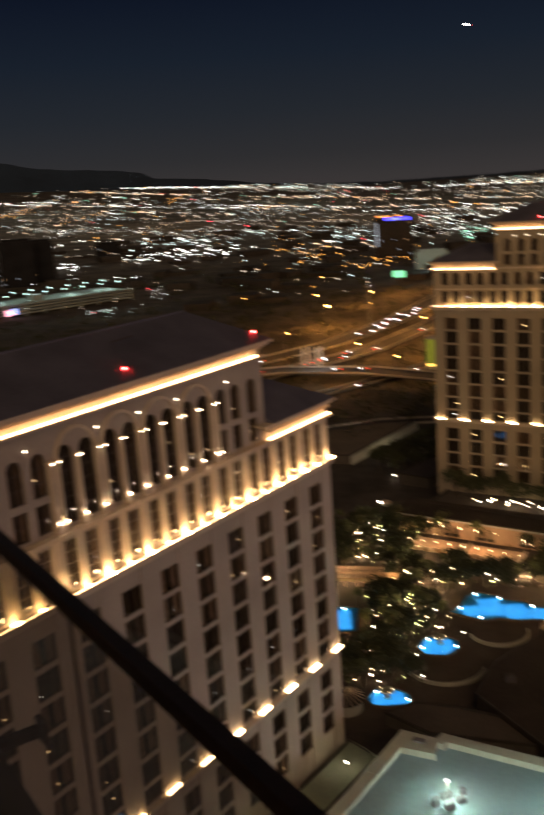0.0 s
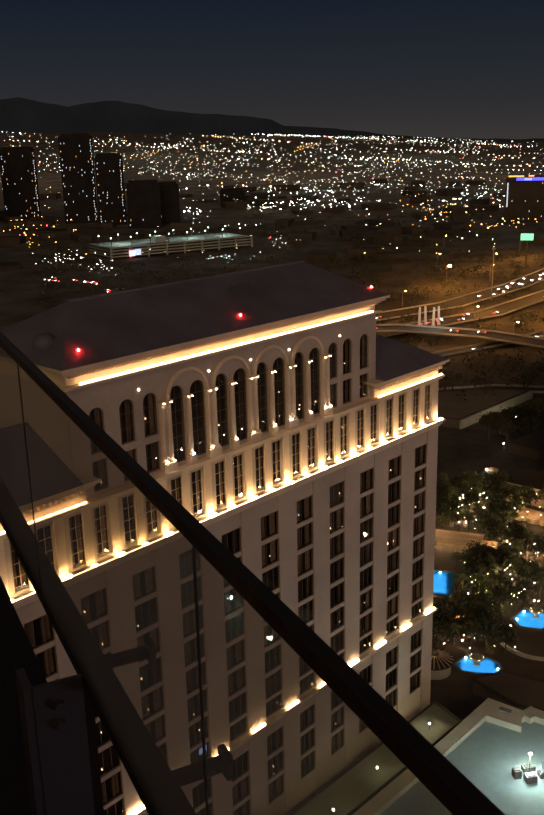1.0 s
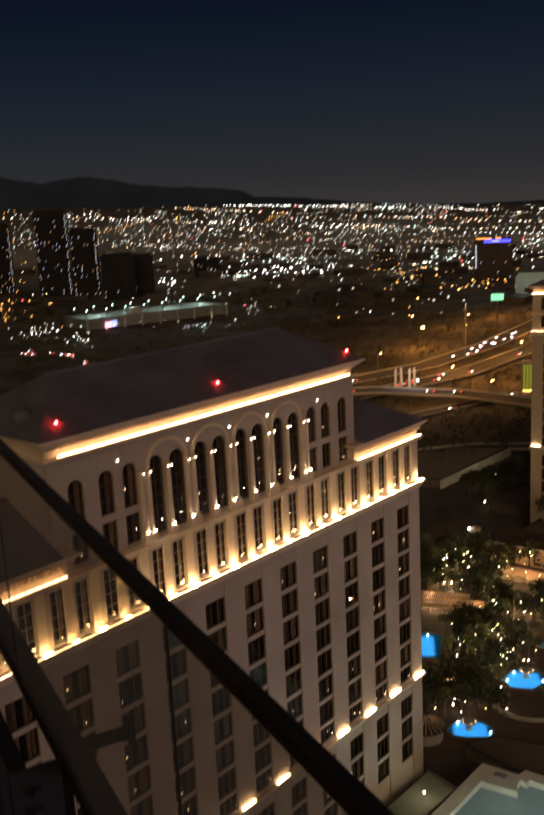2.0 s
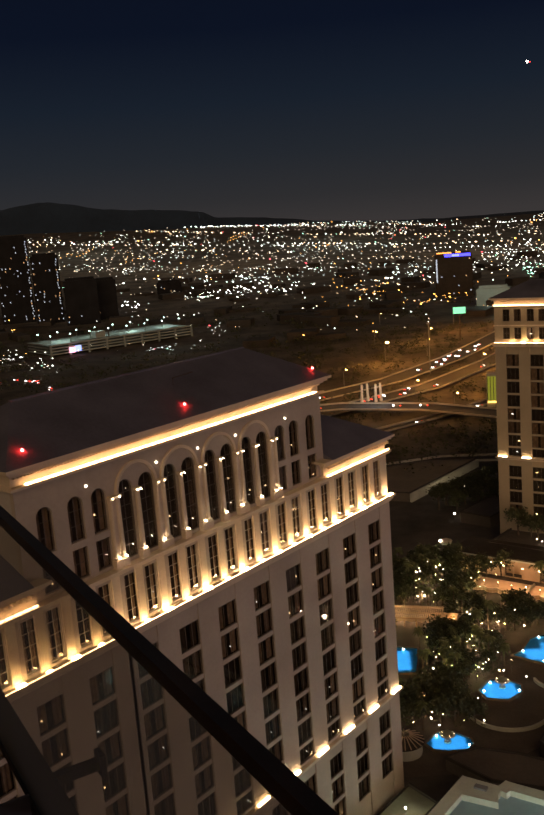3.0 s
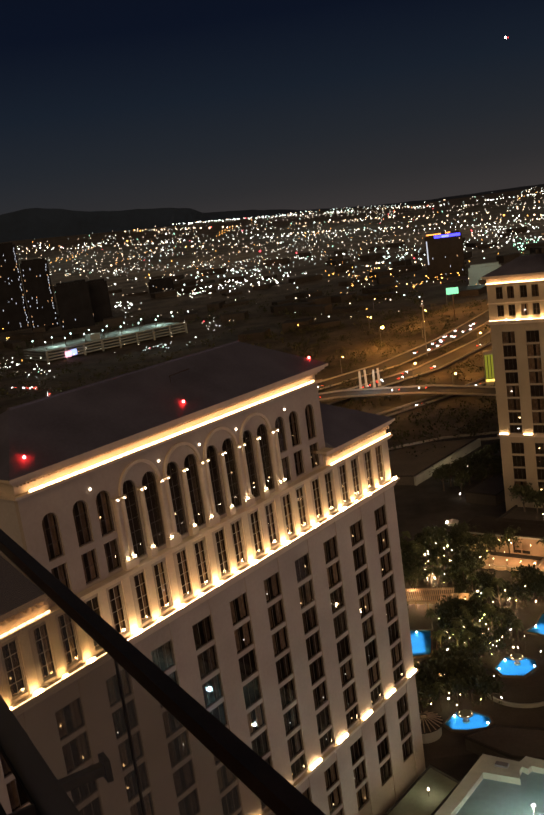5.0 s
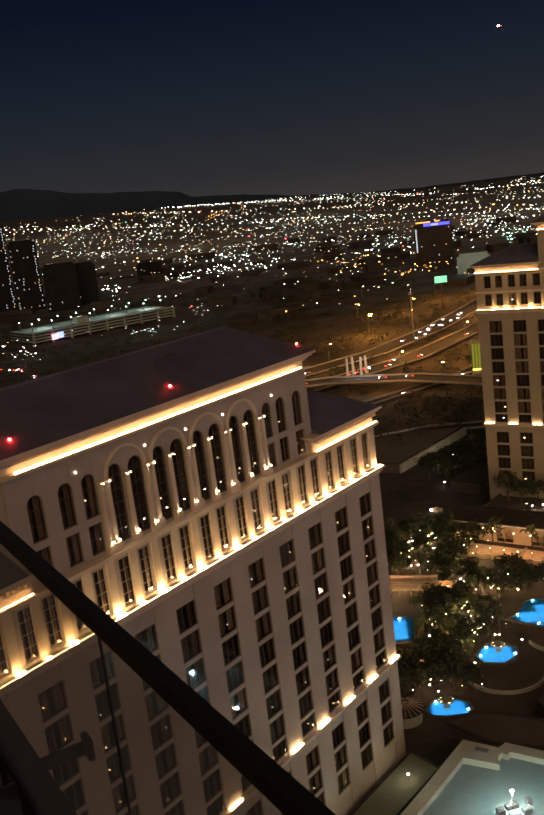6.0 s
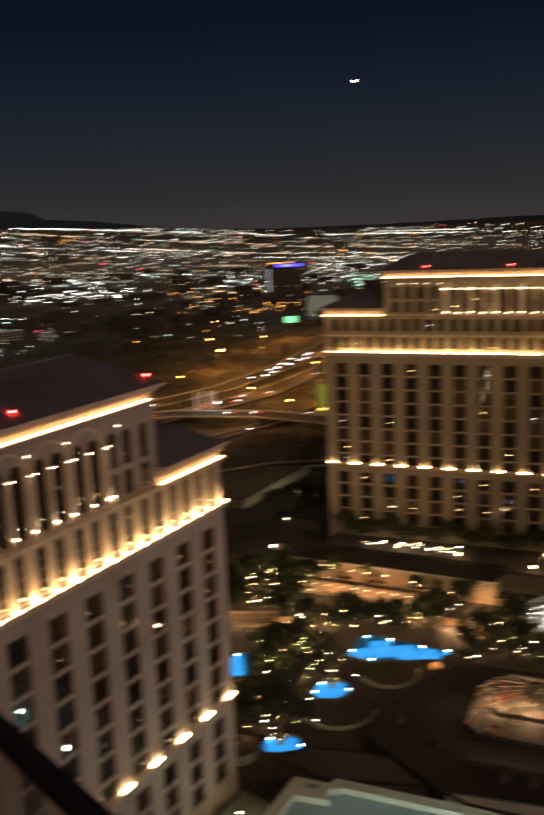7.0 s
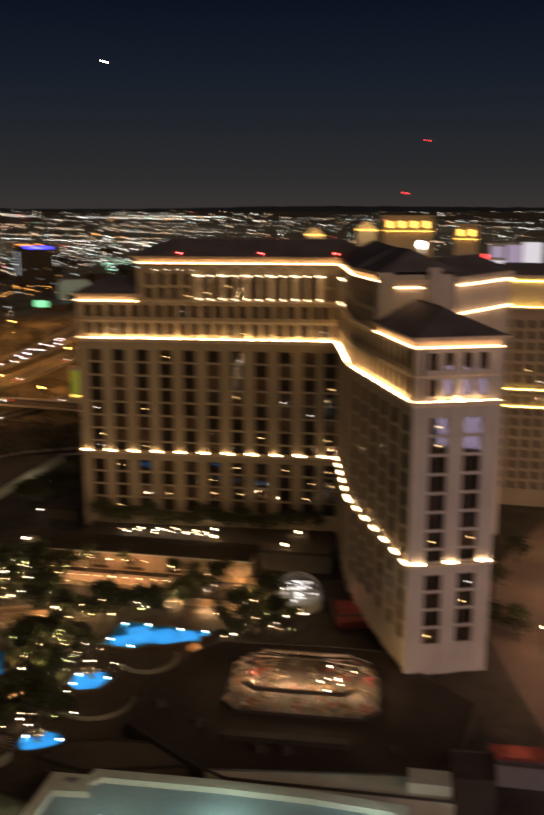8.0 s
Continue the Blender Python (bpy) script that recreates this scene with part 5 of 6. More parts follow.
point_lamp("lantern_light", 24.799999999999997, 347.4, 11.5, 130, (0.95, 0.97, 1.0), 0.4)
# unseen floods added to lift the planting between the pools
for x, y, c in ((20, 258, (0.85, 0.9, 0.3)), (27, 268, (1, 0.75, 0.4)), (13, 246, (1, 0.6, 0.3)), (30, 310, (0.9, 0.85, 0.45)), (15, 318, (1, 0.7, 0.4)), (40, 296, (1, 0.65, 0.35)), (70, 292, (1, 0.65, 0.35)), (5, 250, (1, 0.7, 0.35)), (22, 280, (0.8, 0.9, 0.35)), (36, 285, (1, 0.7, 0.4)), (8, 300, (1, 0.7, 0.4)), (20, 335, (1, 0.75, 0.45)), (95, 285, (1, 0.65, 0.35))):
    point_lamp("garden_flood", x, y, 2.2, 1450, c, 0.3)


# ---- dark service roofs, conservatory and dome
def flat_building(pts, z0, z1, label, rim=0.5, material=None, name="service_building"):
    b = base(name, pose(0, 0, 0), label, "building")
    part("wall_block", Geo().prism(pts, z0, z1), material or M_FLATROOF, b)
    g = Geo()
    plan_ring(g, inset_poly(pts, 0.15), inset_poly(pts, -0.45), z1 - 0.3, z1 + rim)
    part("parapet", g, M_PARAPET2, b, "thin parapet in a shade-darkened colour")
    return b


# colour darkened to stand for the shade of the balcony's own tower
M_PARAPET2 = mat("shade_dark_parapet", (0.055, 0.045, 0.036), 0.85, vary=0.25, scale=0.2, fine=3)
sb = flat_building([(38, 213.5), (46, 229), (64, 245), (74, 249), (104, 234.5), (118, 226), (128, 190), (104, 163), (52, 185)], 0, 5.0, "dark flat service roof beside the gardens", 0.25)
part("roof_step", Geo().prism([(60, 200.5), (88, 185.5), (87, 183.0), (59, 198)], 5.0, 6.4), M_PARAPET2, sb, "long low roof step")
for ux_, uy_ in ((66, 190), (72, 187), (97, 178), (55, 206), (48, 219)):
    part("air_unit", Geo().box(ux_ - 1.3, ux_ + 1.3, uy_ - 1, uy_ + 1, 5.0, 6.6).box(ux_ - 0.9, ux_ + 0.9, uy_ - 0.7, uy_ + 0.7, 6.6, 6.9), M_PARAPET2, sb)
flat_building([(101, 158), (107, 168), (116, 163.5), (110, 153.5)], 0, 9.5, "small pale plant room on the service roof", 0.6, M_PARAPET2, "plant_room")
flat_building([(22, 213), (33, 210), (46, 203), (50, 192), (24, 199), (14, 209)], 0, 3.4, "brown low roof behind the pale roof terrace", 0.5, M_TARROOF)
flat_building([(116, 165), (119.5, 171), (134, 163), (130, 157)], 0, 6, "low street kiosk with a red-orange lit roof", 0.4, M_GREY, "kiosk")
part("red_roof", Geo().prism([(116.5, 166), (119.5, 170.6), (133.5, 163), (130.5, 158.5)], 6.4, 7.2), M_REDROOF, bpy.data.objects["kiosk"])
point_lamp("kiosk_light", 124, 165, 10, 170, (1.0, 0.5, 0.3), 1.0)
tb = flat_building([(119.5, 266.5), (130.5, 260.2), (126.8, 250.4), (115.6, 253.6)], 0, 4.6, "low building with a dark red roof", 0.3, M_REDROOF, "red_roofed_hall")
point_lamp("hall_light", 122, 258, 9, 80, (1.0, 0.4, 0.3), 0.6)


def conservatory():
    b = base("conservatory", pose(0, 0, 5.0), "glass-roofed conservatory lit from within in red and cream", "building")
    low = [(64.4, 214.5), (66.0, 209.2), (95.0, 193.6), (101.5, 195.6), (108.8, 210.0), (110.5, 219.5), (79.5, 236.5), (73.5, 232.5)]
    cx, cy = sum(p[0] for p in low) / 8, sum(p[1] for p in low) / 8

    def at(k, f, z):
        x, y = low[k % 8]
        return (cx + (x - cx) * f, cy + (y - cy) * f, z)

    g = Geo()
    plan_ring(g, inset_poly(low, 0.5), low, 0.0, 0.9)
    part("outer_wall", g, M_PARAPET2, b)
    glass, up = Geo(), Geo()
    for k in range(8):
        glass.poly([at(k, 1, 0.9), at(k + 1, 1, 0.9), at(k + 1, 0.74, 4.6), at(k, 0.74, 4.6)])
        up.poly([at(k, 0.7, 5.4), at(k + 1, 0.7, 5.4), at(k + 1, 0.32, 7.6), at(k, 0.32, 7.6)])
    up.poly([at(k, 0.32, 7.6) for k in range(8)])
    for nm, q in (("lower_glazing", glass), ("upper_glazing", up)):
        w = part(nm, q, M_CLEAR, b, "sloping roof glazing")
        w.visible_shadow = False
    gut = Geo()
    plan_ring(gut, [at(k, 0.742, 0)[:2] for k in range(8)], [at(k, 0.698, 0)[:2] for k in range(8)], 4.5, 5.4)
    part("gutter", gut, M_METAL, b, "dark gutter between the glass tiers")
    for k in range(8):
        p, q = low[k], low[(k + 1) % 8]
        n = max(2, int(math.hypot(q[0] - p[0], q[1] - p[1]) / 4.2))
        for j in range(n):
            t = j / n

            def mix(f, z):
                a, c = at(k, f, z), at(k + 1, f, z)
                return tuple(a[i] + (c[i] - a[i]) * t for i in range(3))
            part("rib", Geo().tube([mix(1, 0.95), mix(0.74, 4.65)], 0.08 if j else 0.2, 5), M_RIB, b)
            part("rib", Geo().tube([mix(0.7, 5.45), mix(0.32, 7.65)], 0.09 if j else 0.2, 5), M_RIB, b)
    part("floor", Geo().prism(low, 0.05, 0.3), M_COURT, b, "brown marble floor")
    for k in range(150):     # flower beds and displays
        side, t, f = rng.randrange(8), rng.random(), 0.96 * math.sqrt(rng.random())
        p, q = at(side, f, 0), at(side + 1, f, 0)
        part("flower_bed", leaf_crown(rng, rng.uniform(0.8, 2.0), 6, 9), (M_FLOWER, M_FLOWER_W, M_FLOWER_Y, M_FLOWER_W, M_LEAF)[k % 5], b, at=(p[0] + (q[0] - p[0]) * t, p[1] + (q[1] - p[1]) * t, rng.uniform(0.5, 1.3)))
    for u in (-0.75, -0.25, 0.25, 0.75):
        point_lamp("conservatory_light", cx + 17 * u, cy - 9.5 * u, 8.6, 2500, (1.0, 0.72, 0.48), 0.6)
    for k in range(9):
        part("lantern", Geo().ball(cx + rng.uniform(-16, 16), cy + rng.uniform(-8, 8), rng.uniform(2.4, 4), 0.22, 4, 7), M_GLOBE_W, b)


M_CLEAR = glass_mat("clear_roof_glass", (0.86, 0.82, 0.76), 0.04)
M_RIB = mat("pale_glazing_bar", (0.2, 0.165, 0.14), 0.6, vary=0.2)
M_FLOWER = mat("red_flowers", (0.5, 0.06, 0.05), 0.8, vary=0.4, fine=5, bump=0)
M_FLOWER_W = mat("cream_flowers", (0.65, 0.55, 0.42), 0.8, vary=0.3, fine=5, bump=0)
M_FLOWER_Y = mat("orange_flowers", (0.55, 0.25, 0.06), 0.8, vary=0.3, fine=5, bump=0)
conservatory()


def glass_dome(x, y):
    b = base("glass_dome", pose(x, y, 0), "bright white ribbed glass dome over a lobby", "dome")
    part("drum", Geo().tube([(0, 0, 0), (0, 0, 3.0)], [8.4, 8.4], 24), M_PARAPET, b)
    prof = [(8.2 * math.cos(a), 3.0 + 8.6 * math.sin(a)) for a in (0, 0.3, 0.6, 0.9, 1.2, 1.45)]
    for k in range(16):
        a = 2 * math.pi * k / 16
        part("rib", Geo().tube([(r * math.cos(a), r * math.sin(a), z) for r, z in prof], 0.12, 5), M_WHITE, b)
    for r, z in prof[1:5]:
        pts = [(r * math.cos(2 * math.pi * k / 20), r * math.sin(2 * math.pi * k / 20), z) for k in range(21)]
        part("hoop", Geo().tube(pts, 0.09, 5), M_WHITE, b)
    for k in range(46):
        a, r = rng.uniform(0, 6.28), rng.uniform(0, 6.8)
        part("chandelier_bulb", Geo().ball(r * math.cos(a), r * math.sin(a), rng.uniform(3.2, 9.0) * (1 - r * r / 130), rng.uniform(0.2, 0.5), 4, 7), M_DOMELAMP, b)


M_DOMELAMP = glow_mat("white_chandelier_bulb", (0.95, 0.95, 1.0), 1.7)
glass_dome(110.5, 275.5)
flat_building([(119, 268), (122, 280), (130, 278), (127, 266)], 0, 5, "small pale lobby block beside the dome", 0.4, M_PARAPET2, "lobby_block")


# ---- pale roof terrace with parapets
def roof_terrace():
    pts = [(7.6, 171.0), (16.2, 184.5), (23.4, 180.7), (25.2, 182.5), (50.0, 169.2), (67.2, 159.0), (84.0, 147.4), (60, 118), (-20, 130)]
    b = base("roof_terrace", pose(0, 0, 0), "pale roof with wide cream parapets under white floodlight", "building")
    part("wall_block", Geo().prism(pts, 0, 12.6), M_PARAPET2, b)
    part("roof_floor", Geo().prism(inset_poly(pts, -0.6), 12.6, 12.65), M_WHITEROOF, b, "blue-grey roof membrane")
    for k, (p, q) in enumerate(zip(pts, pts[1:] + pts[:1])):
        L_ = math.hypot(q[0] - p[0], q[1] - p[1])
        part("parapet", Geo().box(-0.5, L_ + 0.5, -2.2, 0.5, 12.6, 14.0 - 0.008 * k).box(-0.6, L_ + 0.6, -2.3, 0.6, 14.0 - 0.008 * k, 14.15 - 0.008 * k), M_PARAPET, b, "wide cream parapet", at=facing(p[0], p[1], (q[0] - p[0]) / L_, (q[1] - p[1]) / L_))
    part("parapet_deck", Geo().prism([(15.9, 183.6), (13.2, 179.4), (22.4, 175.4), (23.0, 180.4)], 12.65, 14.17), M_PARAPET, b, "broad cream corner of the parapet")
    part("vent_box", Geo().box(-1.4, 1.4, -0.7, 0.7, 0, 0.5), M_GREY, b, at=pose(19.4, 180.4, 14.17, 0, 0, -26))
    u = base("roof_plant", pose(22.8, 160.0, 12.65, 0, 0, 20), "cluster of rooftop plant units under a floodlight mast", "roof plant")
    for k, (dx, dy, w, d, h) in enumerate(((0, 0, 2.2, 1.6, 1.4), (3.0, 0.6, 1.8, 1.4, 1.1), (-2.2, 1.6, 1.5, 1.5, 1.8), (1.0, 3.0, 2.6, 1.2, 1.0), (4.6, 2.6, 1.2, 1.2, 1.3))):
        part("unit", Geo().box(dx - w / 2, dx + w / 2, dy - d / 2, dy + d / 2, 0, h).box(dx - w / 3, dx + w / 3, dy - d / 3, dy + d / 3, h, h + 0.15), M_GREY, u)
    part("mast", Geo().tube([(0.5, 1.6, 0), (0.5, 1.6, 5.0)], 0.09, 6), M_METAL, u)
    part("floodlight", Geo().box(0.1, 0.9, 1.3, 1.9, 4.9, 5.2), M_DOMELAMP, u)
    point_lamp("roof_flood", 22.8, 161.2, 17.0, 2900, (0.7, 1.0, 0.93), 0.5)
    # two more floods, without masts, added to brighten the farther roof
    point_lamp("roof_flood", 46.0, 156.0, 17.0, 2600, (0.64, 0.98, 0.96), 0.5)
    point_lamp("roof_flood", 72.0, 143.0, 17.0, 1600, (0.66, 0.95, 1.0), 0.5)
    return b


roof_terrace()
rg = flat_building([(48.5, 176.5), (90.3, 158.8), (98.9, 154.3), (95.2, 147.2), (51.5, 172.0)], 0, 12.6, "long pale roof gallery behind the floodlit terrace", 0.5, M_PARAPET, "roof_gallery")
part("stair_box", Geo().prism([(90.0, 158.2), (98.0, 153.8), (95.4, 149.0), (87.4, 153.4)], 12.6, 15.2), M_PARAPET, rg, "small pale stair box")
# courtyard roof against the near tower
cb = flat_building([(4.4, 194.0), (10.5, 187.0), (3.0, 176.0), (-30, 128), (-38, 131)], 0, 6.0, "olive flat roof at the foot of the near tower", 0.7, M_OLIVE, "podium_roof")
for x, y in ((3.0, 183.0), (-8.0, 166.0), (-16, 152)):
    b_ = base("roof_lamp", pose(x, y, 6.0), "white bulkhead lamp on the podium roof", "lamp", "podium lamps")
    part("post", Geo().tube([(0, 0, 0), (0, 0, 1.6)], 0.06, 5), M_METAL, b_)
    part("globe", Geo().ball(0, 0, 1.8, 0.25, 4, 7), M_GLOBE_W, b_)
    point_lamp("podium_light", x, y, 9.6, 170, (0.95, 1.0, 0.75), 0.3)
# terrace at the foot of the far tower
ft = flat_building([(44, 350), (60, 372), (150, 326), (132, 296), (104, 312)], 0, 7.2, "grey terrace roof at the foot of the far tower", 0.8, M_TARROOF, "tower_terrace")
for k in range(20):
    b_ = base("terrace_lamp", pose(64 + 1.75 * k + rng.uniform(-2.5, 2.5), 350.5 - 0.9 * k + rng.uniform(-6, 1.5), 7.2), "bright white lamp on the tower terrace", "lamp", "terrace lamps")
    part("post", Geo().tube([(0, 0, 0), (0, 0, 1.4)], 0.06, 5), M_METAL, b_)
    part("globe", Geo().ball(0, 0, 1.7, rng.uniform(0.14, 0.32), 4, 7), M_GLOBE_W if k % 2 else M_GLOBE, b_)
for x, y in ((128, 320), (122, 338), (95, 327), (118, 309)):
    b_ = base("terrace_lamp", pose(x, y, 7.2), "bright warm lamp on the tower terrace", "lamp", "terrace lamps")
    part("post", Geo().tube([(0, 0, 0), (0, 0, 1.4)], 0.06, 5), M_METAL, b_)
    part("globe", Geo().ball(0, 0, 1.8, 0.5, 4, 7), M_GLOBE, b_)

plant([broadleaf(s) for s in (41, 42, 43)], [(56 + 4.3 * k + rng.uniform(-1.5, 1.5), 358.5 - 2.17 * k + rng.uniform(-2.5, 1.0)) for k in range(19)], 0.9, 1.6, 7.2)


# forecourt towards the boulevard, beyond the near wing
single("forecourt", Geo().prism([(134, 150), (150, 205), (170, 262), (260, 330), (380, 330), (330, 120)], 0.0, 0.04), M_FORECOURT, "brown paved hotel forecourt under warm light", "pavement", kind="structure")
# lamps added to lift the paving to its brown-lit tone
for x, y in ((168, 215), (196, 250), (185, 185), (225, 285), (160, 180)):
    b_ = base("forecourt_lamp", pose(x, y, 0), "tall warm lamp added to lift the forecourt", "lamp", "forecourt lamps")
    part("post", Geo().tube([(0, 0, 0), (0, 0, 9.0)], [0.16, 0.1], 6), M_METAL, b_)
    part("globe", Geo().ball(0, 0, 9.3, 0.35, 4, 7), M_GLOBE, b_)
    point_lamp("forecourt_light", x, y, 14.0, 2300, (1.0, 0.62, 0.4), 0.6)
plant([broadleaf(s) for s in (21, 22)], [(166, 226), (171, 232), (163, 236), (178, 258), (205, 282), (150, 172)], 1.2, 1.7)


# ------------------------------------------------------------------ beyond the resort
def lit_windows(parent, w, h, nx, nz, y, z0, share, mats, size=(0.6, 1.2)):
    """Separate lit panes on a far front of width w."""
    for i in range(nx):
        for j in range(nz):
            if rng.random() < share * (0.3 + 2.2 * (i == nx - 1) + 1.0 * (i == 0)):
                x, z = w * (i + 0.5) / nx - w / 2 + rng.uniform(-1.2, 1.2), z0 + h * (j + 0.5) / nz
                part("lit_window", Geo().box(-size[0], size[0], -0.12, 0.05, -size[1], size[1]), rng.choice(mats), parent, at=(x, y, z))


M_FARWIN = glow_mat("far_window_white", (0.75, 0.85, 1.0), 0.5, False)
M_FARWIN2 = glow_mat("far_window_warm", (1.0, 0.6, 0.3), 0.5, False)
M_BLUESIGN = glow_mat("blue_sign_light", (0.05, 0.05, 1.0), 2.6, False)
M_ORANGESIGN = glow_mat("orange_sign_light", (1.0, 0.35, 0.08), 1.6, False)
M_GREENSIGN = glow_mat("green_sign_face", (0.25, 1.0, 0.5), 0.9, False)
M_TEAL = glow_mat("teal_deck_lamp", (0.6, 1.0, 0.92), 4.0, False)
M_PINK = glow_mat("pink_screen", (1.0, 0.4, 0.55), 1.6, False)
M_BLUESCR = glow_mat("blue_screen", (0.3, 0.4, 1.0), 1.4, False)
M_SODIUM = glow_mat("sodium_lamp", (1.0, 0.5, 0.12), 30.0)
M_LIMEFRONT = glow_mat("lime_glazing_light", (0.5, 0.5, 0.06), 0.28, False)
M_LIMELAMP = glow_mat("yellow_lamp_strip", (1.0, 0.6, 0.12), 2.0, False)
M_TEALDECK = mat("pale_concrete_deck", (0.24, 0.27, 0.26), 0.85, vary=0.2, scale=0.03, fine=0.4)


def far_tower(x, y, w, d, h, turn, label, share=0.1, clad=None):
    b = base("office_tower", pose(x, y, ground_z(math.hypot(x, y), math.degrees(math.atan2(x, y))) - 1, 0, 0, turn), label, "building", "far towers")
    part("body", Geo().box(-w / 2, w / 2, 0, d, 0, h).box(-w / 2 + 3, w / 2 - 3, 3, d - 3, h, h + 4), clad or M_DARKCLAD, b)
    for k in range(5):
        part("fin", Geo().box(-w / 2 + w * k / 4 - 0.4, -w / 2 + w * k / 4 + 0.4, -0.5, 0, 0, h), clad or M_DARKCLAD, b)
    lit_windows(b, w, h - 10, max(3, int(w / 6)), max(4, int(h / 4.5)), -0.1, 5, share, (M_FARWIN, M_FARWIN2, M_FARWIN))
    return b


def polar(az, r):
    return r * math.sin(radians(az)), r * math.cos(radians(az))


# pair of dark curved high-rises
for az, r, w, h, tn in ((-21.2, 1600, 54, 143, 20), (-19.35, 1560, 44, 112, 18), (-24.6, 1700, 60, 120, 22), (-27.5, 1600, 60, 130, 25)):
    x, y = polar(az, r)
    t_ = far_tower(x, y, w, 24, h, tn, "dark glass high-rise with a lit edge of windows", 0.34)
for az, r, w, h in ((-17.4, 1500, 52, 72), (-15.9, 1540, 34, 66), (-12.0, 1900, 50, 24)):
    x, y = polar(az, r)
    far_tower(x, y, w, 24, h, -az, "broad dark block with hardly any lights", 0.03)
# tower with the blue crown
x, y = polar(5.6, 1500)
# lighter cladding than the other towers, with the haze put into its colour
t_ = far_tower(x, y, 58, 30, 68, -6, "dark slab tower with a blue lit crown", 0.08, M_LOWBLOCK)
part("blue_sign", Geo().box(-14, 27, -0.8, -0.1, 65, 69.5), M_BLUESIGN, t_, "long blue light band")
part("orange_sign", Geo().box(-26, -3, -0.8, -0.1, 70.5, 72.5).box(4, 12, -0.8, -0.1, 71, 73), M_ORANGESIGN, t_)
part("white_sign", Geo().box(-2, 9, -1.0, -0.1, 65.5, 68.6), M_FARWIN, t_)
part("edge_light", Geo().box(-27.5, -25.5, -0.5, 0, 25, 62), M_FARWIN, t_, "faint pale edge light")
x, y = polar(7.9, 1350)
far_tower(x, y, 46, 20, 26, -8, 'pale teal-lit low block behind the highway', 0.05, M_TEALDECK)
point_lamp("block_light", x - 10, y - 45, 24, 16000, (0.6, 1.0, 0.92), 1.5)
# green billboard
x, y = polar(5.85, 1000)
sg = base("billboard", pose(x, y, 0, 0, 0, -6), "green lit billboard on a steel mast", "billboard")
part("mast", Geo().box(-0.5, 0.5, 0.4, 1.4, 0, 30), M_METAL, sg)
part("face", Geo().box(-6.5, 6.5, 0, 0.4, 30, 37), M_GREENSIGN, sg, "plain pale green light panel")


# parking garage with a teal-lit top deck
def parking_garage():
    x0, y0, x1, y1 = -382.0, 1075.0, -232.0, 1210.0
    Lg = math.hypot(x1 - x0, y1 - y0)
    b = base("parking_garage", facing(x0, y0, (x1 - x0) / Lg, (y1 - y0) / Lg), "long parking garage with a teal floodlit top deck", "parking garage")
    for k in range(4):
        part("deck", Geo().box(0, Lg, 0, 75, 3.6 * k + 2.6, 3.6 * k + 3.4), M_TEALDECK, b)
        part("front_rail", Geo().box(0, Lg, -0.3, 0.2, 3.6 * k + 2.8, 3.6 * k + 4.4), M_TEALDECK, b)
        if k < 3:
            part("lamp_row", Geo().box(4, Lg - 4, 5, 5.6, 3.6 * k + 5.8, 3.6 * k + 6.1), M_GARAGE, b)
    for k in range(9):
        part("pier", Geo().box(Lg * k / 8 - 1.2, Lg * k / 8 + 1.2, 0.3, 1.8, 0, 14), M_TEALDECK, b)
    part("stair_core", Geo().box(70, 84, 20, 34, 14, 22), M_TEALDECK, b)
    for k in range(16):
        lx, ly = 8 + (Lg - 16) * (k // 2) / 7.0, 18 if k % 2 else 58
        lp = part("mast", Geo().tube([(lx, ly, 14), (lx, ly, 24)], 0.35, 5), M_METAL, b)
        part("lamp", Geo().ball(lx, ly, 24.5, 1.0, 4, 6), M_TEAL, lp)
    part("screen", Geo().box(22, 30, -3.2, -2.8, 3, 10), M_PINK, b, "pink lit screen")
    part("screen_panel", Geo().box(30, 38, -3.2, -2.8, 4, 11), M_BLUESCR, b, "blue lit screen")
    for s in (0.15, 0.4, 0.65, 0.9):
        d = ((x1 - x0) / Lg, (y1 - y0) / Lg)
        point_lamp("deck_flood", x0 + d[0] * Lg * s - d[1] * 38, y0 + d[1] * Lg * s + d[0] * 38, 23, 10500, (0.66, 1.0, 0.93), 1.5)


M_GARAGE = glow_mat("garage_tube_lamps", (0.8, 0.9, 1.0), 0.8, False)
parking_garage()


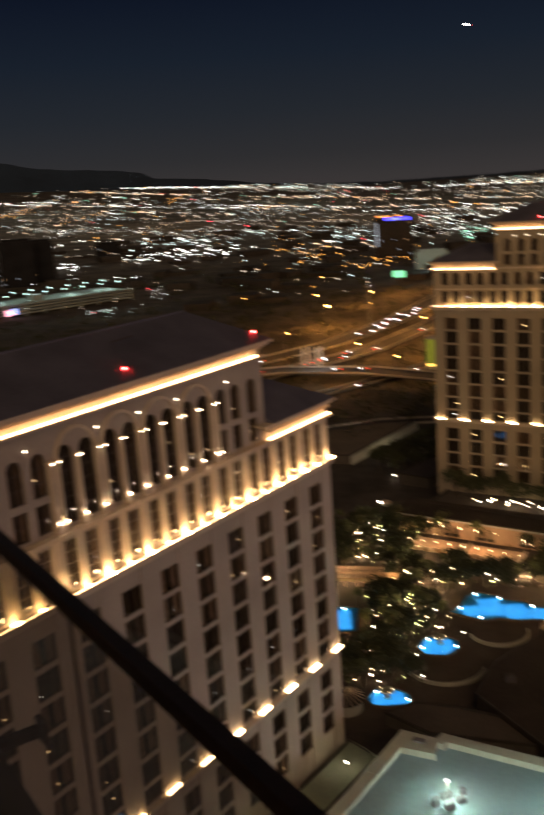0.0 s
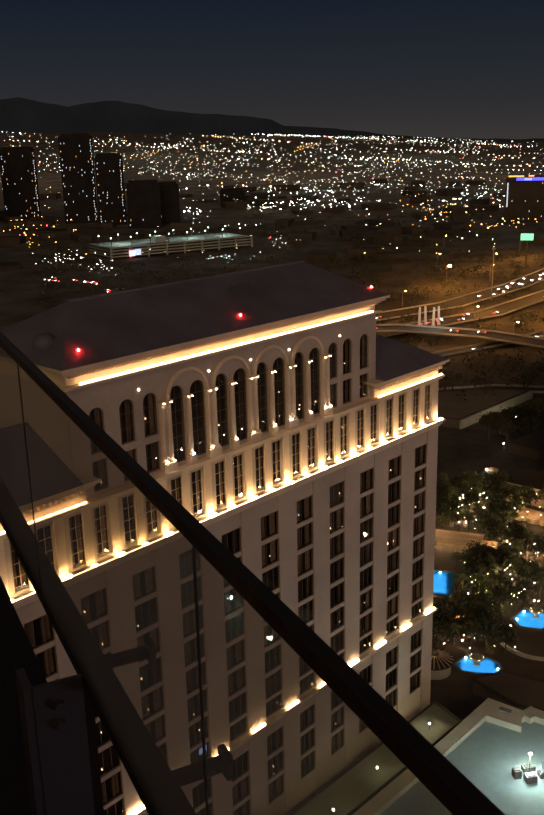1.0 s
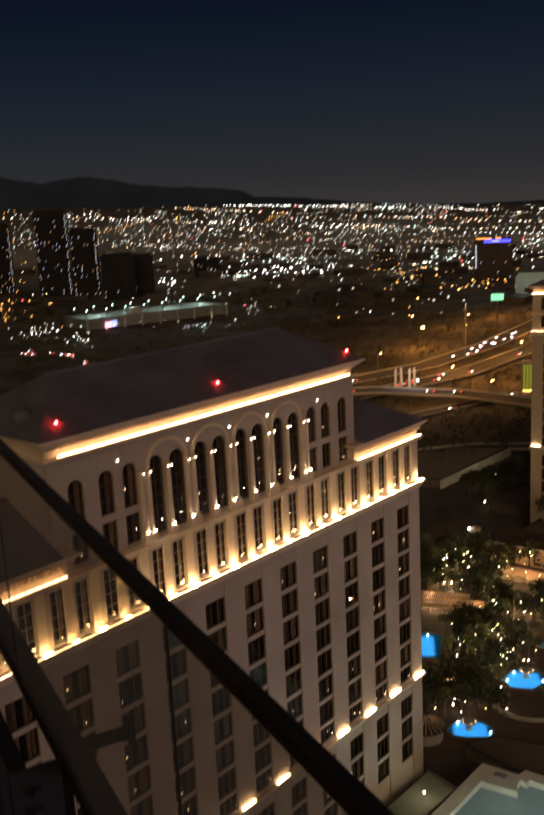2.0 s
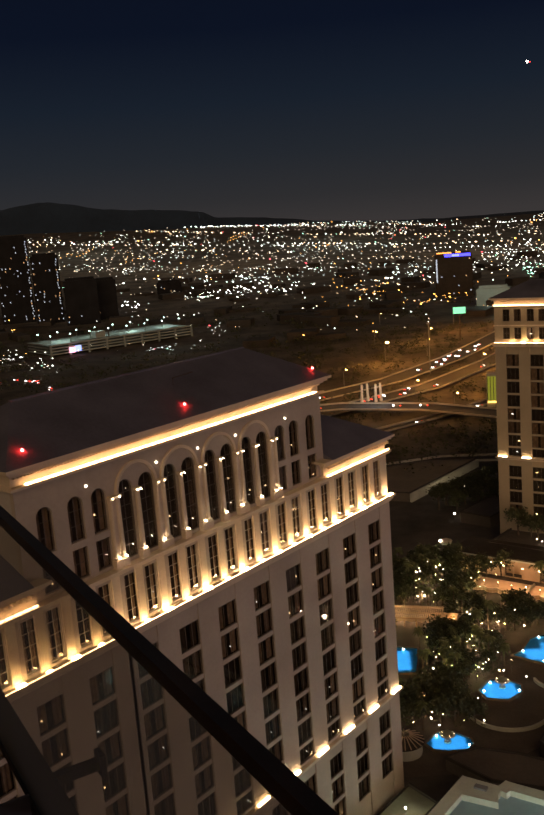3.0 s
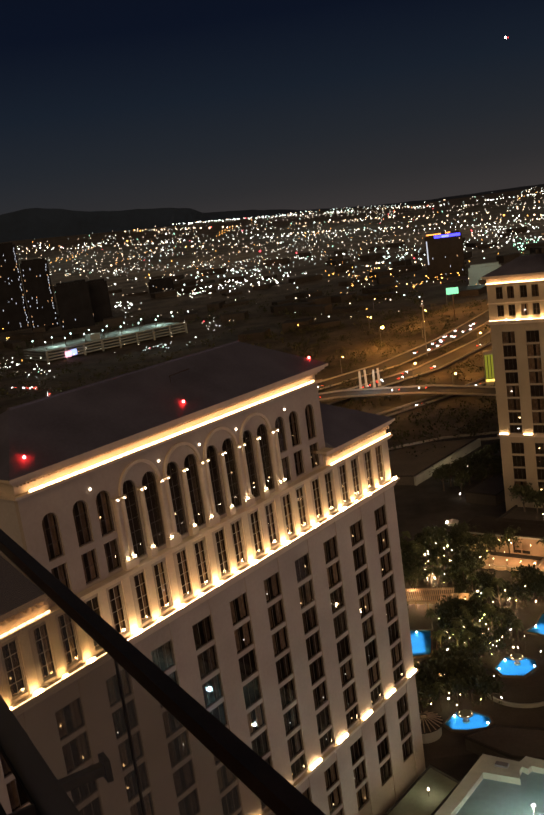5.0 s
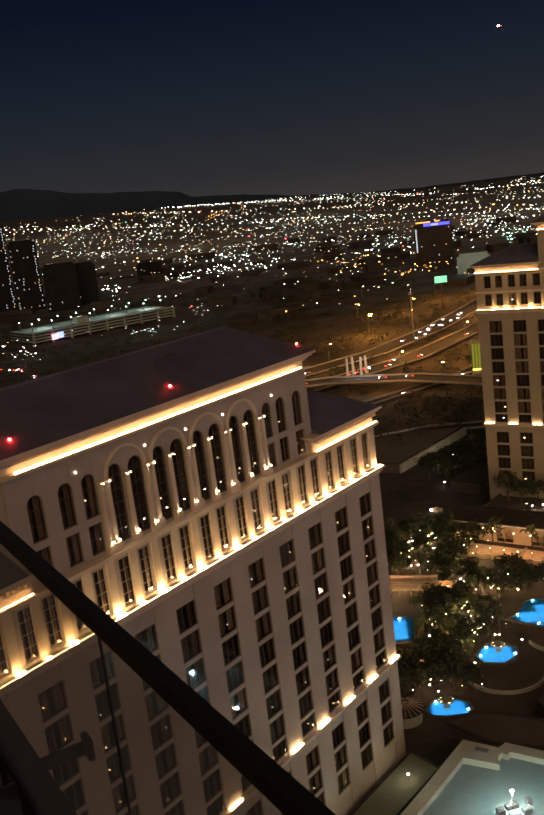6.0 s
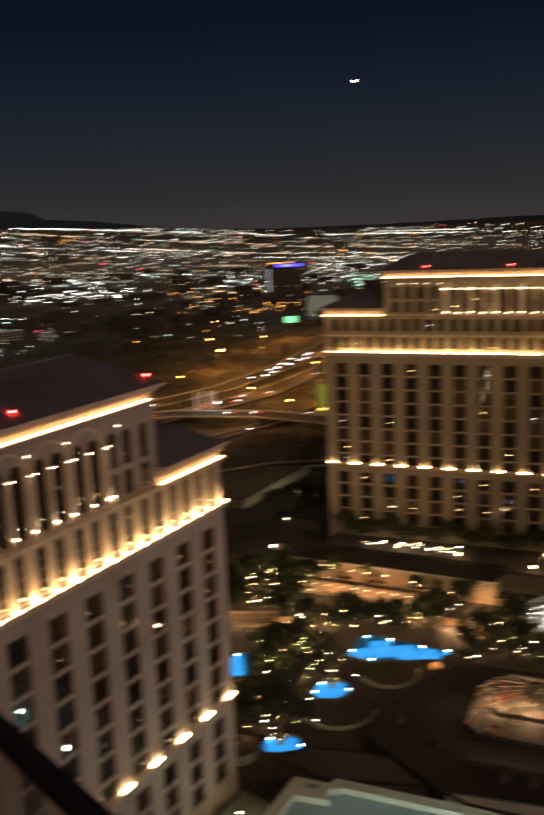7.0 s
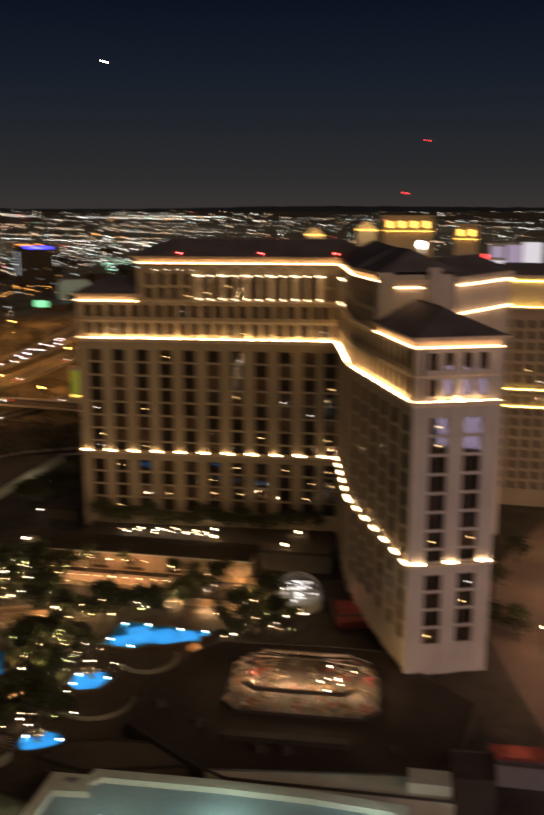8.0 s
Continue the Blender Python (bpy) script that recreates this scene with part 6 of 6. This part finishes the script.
# ---- roads
def road(name, line, width, z, label, material=None):
    g = Geo()
    L_, R_ = [], []
    for k, p in enumerate(line):
        a, b = Vector(line[max(0, k - 1)]), Vector(line[min(len(line) - 1, k + 1)])
        d = (b - a).normalized()
        nrm = Vector((-d.y, d.x)) * width / 2
        L_.append(Vector(p) + nrm)
        R_.append(Vector(p) - nrm)
    for k in range(len(line) - 1):
        g.prism([tuple(R_[k]), tuple(R_[k + 1]), tuple(L_[k + 1]), tuple(L_[k])], z - 0.5, z)
    ob = single(name, g, material or M_ASPHALT, label, "road", kind="structure")
    for side in (L_, R_):
        rg = Geo()
        for k in range(len(line) - 1):
            p, q = side[k], side[k + 1]
            d = (q - p).normalized()
            w = Vector((-d.y, d.x)) * 0.3
            rg.prism([tuple(p - w), tuple(q - w), tuple(q + w), tuple(p + w)], z, z + 1.2)
        part("barrier", rg, M_BARRIER, ob, "pale concrete barrier")
    return ob


M_BARRIER = mat("concrete_barrier", (0.4, 0.36, 0.3), 0.85, vary=0.2, scale=0.1, fine=1)
hw1 = [(-160, 640), (-60, 690), (20, 770), (80, 870), (130, 980), (190, 1120), (290, 1300)]
hw2 = [(-150, 600), (-40, 640), (50, 730), (115, 840), (170, 960), (240, 1110), (340, 1290)]
hw3 = [(-20, 560), (70, 640), (150, 740), (230, 860), (330, 1020)]
road("highway", hw1, 24, 1.0, "sodium-lit highway carriageway curving into the distance")
road("highway", hw2, 22, 1.4, "sodium-lit highway carriageway curving into the distance")
road("slip_road", hw3, 10, 0.8, "dark slip road beside the highway")
road("overpass", [(-220, 585), (-100, 628), (-20, 640), (40, 622), (120, 560), (260, 520)], 22, 7.0, "curved concrete overpass ramp across the highway")
road("service_road", [(-60, 470), (40, 505), (140, 500), (260, 440)], 12, 0.6, "dark service road behind the towers")
single("boundary_wall", Geo().prism([(17.2, 431.2), (56.7, 490), (57.6, 489.4), (18.1, 430.6)], 0, 4.2), M_PARAPET, "long pale boundary wall beside dark planting", "wall")
flat_building([(17, 431.8), (56, 489.9), (30, 492), (-20, 469), (-30, 446)], 0, 4.6, "dark flat-roofed hall behind a pale wall", 0.3, M_TARROOF, "flat_hall")
plant([broadleaf(s) for s in (31, 32, 33)], [(34, 424), (40, 432), (46, 440), (43, 424), (52, 446), (58, 455), (50, 430), (57, 440), (64, 462), (48, 416), (38, 412), (62, 430), (56, 420), (30, 418), (68, 450)], 1.1, 1.7)
yd = flat_building([(38, 398), (58, 424), (70, 415), (50, 389)], 0, 5, "low dark house among trees", 0.3, M_TARROOF, "low_house")
for x, y in ((37, 436), (45, 446), (55, 462), (36, 404)):
    garden_lamp(x, y, M_GLOBE_W, 2.0, 0.3)
point_lamp("wall_light", 44, 448, 9, 1000, (1.0, 0.85, 0.6), 1.0)

# sodium street lamps
def street_lamp(x, y, h, head=0.75):
    b = base("street_lamp", pose(x, y, 0), "tall highway lamp with an orange sodium head", "street lamp", "highway lamps")
    part("pole", Geo().tube([(0, 0, 0), (0, 0, h)], [0.35, 0.18], 6), M_GREY, b)
    part("arm", Geo().tube([(0, 0, h), (2.2, 0, h + 0.5)], 0.12, 5), M_GREY, b)
    part("head", Geo().ball(2.4, 0, h + 0.3, head, 4, 7, 0.6), M_SODIUM, b)


LAMPS = ((18, 870, 20), (60, 905, 16), (100, 800, 14), (-20, 760, 14), (36, 700, 12), (90, 700, 12), (130, 850, 14), (150, 1000, 14), (185, 1180, 14), (70, 1010, 14), (-70, 660, 12), (10, 1010, 14), (60, 640, 12), (110, 640, 12), (110, 1150, 14), (20, 1200, 14))
for x, y, h in LAMPS:
    street_lamp(x, y, h, 1.7 if h == 20 else rng.uniform(0.5, 0.95))
for x, y, e in ((18, 868, 110000), (100, 800, 60000), (45, 745, 60000), (-40, 700, 40000), (140, 930, 75000), (80, 690, 50000), (60, 1000, 60000), (110, 1090, 70000), (180, 1120, 60000), (20, 610, 20000)):
    point_lamp("sodium_glow", x, y, 26, e * 0.62, (1.0, 0.44, 0.1), 2.0)
pm = base("light_mast", pose(55, 800, 0), "bare tall highway mast", "mast")
part("pole", Geo().tube([(0, 0, 0), (0, 0, 44)], [0.6, 0.35], 6), M_GREY, pm)
part("crown", Geo().box(-1.6, 1.6, -1.6, 1.6, 43.6, 44.4), M_GREY, pm)
for k, dx in enumerate((-3, 1.5, 7, 11)):
    g = base("sculpture_post", pose(-2 + dx, 652 + (k % 2) * 4, 7.0, 0, 1.5 * (-1) ** k, 0), "pale leaning post on the overpass ramp", "post", "overpass posts")
    part("shaft", Geo().tube([(0, 0, 0), (0, 0, 2.0), (0, 0, 13)], [1.5, 1.1, 0.9], 6), M_TRIM, g)


gx, gy = polar(7.67, 650)
ge = base("lit_entrance", pose(gx, gy, 0, 0, 0, -7.67), "small block with a yellow-green lit glass front", "building")
part("body", Geo().box(-3.8, 3.8, 0.5, 9, 0, 24), M_BARRIER, ge)
part("lit_front", Geo().box(-3.2, 3.2, 0.1, 0.45, 4, 22), M_LIMEFRONT, ge, "yellow-green lit glazing")
for k in range(4):
    part("mullion", Geo().box(-3.2 + 2.13 * k - 0.2, -3.2 + 2.13 * k + 0.2, -0.2, 0.1, 4, 22), M_METAL, ge)
part("lamp", Geo().box(-3.0, 3.0, -0.5, 0.05, 3, 4.4), M_LIMELAMP, ge, "bright yellow lamp strip")
point_lamp("bridge_light", 6, 636, 24, 7000, (0.8, 0.92, 1.0), 1.0)


# traffic: cars with lamps
def car_proto():
    b = base("car", pose(0, -500, 0), "small dark car with its head and tail lamps on", "car", "cars on the highway")
    g = Geo().prism([(-2.2, -0.9), (2.2, -0.9), (2.2, 0.9), (-2.2, 0.9)], 0.3, 0.95)
    g.prism([(-1.5, -0.8), (1.1, -0.8), (1.1, 0.8), (-1.5, 0.8)], 0.95, 1.5, [(-1.1, -0.65), (0.5, -0.65), (0.5, 0.65), (-1.1, 0.65)])
    part("body", g, M_GREY, b)
    for sx in (-1.4, 1.4):
        for sy in (-0.9, 0.9):
            part("wheel", Geo().tube([(sx, sy - 0.1, 0.34), (sx, sy + 0.1, 0.34)], 0.34, 8), M_METAL, b)
    for sy in (-0.62, 0.62):
        part("headlight", Geo().box(2.15, 2.75, sy - 0.42, sy + 0.42, 0.45, 1.2), M_HEAD, b)
        part("tail_lamp", Geo().box(-2.6, -2.15, sy - 0.3, sy + 0.3, 0.5, 1.0), M_TAIL, b)
    return b


M_HEAD = glow_mat("headlamp", (0.95, 0.95, 1.0), 5.0, False)
M_TAIL = glow_mat("tail_lamp_red", (1.0, 0.06, 0.03), 3.0, False)
cp = car_proto()
for line, n, z, flip in ((hw1, 30, 1.0, 180), (hw2, 26, 1.4, 0), (hw3, 6, 0.8, 180), ([(-520, 900), (-420, 930), (-330, 880), (-250, 760)], 26, 0.05, 180), ([(-60, 470), (40, 505), (140, 500)], 4, 0.6, 180), ([(-100, 628), (-20, 640), (40, 622)], 4, 7.0, 180)):
    for k in range(n):
        t = rng.uniform(0, len(line) - 1.01)
        i = int(t)
        p, q = Vector(line[i]), Vector(line[i + 1])
        o = p.lerp(q, t - i)
        d = (q - p).normalized()
        side = rng.choice((-7, -3.5, 0, 3.5, 7)) * (0.5 if n < 8 else 1)
        copy_thing(cp, pose(o.x - d.y * side, o.y + d.x * side, z, 0, 0, math.degrees(math.atan2(d.y, d.x)) + flip))
for c in list(cp.children_recursive):
    bpy.data.objects.remove(c)
bpy.data.objects.remove(cp)

# low dark blocks and tree masses of the middle distance
rd2 = random.Random(21)
for k in range(150):
    az, r = rd2.uniform(-26, 14), rd2.uniform(1000, 2300)
    x, y = polar(az, r)
    if math.hypot(x + 300, y - 1150) < 190 or (1 < az < 10 and r < 1250):
        continue
    w, d, h, a = rd2.uniform(20, 60), rd2.uniform(15, 35), rd2.uniform(5, 14), rd2.uniform(0, 3.14)
    z0 = ground_z(r, az) - 1
    pts = [(x + math.cos(a) * u * w / 2 - math.sin(a) * v * d / 2, y + math.sin(a) * u * w / 2 + math.cos(a) * v * d / 2) for u, v in ((-1, -1), (1, -1), (1, 1), (-1, 1))]
    single("low_building", Geo().prism(pts, z0, z0 + h), M_LOWBLOCK, "dark low commercial block in the middle distance", "building", "far commercial blocks")
tw = Geo()
for k in range(1150):
    az, r = rd2.uniform(-24, 9), rd2.uniform(700, 1650)
    if az > -4 and r < 1150 or 4 < az and r < 1380:
        continue
    x, y = polar(az, r)
    if math.hypot(x + 300, y - 1150) < 130:
        continue
    s = rd2.uniform(3, 8)
    for j in range(22):
        c = Vector((x + rd2.gauss(0, s * 0.5), y + rd2.gauss(0, s * 0.5), rd2.uniform(s * 0.4, s * 1.3)))
        u = Vector((rd2.gauss(0, 1), rd2.gauss(0, 1), rd2.gauss(0, 1))).normalized() * s * 0.2
        w = u.cross(Vector((0.3, 0.2, 1))).normalized() * s * 0.18
        tw.poly([c - u, c + w, c + u, c - w])
for k in range(1100):     # scrub along the highway verges
    az, r = rd2.uniform(-5, 10), rd2.uniform(470, 1150)
    x, y = polar(az, r)
    near = min((Vector((x, y)) - Vector(p).lerp(Vector(q), f)).length for ln in (hw1, hw2, hw3) for p, q in zip(ln, ln[1:]) for f in (0, 0.33, 0.66, 1))
    if near < 22 or y < 505 and x > 40:
        continue
    s = rd2.uniform(2.0, 5.5)
    for j in range(34):
        c = Vector((x + rd2.gauss(0, s * 0.5), y + rd2.gauss(0, s * 0.5), rd2.uniform(s * 0.15, s * 1.2)))
        u = Vector((rd2.gauss(0, 1), rd2.gauss(0, 1), rd2.gauss(0, 1))).normalized() * s * 0.17
        w = u.cross(Vector((0.3, 0.2, 1))).normalized() * s * 0.14
        tw.poly([c - u, c + w, c + u, c - w])
single("far_trees", tw, M_LEAF, "dark tree masses between the far lots", "trees", kind="stuff")


# ---- buildings behind the farther tower
def side_hotel():
    x, y = polar(33.4, 420)
    b = base("yellow_lit_hotel", facing(x, y, 0.83, -0.55), "beige hotel block with yellow lit cornices", "building")
    L2 = 70
    g = Geo()
    cs = [4 + 5.2 * k for k in range(13)]
    rows = [(48 + 5 * j - 46 + 6, 48 + 5 * j - 46 + 9.6) for j in range(16)]
    wall_grid(g, 0, L2, 0, 92, [(c - 1.1, c + 1.1) for c in cs], rows, 0, 0.6, 0.1)
    # golden stucco puts the yellow light on this beige wall into its colour
    part("wall", g, M_STUCCO_B, b)
    for c in cs[:7]:
        for r0, r1 in rows[8:]:
            window(b, c, r0, 2.2, 3.6, 0.3, nx=2, lit=0.05, far=True)
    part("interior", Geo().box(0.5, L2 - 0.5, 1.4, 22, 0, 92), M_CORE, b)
    part("attic", Geo().box(0, L2, 1.0, 22, 92, 105).box(-0.8, L2 + 0.8, 0.2, 23, 105, 106.5), M_TRIM, b)
    part("cornice", Geo().box(-1.2, L2 + 1.2, -1.2, 1, 91.2, 92.2), M_TRIM, b)
    part("string_course", Geo().box(-0.8, L2 + 0.8, -0.8, 0.2, 54, 54.8), M_TRIM, b)
    part("string_course", Geo().box(-0.8, L2 + 0.8, -0.8, 0.2, 46, 46.8), M_TRIM, b)
    for z, y_ in ((103.6, 0.6), (92.3, -0.6), (54.9, -0.5), (46.9, -0.5)):
        light_strip(b, 0, L2, y_, z, 0.3, M_STRIP_Y, "yellow light strip")
    part("roof", Geo().prism([(-1, 0), (L2 + 1, 0), (L2 + 1, 23), (-1, 23)], 106.5, 111, [(6, 8), (L2 - 6, 8), (L2 - 6, 15), (6, 15)]), M_ROOF, b)


side_hotel()


def gold_hotel(az, r, w, z0, z1, bays, label):
    x, y = polar(az, r)
    b = base("gold_lit_hotel", pose(x, y, 0, 0, 0, -az), label, "building", "gold-lit hotels")
    part("body", Geo().box(-w / 2, w / 2, 0.8, 24, 0, z1), M_TRIM, b)
    step = w / bays
    for k in range(bays):
        c = -w / 2 + step * (k + 0.5)
        part("lit_bay", Geo().box(c - step * 0.2, c + step * 0.2, 0.3, 0.79, z1 - 10, z1 - 4), M_GOLD, b, "glowing golden bay")
        part("pier", Geo().box(c + step * 0.36, c + step * 0.64, -0.4, 0.8, z1 - 13, z1 - 2), M_TRIM, b)
    part("roof", Geo().prism([(-w / 2 - 2, -1), (w / 2 + 2, -1), (w / 2 + 2, 26), (-w / 2 - 2, 26)], z1, z1 + 1.4), M_TRIM, b)
    part("light_line", Geo().box(-w / 2, w / 2, -1.4, -1.0, z1 - 13.6, z1 - 13.0), M_GOLD, b)


M_GOLD = glow_mat("golden_bay_light", (1.0, 0.55, 0.11), 3.0)
M_WHITEGLOW = glow_mat("white_beam_lamp", (1.0, 0.94, 0.8), 9.0)
gold_hotel(28.4, 900, 46, 0, 125, 4, "tall hotel with golden lit top arches")
gold_hotel(31.9, 950, 22, 0, 116, 2, "small golden lit hotel crown")


def lit_pediment(az, r, w, z, h, label):
    x, y = polar(az, r)
    b = base("lit_pediment", pose(x, y, 0, 0, 0, -az), label, "building", "lit pediments")
    part("body", Geo().box(-w / 2, w / 2, 0.5, 20, 0, z), M_STUCCO_W, b)
    g = Geo()
    for y0, y1 in ((0.5, 20.0),):
        g.poly([(-w / 2 - 1, y0, z), (w / 2 + 1, y0, z), (w / 2 * 0.3, y0 + 3, z + h), (-w / 2 * 0.3, y0 + 3, z + h)])
        g.poly([(w / 2 + 1, y1, z), (-w / 2 - 1, y1, z), (-w / 2 * 0.3, y0 + 3, z + h), (w / 2 * 0.3, y0 + 3, z + h)])
    part("roof", g, M_TRIM, b)
    part("light_line", Geo().box(-w / 2, w / 2, -0.3, 0.2, z - 0.2, z + 0.7), M_GOLD, b)
    point_lamp("pediment_light", *polar(az, r - 14), z + 4, 5200, (1, 0.75, 0.32), 1.0)


lit_pediment(22.7, 760, 14, 112, 6, "gold-lit pyramid roof behind the far tower")
lit_pediment(25.9, 840, 18, 114, 8, "gold-lit sloping roof behind the far tower")
x, y = polar(29.25, 700)
bl = base("beam_lamp", pose(x, y, 0, 0, 0, -29), "very bright white floodlight on a roof tower", "lamp")
part("tower", Geo().box(-3, 3, 0, 6, 0, 105), M_STUCCO_W, bl)
part("lamp", Geo().ball(0, -0.6, 107.5, 3.0, 6, 10), M_WHITEGLOW, bl)
M_PANELW = glow_mat("white_panel_light", (0.85, 0.85, 1.0), 0.55, False)
M_PANELV = glow_mat("violet_panel_light", (0.6, 0.5, 0.75), 0.4, False)
M_BEACON2 = glow_mat("red_signal_light", (1.0, 0.05, 0.05), 3.0, False)
M_PLANE = glow_mat("landing_light", (1.0, 0.95, 0.9), 9.0, False)
x, y = polar(34.9, 620)
wh = base("white_lit_building", pose(x, y, 0, 0, 0, -35), "white lit building with stacked panels", "building")
part("body", Geo().box(-17, 17, 0.4, 20, 0, 112), M_WHITE, wh)
for k, (x0, x1, z0, z1) in enumerate(((-16, -7, 88, 101), (-6, 3, 97, 111), (4, 16, 95, 113), (-16, -8, 103, 110), (-5, 15, 84, 94))):
    part("light_panel", Geo().box(x0, x1, -0.1, 0.4, z0, z1), M_PANELW if k % 2 == 0 else M_PANELV, wh)
part("red_sign", Geo().box(-21, -18, -0.5, 0.2, 100, 105), M_BEACON2, wh)

# lights in the sky: aircraft on approach
for az, el, r, m_, s in ((10.2, 8.1, 3000, M_PLANE, 3.6), (29.38, 3.73, 2500, M_BEACON2, 2.6), (28.19, 0.68, 2500, M_BEACON2, 3.2), ):
    x, y = polar(az, r)
    z = EYE + r * math.tan(radians(el))
    ac = base("aircraft", pose(x, y, z, 0, 0, 60), "distant aircraft with its navigation lights on", "aircraft", "aircraft over the valley")
    part("fuselage", Geo().tube([(-9, 0, 0), (-6, 0, 0), (6, 0, 0), (9, 0, 0.6)], [0.4, 1.3, 1.3, 0.3], 8), M_WHITE, ac)
    part("wing", Geo().box(-1.5, 1.5, -10, 10, -0.3, 0.1), M_WHITE, ac)
    part("landing_light", Geo().ball(-4, 0, -1.0, s, 5, 8), m_, ac)
    if m_ is M_PLANE:
        part("position_light", Geo().ball(7, -4, -1.0, 1.6, 4, 7), M_BEACON2, ac)

# the big screens along the boulevard, off to the side, tint the near wing's end wall
scr = bpy.data.lights.new("boulevard_screens", "AREA")
scr.shape, scr.size, scr.size_y, scr.energy, scr.color = "RECTANGLE", 90, 40, 37000, (0.76, 0.62, 1.0)
scr_ob = new("boulevard_screens", scr)
scr_ob.matrix_world = look((205, 30, 40), (130, 208, 45))
